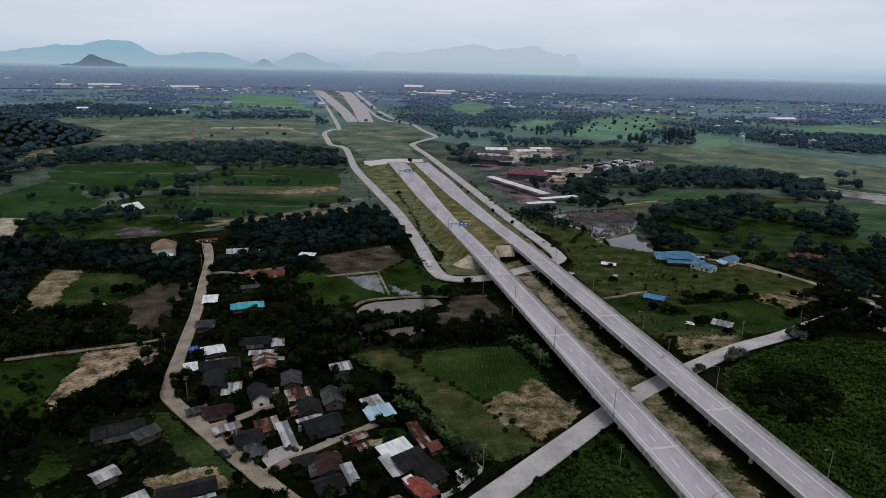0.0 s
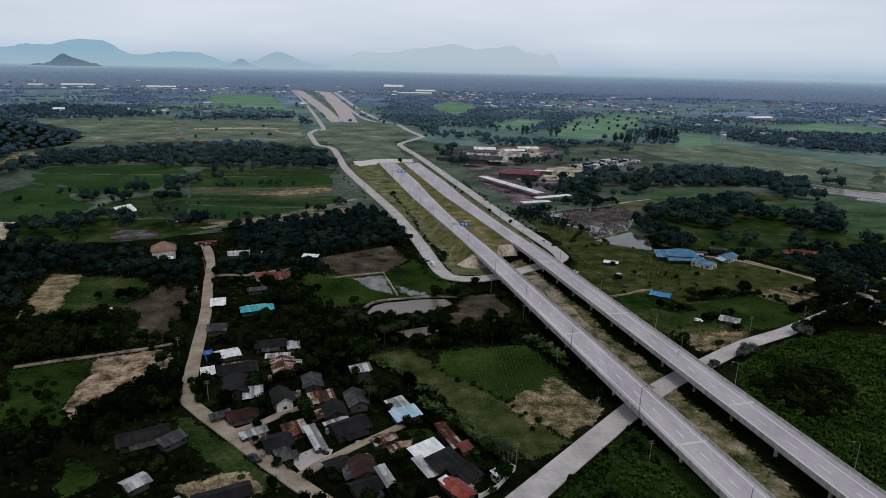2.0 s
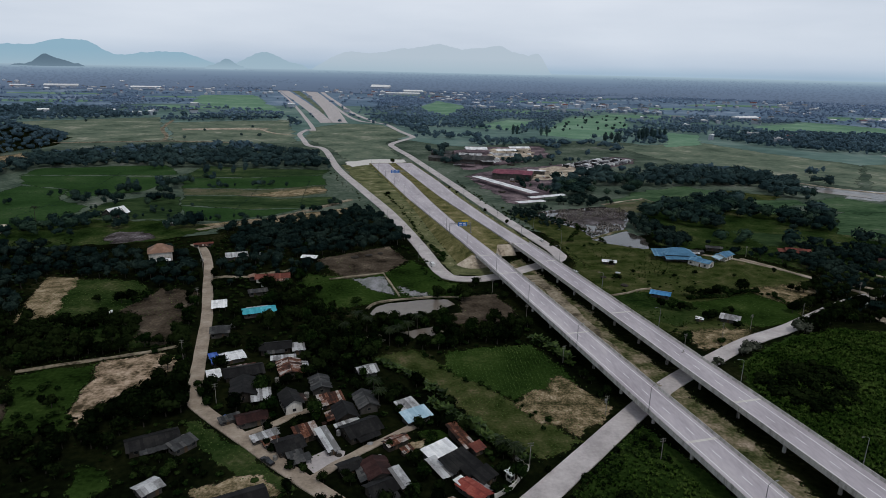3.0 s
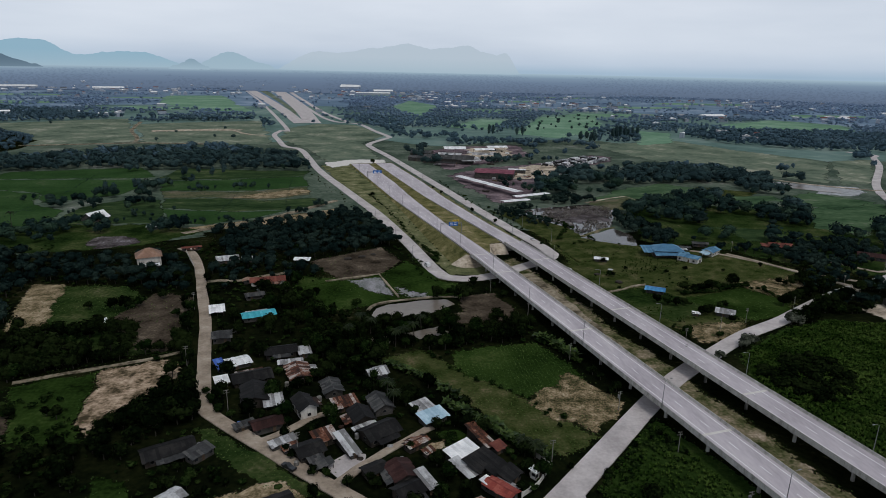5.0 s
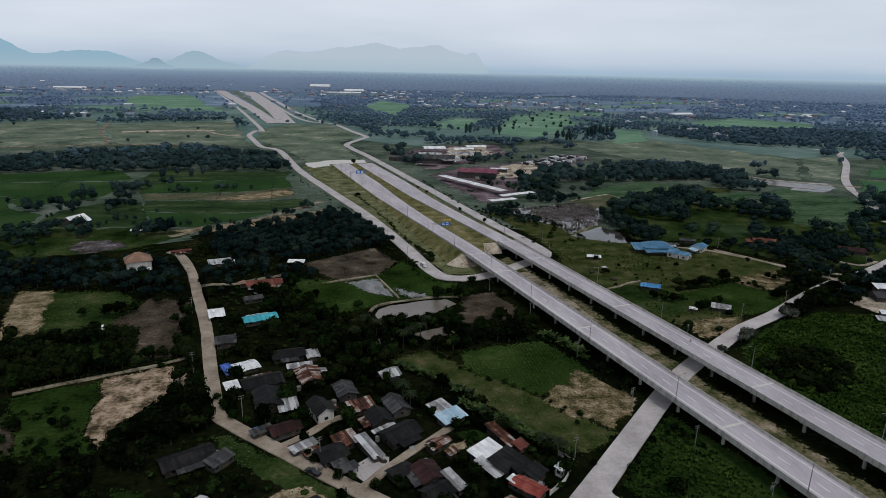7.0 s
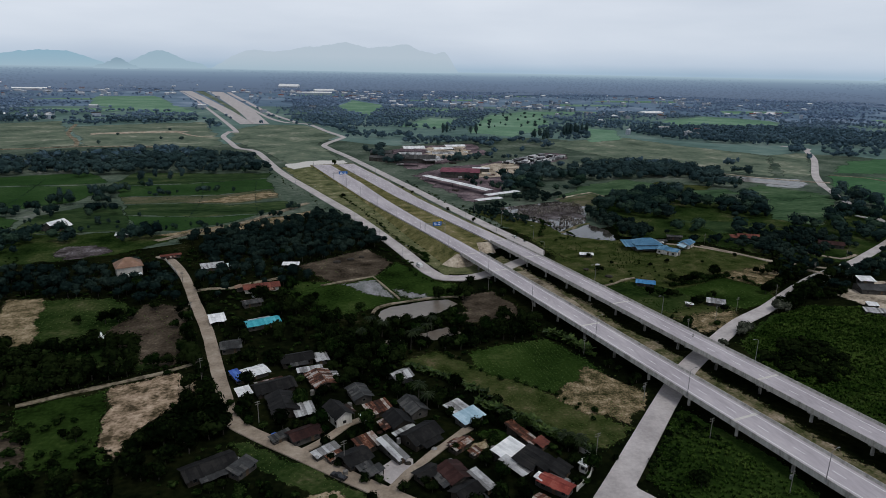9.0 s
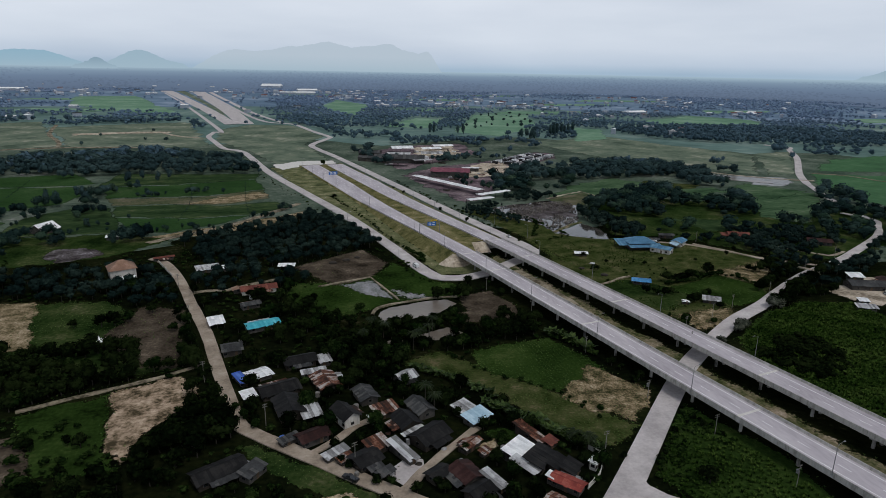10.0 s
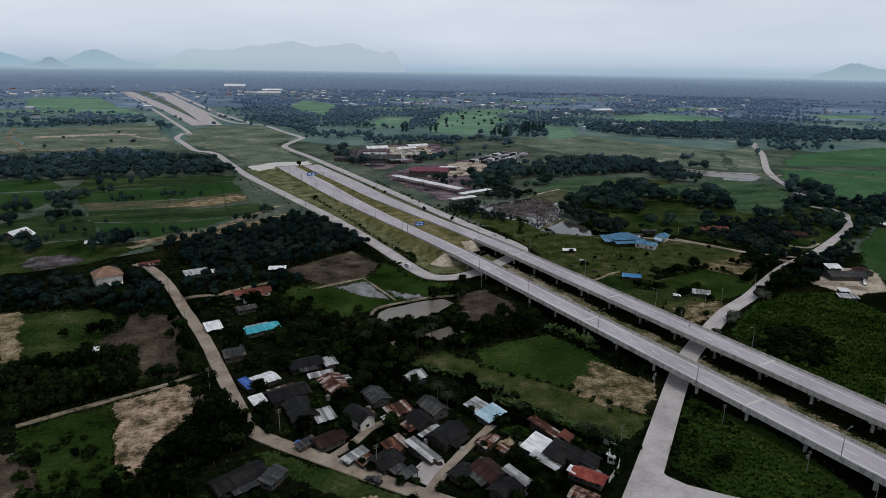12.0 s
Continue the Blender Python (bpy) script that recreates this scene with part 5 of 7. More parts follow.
house(-88.7, 318.8, 17.0, 7.6, 10, "redbrown", "house with a long red-brown roof", 2.8, 20, wall="wall_white")
house(-99.0, 320.0, 5.0, 5.0, 10, "orange", "small annex with a pale orange roof", 2.4, 14)
house(-85.9, 270.8, 14.0, 7.4, 19, "cyan", "house with a bright turquoise roof", 2.8, 16)
house(-105.5, 278.0, 6.6, 7.8, 14, "white", "open shelter with a white roof", 2.6, 6, shed=True, open_side=True)
house(-97.0, 248.0, 7.8, 7.6, 10, "grey", "wooden house with a grey-brown roof", 3.2, 20)
house(-92.0, 297.0, 9.0, 5.5, 20, "grey", "house with a grey roof among trees", 2.6, 18)
house(-74.4, 354.6, 9.0, 4.6, -8, "white", "small shelter with a white roof in a field", 2.6, 6, shed=True, open_side=True)
house(-231.2, 467.0, 14.0, 12.5, 62, "white", "field house with a steep bright white roof", 2.6, 32)
house(-182.8, 438.5, 8.0, 5.0, 5, "white", "small white field hut", 2.6, 6, shed=True)
house(-116.8, 357.8, 12.0, 7.0, 16, "light", "low sheds with pale metal roofs", 2.5, 8, shed=True)
house(-106.0, 358.0, 6.0, 4.5, 16, "white", "small shed with a white roof", 2.5, 8, shed=True)
house(-151.6, 268.1, 4.2, 4.2, 25, "white", "tiny hut with a crooked white roof", 2.0, 10, shed=True)
house(-88.5, 145.7, 6.2, 5.6, 48, "light", "small house with a pale ribbed roof", 2.7, 16)
house(-86.1, 165.7, 7.4, 4.4, 50, "grey", "shed with a blue-grey roof under trees", 2.6, 10, shed=True)
house(-75.5, 134.6, 6.6, 5.0, 42, "light", "shed with a pale roof", 2.6, 8, shed=True)
house(-64.0, 139.6, 14.0, 6.4, 25, "dark", "long house with a dark roof by the lane", 2.8, 16)
house(-57.0, 133.0, 10.0, 6.0, 25, "dark", "house with a dark roof by the lane", 2.8, 18)
house(150.6, 358.0, 19.0, 14.0, -8, "blue", "large house with a broad blue hip roof", 4.2, 24, group="blue-roofed houses", hip=True)
house(150.6, 350.0, 22.0, 6.0, -8, "blue", "low veranda roof in front of the large house", 2.6, 9, shed=True, group="blue-roofed houses", open_side=True)
house(159.0, 344.5, 14.0, 9.0, -52, "blue", "white-walled wing with a blue gable roof", 3.0, 16, wall="wall_white", group="blue-roofed houses")
house(138.5, 359.0, 7.0, 11.0, -8, "blue", "lean-to wing with a blue roof", 2.8, 10, shed=True, group="blue-roofed houses", open_side=True)
house(180.0, 357.0, 12.0, 8.0, 36, "blue", "white-walled house with a blue roof beside the large one", 3.0, 20, wall="wall_white", group="blue-roofed houses")
house(173.0, 351.5, 7.0, 5.0, 36, "paleblue", "lean-to with a pale blue roof", 2.5, 10, shed=True, group="blue-roofed houses", open_side=True)
house(183.0, 376.0, 10.0, 5.0, -20, "grey", "hut with a dull grey roof behind the blue houses", 2.8, 16)
house(164.0, 368.0, 14.0, 5.0, -10, "grey", "shed with a dull grey roof behind the blue houses", 2.8, 12)
house(111.8, 291.3, 9.6, 6.6, -30, "azure", "small house with a bright blue sheet roof", 2.6, 14)
house(131.0, 258.0, 8.4, 5.0, -35, "light", "small shed with a pale roof in scrub", 2.3, 9, shed=True)
house(117.0, 259.0, 3.6, 2.4, -30, "white", "tiny white hut in scrub", 1.9, 6, shed=True)
house(233.5, 366.1, 14.0, 9.0, -20, "redbrown", "farmhouse with a red roof", 3.0, 22)
house(227.0, 368.0, 9.0, 5.0, -20, "redbrown", "lean-to with a red roof beside the farmhouse", 2.5, 10, shed=True)
house(103.7, 347.2, 8.0, 5.4, -20, "white", "shack with a white curved roof", 2.3, 12)
house(230.0, 260.0, 20.0, 10.0, -18, "grey", "farm buildings with grey-brown roofs", 3.4, 18)
house(236.0, 273.0, 8.0, 6.0, -18, "white", "farm shed with a white roof", 3.0, 10, shed=True)
house(247.0, 263.0, 8.0, 9.0, -18, "burgundy", "farm shed with a dark brown roof", 3.0, 14)
house(200.4, 233.1, 9.0, 5.0, -25, "light", "low shed with a pale roof", 2.4, 8, shed=True)
house(207.0, 241.0, 5.0, 4.0, -25, "white", "low shed with a white roof", 2.4, 8, shed=True)
house(279.0, 341.5, 15.0, 8.0, -35, "burgundy", "house with a dull red roof among trees", 3.0, 20)
house(206.0, 275.0, 9.0, 6.0, 25, "light", "shed with a pale roof by the road", 2.8, 14)
house(374.0, 347.0, 14.0, 7.0, 10, "white", "field shed with a white roof", 3.0, 10)
for i, (x, y, l, w, a, r, h) in enumerate(((80, 589, 98, 9.5, -64, "white", 4.6), (109, 532, 38, 8, 24, "white", 4.4), (90, 511, 26, 8, 18, "white", 3.8), (101, 652, 42, 30, -18, "maroon", 6.5), (66, 763, 62, 26, -14, "grey", 5.5), (85, 850, 30, 20, 0, "white", 6.5), (37, 815, 28, 20, -20, "grey", 5.5), (90, 742, 24, 12, 5, "light", 5), (126, 850, 28, 14, 5, "white", 5), (30, 775, 26, 14, -30, "grey", 4.5), (132, 680, 20, 9, -15, "white", 4), (118, 800, 34, 16, -10, "light", 5), (58, 730, 24, 12, -18, "dark", 4.5), (150, 880, 30, 14, 5, "white", 5), (72, 800, 30, 14, -14, "light", 5))):
    house(x, y, l, w, a, r, ("long low open shed with a white roof", "works shed with a white sheet roof", "works shed with a pale sheet roof", "works hall with a dull red roof")[3 if r == "maroon" else 0 if l > 90 else 1 if r == "white" else 2], h, 7 if r == "maroon" else 15 if w > 12 else 5, category="works shed", group="works sheds", open_side=l > 20 and r not in ("maroon", "grey"))


# ---- vegetation ----
def ico(sub):
    bm = bmesh.new()
    bmesh.ops.create_icosphere(bm, subdivisions=sub, radius=1.0)
    v = np.array([q.co[:] for q in bm.verts])
    f = np.array([[q.index for q in t.verts] for t in bm.faces])
    bm.free()
    return v, f


ICO = {s: ico(s) for s in (1, 2)}


def crown_shape(seed, blobs, leaves, sub=1, leaf=0.11, spread=0.55, tall=0.8):
    """A crown about 1 m in radius round (0, 0, 0): lumps that carry many small tilted leaf sprays. Returns vertices and triangles."""
    rng = np.random.default_rng(seed)
    vs, fs, n0 = [], [], 0
    cs = rng.normal(size=(blobs, 3))
    cs /= np.linalg.norm(cs, axis=1)[:, None]
    cs *= rng.uniform(0.25, 1.0, (blobs, 1)) * spread
    cs[:, 2] *= tall
    cs[0] = (0, 0, 0.1)
    rs = rng.uniform(0.34, 0.56, blobs)
    rs[0] = 0.62
    iv, it = ICO[sub]
    for c, r in zip(cs, rs):
        j = 1 + rng.uniform(-0.2, 0.2, len(iv))[:, None]
        vs.append(c + iv * j * r * 0.74 * (1, 1, 0.85))
        fs.append(it + n0)
        n0 += len(iv)
    if leaves:
        k = rng.integers(0, blobs, leaves)
        d = rng.normal(size=(leaves, 3))
        d[:, 2] += 0.35
        d /= np.linalg.norm(d, axis=1)[:, None]
        p = cs[k] + d * rs[k][:, None] * rng.uniform(0.72, 1.16, (leaves, 1)) * (1, 1, 0.85)
        a = rng.normal(size=(leaves, 3))
        a -= (a * d).sum(1)[:, None] * d * 0.93
        a /= np.linalg.norm(a, axis=1)[:, None]
        b = np.cross(a, d)
        b /= np.maximum(1e-6, np.linalg.norm(b, axis=1))[:, None]
        s = leaf * rng.uniform(0.6, 1.5, (leaves, 1))
        quad = np.stack([p - a * s - b * s * 0.5, p + b * s * 0.55 - a * s * 0.2, p + a * s + d * s * 0.25, p - b * s * 0.6 + a * s * 0.1], 1)
        vs.append(quad.reshape(-1, 3))
        base = n0 + 4 * np.arange(leaves)[:, None]
        fs.append(np.vstack([base + np.array([[0, 1, 2]]), base + np.array([[0, 2, 3]])]))
        n0 += 4 * leaves
    return np.vstack(vs), np.vstack(fs)


def mesh_from_arrays(name, v, f, material):
    me = bpy.data.meshes.new(name)
    me.vertices.add(len(v))
    me.vertices.foreach_set("co", np.ascontiguousarray(v, dtype=np.float32).ravel())
    me.loops.add(len(f) * 3)
    me.loops.foreach_set("vertex_index", np.ascontiguousarray(f, dtype=np.int32).ravel())
    me.polygons.add(len(f))
    me.polygons.foreach_set("loop_start", np.arange(0, len(f) * 3, 3, dtype=np.int32))
    me.materials.append(material)
    me.update(calc_edges=True)
    return me


def stamp(name, shapes, places, material, label, category, kind="stuff"):
    """One object of many copies; places: rows of x, y, z, radius, height of half a crown, turn, shape."""
    places = np.asarray(places, float)
    vs, fs, n0 = [], [], 0
    for k, (v, f) in enumerate(shapes):
        rows = places[places[:, 6].astype(int) % len(shapes) == k]
        if not len(rows):
            continue
        c, s = np.cos(rows[:, 5])[:, None], np.sin(rows[:, 5])[:, None]
        x = (v[None, :, 0] * c - v[None, :, 1] * s) * rows[:, 3:4] + rows[:, 0:1]
        y = (v[None, :, 0] * s + v[None, :, 1] * c) * rows[:, 3:4] + rows[:, 1:2]
        z = v[None, :, 2] * rows[:, 4:5] + rows[:, 2:3]
        vs.append(np.stack([x, y, z], 2).reshape(-1, 3))
        fs.append((f[None] + (n0 + len(v) * np.arange(len(rows)))[:, None, None]).reshape(-1, 3))
        n0 += len(v) * len(rows)
    return tagged(new(name, mesh_from_arrays(name, np.vstack(vs), np.vstack(fs), material)), label, category, kind=kind)


def value_noise(xy, scale, seed):
    """Smooth noise of places, 0 to 1."""
    p = xy / scale
    i = np.floor(p).astype(int)
    u = p - i
    u = u * u * (3 - 2 * u)
    h = lambda a, b: np.modf(np.abs(np.sin(a * 127.1 + b * 311.7 + seed * 74.7) * 43758.5453))[0]
    a, b = h(i[:, 0], i[:, 1]), h(i[:, 0] + 1, i[:, 1])
    c, d = h(i[:, 0], i[:, 1] + 1), h(i[:, 0] + 1, i[:, 1] + 1)
    return (a * (1 - u[:, 0]) + b * u[:, 0]) * (1 - u[:, 1]) + (c * (1 - u[:, 0]) + d * u[:, 0]) * u[:, 1]


scatter_seed = [100]


def scatter(poly, spacing, gaps=0.0, free=False):
    """Uneven places inside poly, off the roads, fields and houses; gaps: share left open in clumps."""
    scatter_seed[0] += 1
    rng = np.random.default_rng(scatter_seed[0])
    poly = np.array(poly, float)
    lo, hi = poly.min(0), poly.max(0)
    gx, gy = np.meshgrid(np.arange(lo[0], hi[0], spacing), np.arange(lo[1], hi[1], spacing))
    xy = np.stack([gx.ravel(), gy.ravel()], 1) + rng.uniform(-0.48, 0.48, (gx.size, 2)) * spacing
    xy = xy[inside(poly, xy)]
    if gaps and len(xy):
        nz = 0.65 * value_noise(xy, spacing * 5, scatter_seed[0]) + 0.35 * value_noise(xy, spacing * 2, scatter_seed[0] + 5)
        xy = xy[nz > gaps]
    if not free:
        for c in CLEAR:
            if not len(xy):
                break
            lo, hi = c.min(0), c.max(0)
            m = (xy[:, 0] > lo[0]) & (xy[:, 0] < hi[0]) & (xy[:, 1] > lo[1]) & (xy[:, 1] < hi[1])
            if m.any():
                bad = np.zeros(len(xy), bool)
                bad[m] = inside(c, xy[m])
                xy = xy[~bad]
    return xy


NEAR_SHAPES = [crown_shape(11 + k, 7, 300, 1, 0.125) for k in range(6)]
MID_SHAPES = [crown_shape(41 + k, 4, 150, 1, 0.135) for k in range(6)]
FAR_SHAPES = [crown_shape(71 + k, 2, 9, 1, 0.36, 0.7) for k in range(6)]
SEED_SHAPES = [crown_shape(81 + k, 2, 0, 1, 0.3) for k in range(4)]
BUSH_SHAPES = [crown_shape(91 + k, 3, 80, 1, 0.22, 0.6, 0.5) for k in range(4)]
SCRUB_SHAPES = [crown_shape(101 + k, 2, 34, 1, 0.26, 0.6, 0.5) for k in range(5)]
BELT_SHAPES = [crown_shape(111 + k, 3, 40, 1, 0.24, 0.62) for k in range(6)]

# places of the near woods: (outline, spacing, open share, least and greatest height)
near_places = []
clear([(-228, 425), (-172, 425), (-176, 368), (-224, 368)])
clear([(366, 556), (398, 625), (500, 575), (470, 520), (395, 515)])
clear([(284, 520), (305, 540), (360, 552), (345, 520), (291, 485)])


def near_wood(poly, spacing, gaps, h0, h1):
    near_places.extend((x, y, h0, h1) for x, y in scatter(poly, spacing, gaps))


near_wood([(-285, 376), (-194, 374), (-145, 366), (-118, 291), (-109, 238), (-169, 225), (-300, 300)], 6.8, 0.14, 6, 11.5)
near_wood([(-97, 238), (-58, 240), (-20, 192), (16, 150), (-9, 132), (-42, 132), (-88, 192)], 5.0, 0.28, 4.5, 9.5)
near_wood([(-42, 259), (9, 266), (37, 255), (33, 237), (-10, 230), (-36, 222), (-60, 226), (-58, 250)], 5.2, 0.18, 6, 10)
near_wood([(-139, 384), (-118, 360), (-67, 341), (-58, 285), (-40, 262), (-58, 240), (-93, 239), (-108, 275), (-120, 320)], 6.8, 0.33, 5, 11)
near_wood([(-121, 178), (-113, 196), (-104, 214), (-98, 214), (-90, 188), (-101, 178)], 5.6, 0.12, 7, 12)
near_wood([(-150, 172), (-126, 180), (-106, 178), (-98, 168), (-115, 160), (-115, 140), (-140, 135)], 6.0, 0.25, 5, 10)
near_wood([(-96, 162), (-84, 162), (-72, 152), (-84, 146), (-98, 156)], 4.2, 0.3, 3, 6)
near_wood([(57, 178), (64, 158), (58, 152), (48, 164), (36, 150), (26, 138), (24, 142)], 3.4, 0.2, 1.8, 4.0)
near_wood([(40, 236), (48, 205), (56, 178), (51, 178), (46, 195), (38, 232)], 3.8, 0.2, 3, 6)
near_wood([(232, 352), (302, 392), (330, 330), (205, 250), (176, 256), (196, 306), (215, 330)], 5.6, 0.44, 5, 10)
near_wood([(150, 372), (240, 350), (232, 395), (165, 392)], 7, 0.4, 5, 8)
near_wood([(148, 432), (152, 400), (146, 376), (156, 374), (172, 388), (170, 440), (160, 470)], 6, 0.1, 8, 12)
near_wood([(20, 300), (34, 312), (42, 300), (36, 270)], 5.5, 0.45, 4, 7)
near_wood([(-141, 425), (-87, 453), (-58, 495), (-28, 451), (-14, 400), (-20, 384), (-70, 360), (-117, 358)], 6.3, 0.12, 7, 11)
near_wood([(-175, 238), (-168, 249), (-156, 244), (-143, 236), (-131, 232), (-142, 228.5), (-152, 222.5), (-159, 218), (-166, 215)], 4.6, 0.05, 5, 8.5)
near_wood([(208, 345), (232, 324), (250, 316), (270, 326), (316, 356), (300, 372), (276, 382), (240, 384), (224, 360)], 6.0, 0.22, 5, 9.5)
near_wood([(292, 322), (306, 328), (324, 326), (372, 362), (350, 372), (318, 346)], 6.5, 0.2, 5, 9.5)
near_wood([(246, 297), (262, 305), (286, 310), (280, 298), (262, 290)], 5.5, 0.2, 4, 7)
near_wood([(60, 470), (100, 520), (118, 420), (82, 395)], 7, 0.42, 3, 6)
near_wood([(63, 484), (84, 492), (104, 504), (101, 486), (90, 462), (104, 440), (100, 428), (86, 448), (74, 466)], 4.6, 0.12, 4, 7.5)
near_wood([(112, 516), (132, 530), (138, 548), (156, 530), (180, 534), (186, 512), (164, 514), (142, 506), (120, 508)], 5.2, 0.12, 6, 9.5)

near_places.sort(key=lambda p: p[0] ** 2 + (p[1] - 20) ** 2)


def tree_meshes(k, light):
    v, f = NEAR_SHAPES[k]
    crown = mesh_from_arrays("crown", v, f, M[("leaf", "leaf_light", "leaf_grey")[light]])
    rng = random.Random(k)
    bm = bmesh.new()
    rod_into(bm, (0, 0, -1.25), (0.03, 0, -0.35), 0.055, 0.04, 7)
    for i in range(4):
        a = i * 1.6 + rng.random()
        rod_into(bm, (0.03, 0, -0.5 + 0.08 * i), (0.4 * math.cos(a), 0.4 * math.sin(a), 0.05), 0.03, 0.012, 5)
    trunk = from_bm("trunk", bm, M["bark"])
    return trunk, crown


M["leaf_grey"] = tex_material("grey_feathery_foliage", [(0.05, (0.020, 0.026, 0.018)), (0.5, (0.052, 0.060, 0.044)), (0.95, (0.14, 0.145, 0.115))], 0.08, 0.8, rough=0.7, island=0.6, spec=0.0)
TREE = {(k, s): tree_meshes(k, s) for k in range(6) for s in (0, 1, 2)}
rng = random.Random(5)
trees_made = 0


def tree(x, y, h, k=0, light=0, slim=1.0, label=""):
    """A tree with trunk, limbs and crown; h: its height."""
    r = h / 2.15
    ob = empty("tree", pose(x, y, 0.98 * r, 0, 0, rng.uniform(0, 360)), label or ("broad dark green tree with a dense uneven crown", "lighter green tree with an uneven crown", "grey-green feathery tree beside the road")[light], "tree", "trees")
    t, c = TREE[(k % 6, light)]
    a, b = part("trunk", t, ob), part("crown", c, ob)
    w = slim * rng.uniform(0.9, 1.12)
    a.scale = (r, r, r)
    b.scale = (r * w, r * w, r * rng.uniform(0.85, 1.05))
    return ob


# the dark stand at the bend of the lane, trees among the village houses
for x, y, h in ((-101, 187, 12), (-97, 189, 13), (-93.5, 186.5, 10), (-107, 196, 10), (-107, 185, 11), (-113, 183, 10), (-100, 198, 9), (-105, 227, 9), (-108, 237, 8), (-95, 194, 9)):
    tree(x, y, h, int(h * 7 + x) % 6)
for x, y, h in ((-93, 203, 4), (-90, 196, 5), (-86, 190.5, 4.5), (-81.5, 187, 4), (-88, 199, 4.5)):
    tree(x, y, h, int(h * 2 - x) % 6, 1)
for x, y, h in ((-88, 236, 5), (-93, 239, 4.5), (-82, 238, 5), (-51, 223, 8), (-46, 227, 8), (-62, 205, 5), (-58.5, 206.5, 5), (-29, 190, 6), (-44, 237, 8), (-63, 180, 4.5), (-66, 187, 4), (-53, 154.5, 4), (-49, 152.5, 4), (-59.5, 163, 4), (-61.5, 165.5, 4), (-43, 148.5, 5), (-37, 149, 5), (-18, 155, 5), (-25, 163.5, 4), (-52, 144.5, 6), (-16, 148, 6), (-12, 167, 4.5), (-5, 187, 6), (-16, 201, 7), (-35.5, 206, 7), (-39, 213, 8), (-57, 212.5, 5), (-70, 215, 5), (-20, 193, 5), (-33, 172, 4), (-22, 183, 5)):
    tree(x, y, h, int(h * 5 - x) % 6, 1 if int(x) % 7 == 0 else 0)

# trees round the villa and by the lane
for x, y, h in ((-164, 287, 6), (-153, 286, 8), (-148, 287, 9), (-143, 290, 7), (-135, 299, 7), (-122, 275, 6), (-117, 270, 6), (-121, 284, 6), (-123, 292, 6), (-110, 244, 7), (-114, 239, 6), (-165, 260, 6), (-160, 256, 7), (-142, 253, 7), (-152, 256, 7), (-128, 318, 8), (-120, 322, 7), (-136, 326, 8), (-150, 330, 9), (-142, 338, 8), (-92, 311, 6), (-75, 371, 7), (-79, 375, 8), (-77, 324, 4), (-62, 299, 6), (-65, 294, 7), (-42, 280, 7), (-53, 277, 6), (-3, 293, 5), (4, 296, 5)):
    tree(x, y, h, int(h * 3 - x) % 6, 1 if int(y) % 5 == 0 else 0)
for x, y, h in ((206, 336, 5), (226, 317, 5), (232, 314, 5), (219, 322, 8), (197, 289, 9), (203, 285, 9), (191, 267, 8), (187, 257, 7), (199, 296, 7)):
    tree(x, y, h, int(h * 3 + y) % 6, 1 if int(x) % 4 == 0 else 0)

# bushes and small trees on the plots east of the viaduct
for x, y, h in ((128, 291, 8), (133, 290, 6), (137, 290, 7), (142, 292, 8), (147, 293, 7), (152, 294, 5), (159.5, 299, 9), (162, 301, 7), (106, 277, 6), (110, 274, 7), (114, 272, 6), (118, 273, 5), (121, 260, 6), (124, 261, 7), (128, 264, 5), (133, 267, 5), (137, 268, 5), (129.5, 250, 5), (132, 252, 4), (114, 234, 4), (116.5, 236, 3), (186.5, 299, 6), (189, 297, 5), (166, 297, 4.5), (171, 289, 4.5), (97.5, 319, 4.5), (100, 318, 4), (133, 322, 3.5), (147, 327, 3.5), (205, 309, 4), (168, 322, 3), (196, 330, 4), (163, 251, 7), (168, 247, 7), (158, 249, 5), (174, 253, 7), (95, 297, 3), (104, 345, 4), (112, 330, 3)):
    tree(x, y, h, int(h * 3 + x) % 6, 1 if int(x + y) % 4 == 0 else 0, 1.15)
for x, y, h in ((159, 245, 9), (165, 248, 10), (171, 251, 11), (177, 254, 10), (183, 258, 11), (189, 262, 11), (195, 266, 10), (201, 269, 11), (207, 273, 10), (168, 268, 8), (176, 272, 9), (184, 277, 9), (193, 282, 10), (202, 287, 10), (211, 292, 9), (222, 283, 10), (232, 287, 9), (192, 296, 9), (200, 300, 10), (208, 303, 9)):
    tree(x, y, h, int(h * 3 + x) % 6, 0, 1.1)
for x, y, h in ((98, 233, 9), (100.5, 236, 8)):
    tree(x, y, h, int(x) % 6, 1, 0.85)
for x, y, h in ((121, 225, 7.5), (125, 227, 6.5), (118, 223, 5), (156, 245, 9), (158.5, 243, 8), (103, 214.5, 5), (100.5, 212.5, 4)):
    tree(x, y, h, int(x) % 6, 2, 1.15)

# single trees that stand apart
for x, y, h, k in ((10, 287, 12.5, 1), (-3, 289, 9.5, 2), (6, 291, 8, 4), (18, 308, 7, 3), (47.5, 484, 5, 0), (58.5, 446, 5, 2), (-28, 744, 9, 4), (-31, 552, 5, 1), (32, 560, 4.5, 3), (27, 585, 4, 2), (20, 150, 3, 0), (160, 247, 7, 3), (168, 251, 9, 1), (176, 256, 9, 2), (183, 262, 10, 4), (191, 267, 9, 5), (200, 272, 9, 0), (209, 277, 8, 3), (172, 270, 8, 2), (182, 276, 9, 5)):
    tree(x, y, h, k, light=1 if (k + int(h)) % 4 == 0 else 0)
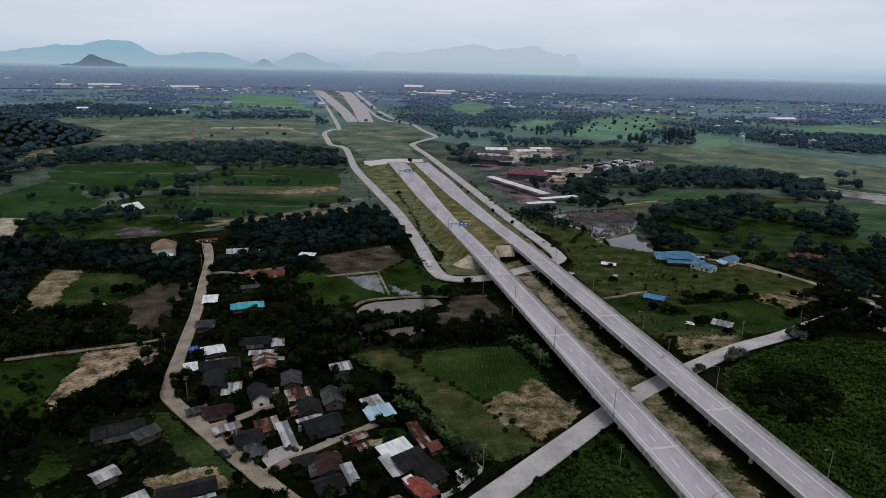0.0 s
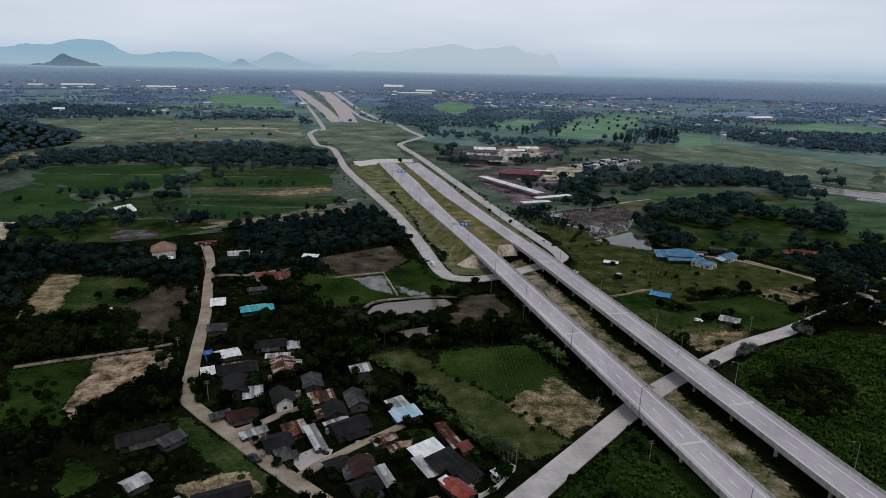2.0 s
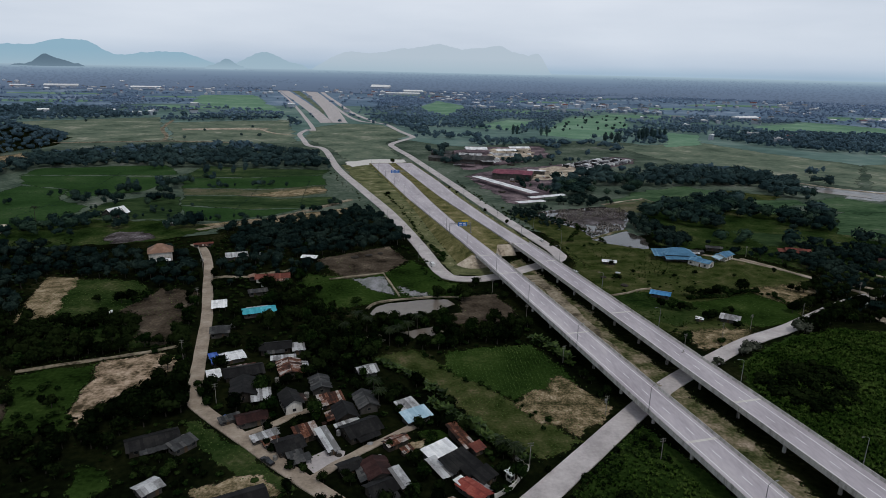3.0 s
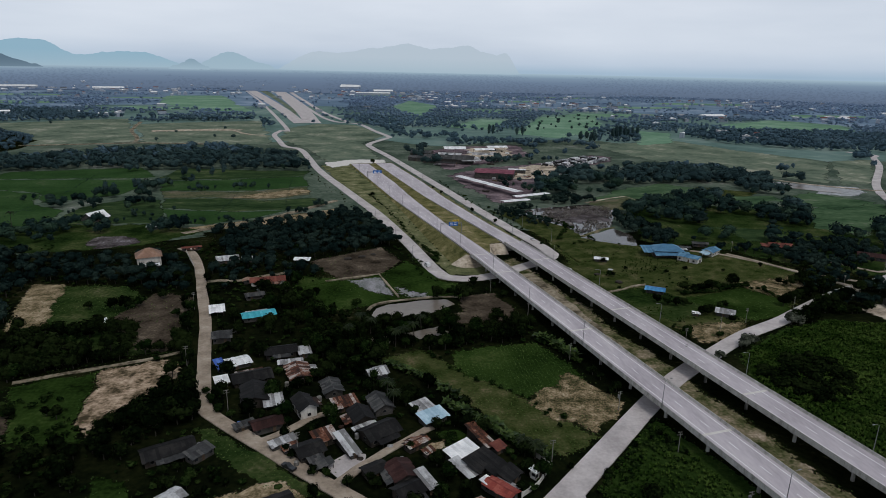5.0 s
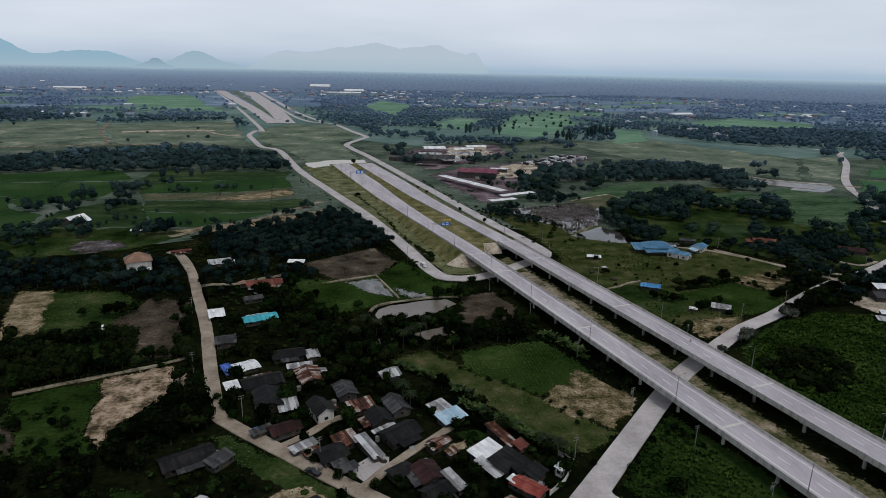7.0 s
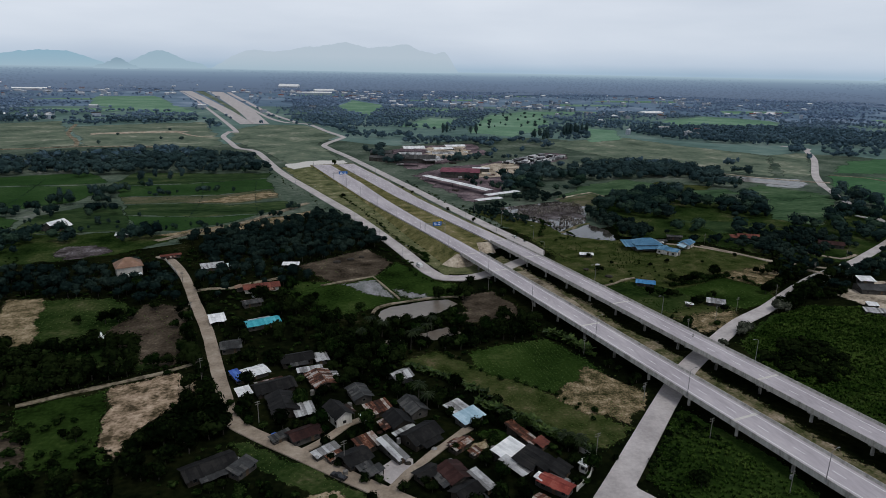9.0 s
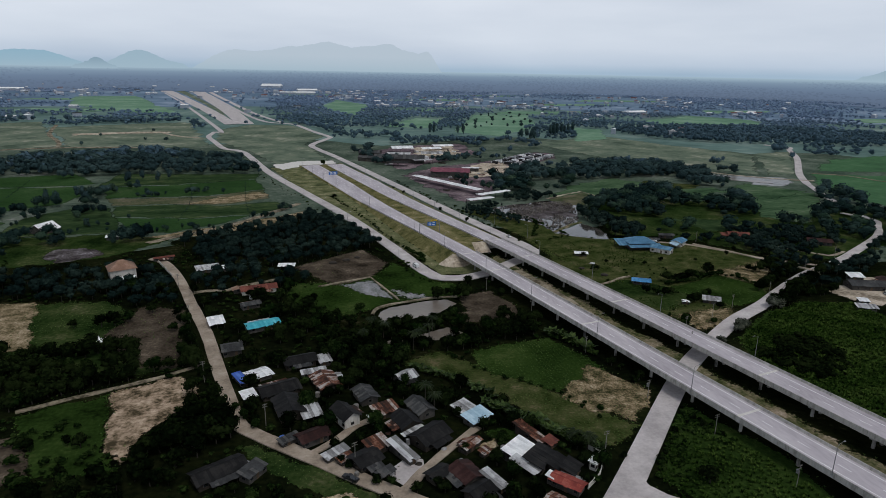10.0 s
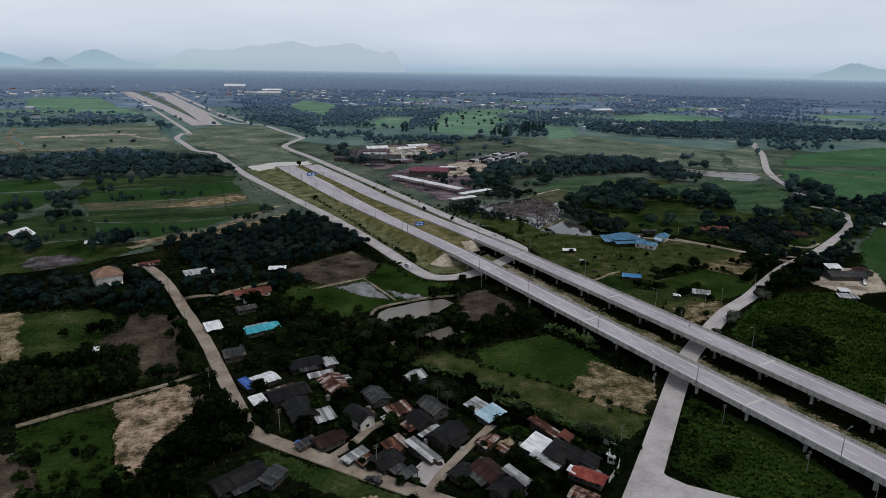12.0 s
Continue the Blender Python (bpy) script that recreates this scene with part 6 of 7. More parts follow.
for x, y, h, k in ((-136, 190.6, 6.5, 1), (-140, 193, 5, 4), (-149.7, 191.7, 6, 2), (-153, 194, 5, 0), (-107.8, 216.4, 9, 3), (-118.9, 238.8, 7, 5), (-109.8, 237.1, 8, 1)):
    tree(x, y, h, k)
tree(37.5, 134, 7.5, 2, slim=1.2, label="round dark tree standing alone in a triangle of grass")
rest = []
for i, (x, y, h0, h1) in enumerate(near_places):
    h = h0 + (h1 - h0) * rng.random() ** 1.3
    light = 1 if rng.random() < 0.16 else 0
    if trees_made < 195:
        tree(x, y, h, rng.randrange(6), light)
        trees_made += 1
    else:
        r = h / 2.15
        rest.append((x, y, 0.98 * r, r * rng.uniform(0.9, 1.15), r * rng.uniform(0.85, 1.05), rng.uniform(0, 6.28), rng.randrange(60), light, math.hypot(x, y)))
rest = np.array(rest)
close = rest[:, 8] < 330
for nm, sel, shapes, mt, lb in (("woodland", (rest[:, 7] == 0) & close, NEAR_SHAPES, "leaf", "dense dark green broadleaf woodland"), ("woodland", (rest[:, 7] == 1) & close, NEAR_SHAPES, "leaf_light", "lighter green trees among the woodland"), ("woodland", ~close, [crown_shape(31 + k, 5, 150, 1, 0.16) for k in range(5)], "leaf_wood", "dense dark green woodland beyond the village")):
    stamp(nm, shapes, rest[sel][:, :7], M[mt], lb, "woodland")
trunk_shape = []
tb = bmesh.new()
rod_into(tb, (0, 0, -1.25), (0, 0, -0.3), 0.06, 0.035, 5)
bmesh.ops.triangulate(tb, faces=tb.faces[:])
trunk_shape.append((np.array([q.co[:] for q in tb.verts]), np.array([[q.index for q in t.verts] for t in tb.faces])))
tb.free()
stamp("woodland_trunks", trunk_shape, rest[:, :7], M["bark"], "grey-brown trunks of the woodland", "trunks")


def crowns(xy, h0, h1, seed, squash=0.5):
    g = np.random.default_rng(seed)
    n = len(xy)
    h = g.uniform(h0, h1, n)
    r = h * squash * g.uniform(0.85, 1.3, n)
    return np.stack([xy[:, 0], xy[:, 1], h * 0.5, r, h * 0.52, g.uniform(0, 6.28, n), g.integers(0, 60, n).astype(float)], 1)


# undergrowth near by
under = []
for poly, sp, gap, h0, h1 in (
        ([(-290, 400), (-100, 400), (-60, 340), (-40, 260), (38, 262), (40, 236), (-30, 222), (18, 150), (-10, 122), (-150, 122), (-210, 200)], 4.8, 0.34, 0.8, 2.6),
        ([(60, 180), (68, 150), (56, 146), (46, 158), (30, 132), (22, 142)], 2.4, 0.25, 0.8, 2.0),
        ([(90, 240), (90, 390), (240, 380), (330, 330), (200, 240), (110, 222)], 6.5, 0.55, 0.6, 1.8),
        ([(-60, 240), (-20, 340), (14, 312), (34, 300), (40, 240)], 4.5, 0.5, 0.7, 2.0)):
    under.append(crowns(scatter(poly, sp, gap), h0, h1, 3, 0.8))
under.append(crowns(scatter([(-160, 205), (-140, 205), (-124, 180), (-150, 175)], 3.2, 0.45, True), 1.0, 3.4, 5, 0.7))
under.append(crowns(scatter([(-190, 322), (-160, 318), (-140, 300), (-128, 270), (-178, 275)], 5.5, 0.55, True), 0.8, 3.0, 6, 0.7))
stamp("undergrowth", SCRUB_SHAPES, np.vstack(under), M["leaf_light"], "low green scrub and bushes", "scrub")

# hedges and tufts along field edges
hedge = []
for line, sp, h0, h1 in (
        ([(-10, 187), (-1, 177), (6, 167), (13, 155)], 1.5, 1.6, 3.0), ([(-13, 228), (-5, 215), (3, 205), (18, 190), (25, 173)], 3.6, 0.8, 2.2),
        ([(34, 236), (40, 230), (44, 216)], 1.6, 1.6, 3.0), ([(124, 287), (144, 290), (163, 298)], 1.7, 1.4, 3.4),
        ([(164, 298), (171, 287), (176, 272)], 1.8, 1.2, 2.8), ([(120, 278), (128, 264), (138, 250)], 3.0, 0.8, 2.0), ([(92, 395), (110, 440), (92, 470)], 2.5, 1.2, 3.0), ([(100, 385), (116, 395), (110, 430)], 3.0, 1.0, 2.6), ([(-6, 355), (-8, 330), (4, 312)], 3.2, 0.8, 2.0), ([(-20, 384), (-6, 345)], 4, 0.8, 2.4),
        ([(3, 352), (5, 362), (0, 378)], 1.6, 1.5, 3.6), ([(0, 378), (-5, 402), (-12, 445), (-20, 494), (-34, 560)], 3.4, 0.7, 2.4), ([(11, 352), (6, 395), (-4, 440), (-20, 520)], 5.0, 0.4, 1.3), ([(24, 350), (18, 380), (8, 425), (-6, 490)], 6.0, 0.4, 1.2), ([(40, 346), (48, 352), (55, 362)], 2.2, 0.6, 1.6), ([(84, 378), (70, 442), (58, 505), (36, 628)], 6, 1.0, 2.6), ([(-40, 486), (-70, 588), (-98, 690)], 9, 0.8, 2.0)):
    c = curve_points(line, sp)
    hedge.append(crowns(c + np.random.default_rng(int(abs(line[0][0]) * 10)).normal(size=c.shape) * sp * 0.3, h0, h1, 7, 0.75))
stamp("hedge", BUSH_SHAPES, np.vstack(hedge), M["leaf_light"], "green bushes along the field edges", "hedge")

M["banana"] = tex_material("banana_leaves", [(0.05, (0.008, 0.018, 0.004)), (0.5, (0.026, 0.050, 0.011)), (0.95, (0.070, 0.105, 0.028))], 0.1, 0.8, rough=0.5, island=0.6, spec=0.1)
bunds = []
for line in ([(-388, 600), (-300, 596), (-214, 604)], [(-378, 640), (-300, 648), (-230, 646)], [(-360, 545), (-300, 552), (-216, 548)], [(-335, 470), (-290, 500), (-240, 505)], [(-300, 450), (-296, 560), (-310, 680)], [(-200, 560), (-130, 572), (-66, 570)], [(-190, 520), (-130, 528), (-84, 520)], [(-180, 610), (-120, 618), (-80, 606)], [(-150, 480), (-150, 560), (-160, 640)], [(-100, 490), (-106, 560), (-110, 640)], [(-165, 452), (-120, 470), (-90, 500), (-62, 540)], [(560, 470), (600, 540), (655, 560)]):
    c = curve_points(line, 1.7)
    bunds.append(crowns(c + np.random.default_rng(int(abs(line[0][1]))).normal(size=c.shape) * 0.35, 0.3, 1.0, 17, 1.1))
stamp("field_bunds", SEED_SHAPES, np.vstack(bunds), M["leaf_mid"], "dark weedy banks between the fields", "bank")

# dark thicket inside the cane field and the cane itself
th = crowns(scatter([(109, 200), (122, 212), (136, 216), (149, 203), (141, 184), (117, 177), (110, 190)], 3.0, 0.3, True), 2.2, 4.6, 9, 0.7)
stamp("thicket", BUSH_SHAPES, th, M["leaf"], "dark thicket inside the cane field", "thicket")


def tuft_shape(seed, n=6, width=0.2):
    g = np.random.default_rng(seed)
    vs, fs = [], []
    for i in range(n):
        a = g.uniform(0, 6.28)
        d = np.array([math.cos(a), math.sin(a), 0])
        s = np.array([-d[1], d[0], 0]) * width
        lean = g.uniform(0.3, 1.0)
        b = 5 * i
        mid, tip = d * lean * 0.4 + (0, 0, 0.7), d * lean + (0, 0, g.uniform(0.55, 1.0))
        vs += [-s * 0.6, s * 0.6, mid + s, mid - s, tip]
        fs += [(b, b + 1, b + 2), (b, b + 2, b + 3), (b + 3, b + 2, b + 4)]
    return np.array(vs), np.array(fs)


M["tuft"] = tex_material("grass_blades", [(0.05, (0.0252, 0.0525, 0.0144)), (0.5, (0.0684, 0.1155, 0.0342)), (0.95, (0.1584, 0.1925, 0.072))], 0.05, 0.6, rough=0.7, island=0.5, spec=0.0)
TUFTS = [tuft_shape(k) for k in range(5)]


def tufts(xy, h0, h1, seed):
    g = np.random.default_rng(seed)
    n = len(xy)
    h = g.uniform(h0, h1, n)
    return np.stack([xy[:, 0], xy[:, 1], np.zeros(n), h * g.uniform(0.7, 1.1, n), h, g.uniform(0, 6.28, n), g.integers(0, 60, n).astype(float)], 1)


stamp("cane", TUFTS, tufts(scatter([(112, 214), (152, 240), (178, 247), (203, 240), (198, 210), (150, 155), (132, 125), (112, 150), (105, 185)], 1.35, 0.05, True), 1.1, 2.1, 4), M["cane"], "tall green cane leaves", "crop")
BANANA = [tuft_shape(30 + k, 9, 0.26) for k in range(4)]
plants = []
for line, h0, h1 in (([(-12, 188), (-4, 179), (3, 170), (9, 162), (14, 155)], 2.4, 3.8), ([(34, 238), (40, 231), (45, 218)], 2.6, 4.2), ([(-30, 221), (-22, 212), (-14, 203), (-7, 193)], 1.6, 3.0)):
    c = curve_points(line, 1.5)
    plants.append(tufts(np.vstack([c, c]) + np.random.default_rng(int(line[0][1])).normal(size=(2 * len(c), 2)) * 0.9, h0, h1, 18))
stamp("banana_plants", BANANA, np.vstack(plants), M["banana"], "broad-leaved green banana plants along the meadow", "banana plants")
stamp("weeds", TUFTS, np.vstack([tufts(scatter([(57, 178), (68, 137), (60, 105), (28, 118), (24, 142)], 1.6, 0.1), 0.6, 1.6, 6), tufts(scatter([(-70, 312), (-47, 322), (-46, 300), (-57, 279)], 2.5, 0.45, True), 0.3, 0.8, 6), tufts(scatter([(84, 293), (106, 300), (132, 272), (105, 252)], 2.2, 0.45, True), 0.4, 1.2, 8), tufts(scatter([(88, 385), (140, 372), (150, 340), (107, 318)], 2.6, 0.5, True), 0.4, 1.2, 9)]), M["cane"], "green weeds and tall grass", "weeds")
edge = []
for o in FRINGE:
    q = np.vstack([o[:, :2] + (o[(np.arange(len(o)) + 1) % len(o), :2] - o[:, :2]) * f for f in (0.0,)])
    edge.append(q + np.random.default_rng(len(o)).normal(size=q.shape) * 0.9)
edge = np.vstack(edge)
for c in ROADS:
    edge = edge[~inside(c, edge)]
stamp("verge_grass", TUFTS, tufts(edge, 0.2, 0.6, 12), M["tuft"], "long grass along the edges of the plots", "grass")
short = []
for poly, sp in (([(-33, 224), (-15, 231), (17, 190), (38, 165), (19, 154), (-6, 193)], 1.5), ([(18, 189), (42, 199), (48, 184), (33, 165)], 1.8), ([(130, 279), (159, 292), (174, 268), (134, 248)], 1.8), ([(132, 331), (189, 357), (214, 322), (172, 282)], 2.2), ([(-190, 322), (-160, 318), (-128, 270), (-178, 275)], 2.0), ([(-86, 182), (-50, 146), (-58, 142), (-90, 180)], 1.4)):
    short.append(tufts(scatter(poly, sp, 0.3, True), 0.15, 0.5, 14))
stamp("grass_clumps", TUFTS, np.vstack(short), M["tuft"], "short grass clumps on the meadow and plots", "grass")
M["reed"] = tex_material("dead_reeds", [(0.1, (0.062, 0.0528, 0.045)), (0.5, (0.1612, 0.144, 0.129)), (0.9, (0.3224, 0.3, 0.282))], 0.1, 0.6, island=0.8, spec=0.0)
stamp("dead_reeds", TUFTS, tufts(scatter([(92, 483), (118, 497), (165, 503), (166, 486), (144, 432), (128, 420), (113, 412), (108, 440)], 1.5, 0.42, True), 0.5, 1.7, 15), M["reed"], "grey dead reeds standing in the flooded ground", "reeds")
rows_xy = np.array([(x, y) for i, x in enumerate(np.arange(-6, 44, 1.5)) for y in np.arange(190, 237, 1.1)]) + np.random.default_rng(3).normal(size=(34 * 43, 2)) * 0.2
rows_xy = rows_xy[inside(np.array([(-5, 214), (-2, 228), (33, 236), (40, 215), (41, 201), (17, 192)]), rows_xy)]
stamp("crop_rows", TUFTS, tufts(rows_xy, 0.25, 0.55, 11), M["tuft"], "rows of low green crop plants", "crop")

# the wooded country beyond the village, to about a kilometre
mid = []
for poly, sp, gap, h0, h1 in (
        ([(-430, 775), (-231, 892), (-120, 790), (-92, 690), (-276, 697), (-392, 669)], 10, 0.12, 7, 12),
        ([(-423, 607), (-400, 660), (-340, 700), (-500, 800), (-560, 640)], 11, 0.2, 7, 12),
        ([(-470, 400), (-290, 400), (-200, 405), (-150, 440), (-215, 455), (-300, 430), (-380, 520)], 9, 0.42, 5, 9),
        ([(-250, 720), (-150, 700), (-105, 690), (-150, 655), (-245, 640)], 10, 0.5, 6, 11),
        ([(155, 465), (244, 541), (418, 600), (470, 540), (430, 440), (340, 400), (243, 382), (161, 390)], 8.2, 0.40, 6, 12),
        ([(135, 628), (218, 692), (358, 725), (440, 620), (309, 567), (151, 548), (120, 554)], 9, 0.36, 6, 12),
        ([(300, 392), (420, 470), (560, 450), (640, 400), (500, 300), (330, 330)], 9, 0.4, 6, 10),
        ([(10, 906), (122, 1016), (316, 958), (290, 845), (164, 771), (60, 690), (40, 700)], 13, 0.5, 7, 12),
        ([(36, 628), (60, 662), (96, 640), (150, 640), (120, 560), (100, 530)], 12, 0.6, 5, 9),
        ([(330, 720), (390, 640), (400, 600), (360, 590), (300, 640), (290, 700)], 10, 0.3, 6, 11),
        ([(500, 600), (560, 660), (640, 745), (700, 830), (680, 840), (590, 730), (520, 650)], 9, 0.15, 7, 12),
        ([(640, 900), (800, 860), (1000, 800), (1150, 900), (900, 1180), (560, 1160), (540, 1000)], 12, 0.26, 7, 12),
        ([(650, 715), (900, 757), (950, 700), (1000, 800), (780, 860), (700, 800)], 13, 0.55, 6, 11),
        ([(-560, 640), (-480, 560), (-380, 545), (-395, 640), (-450, 680)], 11, 0.4, 6, 11),
        ([(-200, 1225), (-560, 1400), (-900, 1650), (-1000, 1350), (-735, 1230), (-520, 1385), (-260, 1365)], 15, 0.2, 8, 13),
        ([(-30, 1010), (120, 1020), (230, 1120), (180, 1200), (60, 1290), (-40, 1320), (20, 1060)], 14, 0.5, 7, 12),
        ([(297, 1040), (445, 1225), (700, 1230), (540, 1160), (398, 958)], 14, 0.4, 7, 12)):
    mid.append(crowns(scatter(poly, sp, gap), h0 * 0.9, h1 * 1.3, int(abs(poly[0][0])), 0.58))
g_clump = np.random.default_rng(404)
for x, y, n, s, h0, h1 in ((-277, 513, 7, 6, 7, 11), (-266, 528, 4, 5, 7, 10), (-252, 515, 6, 5, 7, 11), (-220, 517, 7, 6, 7, 11), (-226, 548, 4, 4, 8, 12), (-229, 582, 8, 6, 9, 14), (-224, 600, 5, 6, 8, 12), (-169, 431, 8, 6, 8, 13), (-178, 442, 4, 4, 6, 10), (-159, 453, 4, 4, 4, 7), (-189, 578, 5, 5, 5, 8), (-214, 622, 4, 6, 6, 9), (-175, 586, 4, 5, 4, 7), (-150, 588, 5, 4, 6, 9), (-139, 591, 3, 5, 4, 7), (-88, 486, 6, 4, 4, 7), (-72, 507, 5, 3, 5, 8), (-324, 500, 3, 3, 5, 7), (-311, 537, 3, 3, 5, 7), (-279, 690, 4, 4, 9, 14), (-138, 455, 5, 5, 4, 7), (-121, 447, 4, 4, 4, 7), (-255, 556, 5, 5, 9, 13), (-240, 480, 5, 9, 3, 6), (-215, 470, 6, 8, 3, 6), (-200, 480, 4, 6, 4, 8), (43, 753, 6, 7, 8, 12), (56, 778, 5, 6, 8, 12), (120, 763, 9, 9, 7, 11), (137, 768, 7, 8, 7, 11), (169, 794, 9, 9, 7, 11), (195, 773, 6, 8, 6, 10), (111, 624, 6, 6, 5, 8), (106, 596, 8, 9, 5, 8), (120, 570, 9, 9, 5, 9), (457, 687, 5, 4, 9, 13), (489, 716, 3, 4, 6, 9)):
    mid.append(crowns(np.array([(x, y)]) + g_clump.normal(size=(n, 2)) * s, h0, h1, n + int(h1), 0.45))
mid = np.vstack(mid)
# Deeper trees take paler, bluer foliage: haze painted in steps.
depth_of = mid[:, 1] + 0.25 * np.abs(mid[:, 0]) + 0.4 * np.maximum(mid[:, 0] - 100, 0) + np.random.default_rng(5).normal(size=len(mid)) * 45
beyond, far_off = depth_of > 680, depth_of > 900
# Olive and deep crowns differ at random; both carry a haze tint.
M["leaf_olive"] = tex_material("olive_green_foliage", [(0.05, (0.0108, 0.024, 0.0175)), (0.5, (0.0234, 0.047, 0.0325)), (0.95, (0.054, 0.086, 0.05625))], 0.03, 0.3, rough=0.8, island=0.4, spec=0.0)
M["leaf_deep"] = tex_material("deep_green_foliage", [(0.05, (0.003, 0.008, 0.009)), (0.5, (0.009, 0.020, 0.020)), (0.95, (0.026, 0.044, 0.038))], 0.03, 0.3, rough=0.8, island=0.4, spec=0.0)
hue = np.random.default_rng(77).random(len(mid)) * 0.75 + 0.25 * value_noise(mid[:, :2], 40, 3)
for lo, hi, mt, lb in ((0.0, 0.3, "leaf_deep", "dark green belts of trees between the fields"), (0.3, 0.72, "leaf_mid", "green belts of trees between the fields"), (0.72, 2.0, "leaf_olive", "lighter olive green trees among the belts")):
    stamp("woods", MID_SHAPES, mid[~beyond & (hue >= lo) & (hue < hi)], M[mt], lb, "woodland")
# Middle step of the haze tint, between leaf_mid and leaf_belt.
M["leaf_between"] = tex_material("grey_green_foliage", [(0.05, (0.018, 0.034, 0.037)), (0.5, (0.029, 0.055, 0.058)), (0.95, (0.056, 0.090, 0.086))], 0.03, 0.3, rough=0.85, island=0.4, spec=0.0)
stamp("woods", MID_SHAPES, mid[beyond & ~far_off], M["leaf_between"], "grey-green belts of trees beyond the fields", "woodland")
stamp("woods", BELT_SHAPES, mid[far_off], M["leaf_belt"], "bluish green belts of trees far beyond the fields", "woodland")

# scattered field trees
lone = np.vstack([scatter([(237, 1128), (413, 1577), (556, 1580), (445, 1225)], 45, 0.35, True), scatter([(-700, 1250), (-340, 1300), (-200, 960), (-480, 930)], 110, 0.5, True), [(-599, 1220), (-341, 968), (-270, 1024)]])
stamp("field_trees", MID_SHAPES, crowns(lone, 6, 11, 21, 0.5), M["leaf_between"], "single dark trees standing in the fields", "trees")
slim = np.array([(299, 952), (315, 969), (317, 955), (323, 960), (375, 1010), (383, 1018), (395, 1029), (405, 1031), (411, 1036), (427, 1051), (437, 1053), (220, 1047), (230, 1049), (176, 1065), (184, 1070), (-257, 556), (-249, 552), (-230, 560), (-236, 575), (-214, 640), (-206, 660), (-190, 650), (-182, 668)], float)
sl = crowns(slim, 24, 32, 22, 0.17)
sl[15:, 2:5] *= (0.55, 0.75, 0.55)
stamp("poplars", MID_SHAPES, sl, M["leaf_between"], "tall slim trees standing in rows", "trees")

# wooded low hill at the edge of the fields
def build_knoll():
    n, verts, faces = 24, [], []
    for j in range(n + 1):
        for i in range(n + 1):
            x, y = -1130 + 660 * i / n, 600 + 540 * j / n
            d = math.hypot((x + 790) / 300, (y - 870) / 250)
            verts.append((x, y, -1 + 44 * max(0.0, 1 - d * d)))
    for j in range(n):
        for i in range(n):
            a = j * (n + 1) + i
            faces.append((a, a + 1, a + n + 2, a + n + 1))
    tagged(new("knoll", link_mesh("knoll", verts, faces, M["ground"], True)), "low wooded hill beside the fields", "hill", kind="structure")
    xy = scatter([(-1100, 600), (-480, 600), (-480, 1150), (-1100, 1150)], 12, 0.0, True)
    p = crowns(xy, 7, 11, 33, 0.62)
    p = p[(p[:, 0] > -800) & (p[:, 1] < 1020)]
    d = np.hypot((p[:, 0] + 790) / 300, (p[:, 1] - 870) / 250)
    p = p[d < 1.02]
    d = d[d < 1.02]
    p[:, 2] += 44 * np.maximum(0, 1 - d * d) - 1
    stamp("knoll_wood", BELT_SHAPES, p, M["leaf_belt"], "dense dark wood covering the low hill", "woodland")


build_knoll()


# towns far off: middle, half widths, number of houses
TOWNS = ((420, 2050, 130, 220, 22), (-420, 2450, 220, 400, 26), (-950, 2700, 260, 300, 26), (160, 2450, 120, 300, 16), (900, 2000, 420, 330, 26), (330, 2600, 260, 300, 18), (640, 1090, 60, 60, 4), (-210, 1750, 90, 120, 3), (700, 1500, 120, 100, 5), (-620, 1500, 90, 60, 4), (1300, 2300, 300, 250, 18), (-1500, 2900, 300, 160, 24), (640, 1900, 120, 110, 16), (1250, 1500, 200, 120, 8), (20, 2950, 200, 130, 14))


# far woods: belts and clumps of trees with open fields between them
def off_plots(xy):
    """The places that lie on no road, field or house."""
    for c in CLEAR:
        lo, hi = c.min(0), c.max(0)
        m = (xy > lo).all(1) & (xy < hi).all(1)
        if m.any():
            bad = np.zeros(len(xy), bool)
            bad[m] = inside(c, xy[m])
            xy = xy[~bad]
    return xy


def far_wood(r0, r1, side, deep, gap, lone, h0, h1, mat, label, seed, broad=0.6):
    """Trees between two distances, side and deep metres apart; gap: share left open, lone: share of the open land with single trees."""
    g = np.random.default_rng(seed)
    rows = []
    for r in np.arange(r0, r1, deep):
        a = np.radians(np.arange(-47, 62, math.degrees(side / r)))
        a = a + g.uniform(-0.5, 0.5, len(a)) * side / r
        d = r + g.uniform(-0.5, 0.5, len(a)) * deep
        rows.append(np.stack([d * np.sin(a), d * np.cos(a)], 1))
    xy = np.vstack(rows)
    nz = 0.55 * value_noise(xy * (1.0, 0.6), 0.13 * r0, 7) + 0.30 * value_noise(xy * (1.0, 0.8), 0.045 * r0, 8) + 0.15 * value_noise(xy, 30, 9)
    for cx, cy, sx, sy, n in TOWNS:
        nz -= 0.13 * np.exp(-(((xy[:, 0] - cx) / (1.3 * sx)) ** 2 + ((xy[:, 1] - cy) / (1.3 * sy)) ** 2)) * (n > 5)
    xy = off_plots(xy[(nz > gap) | (g.random(len(xy)) < lone)])
    p = crowns(xy, h0, h1, seed, broad)
    d = np.hypot(xy[:, 0], xy[:, 1])
    p[:, 2] += 92 * np.maximum(0, (d - 3300) / 1550) ** 1.25 + (d > 3000)
    stamp("far_woods", FAR_SHAPES, p, M[mat], label, "woodland")


# Horizon trees glow too, a little darker than the land's haze tones.
M["leaf_pale"] = graded_glow("horizon_foliage", False, 3000, 4845, [tuple(c * k for c in col) for col, k in zip(LAND_HAZE, (0.87, 0.88, 0.90, 0.93, 0.96, 0.99))])
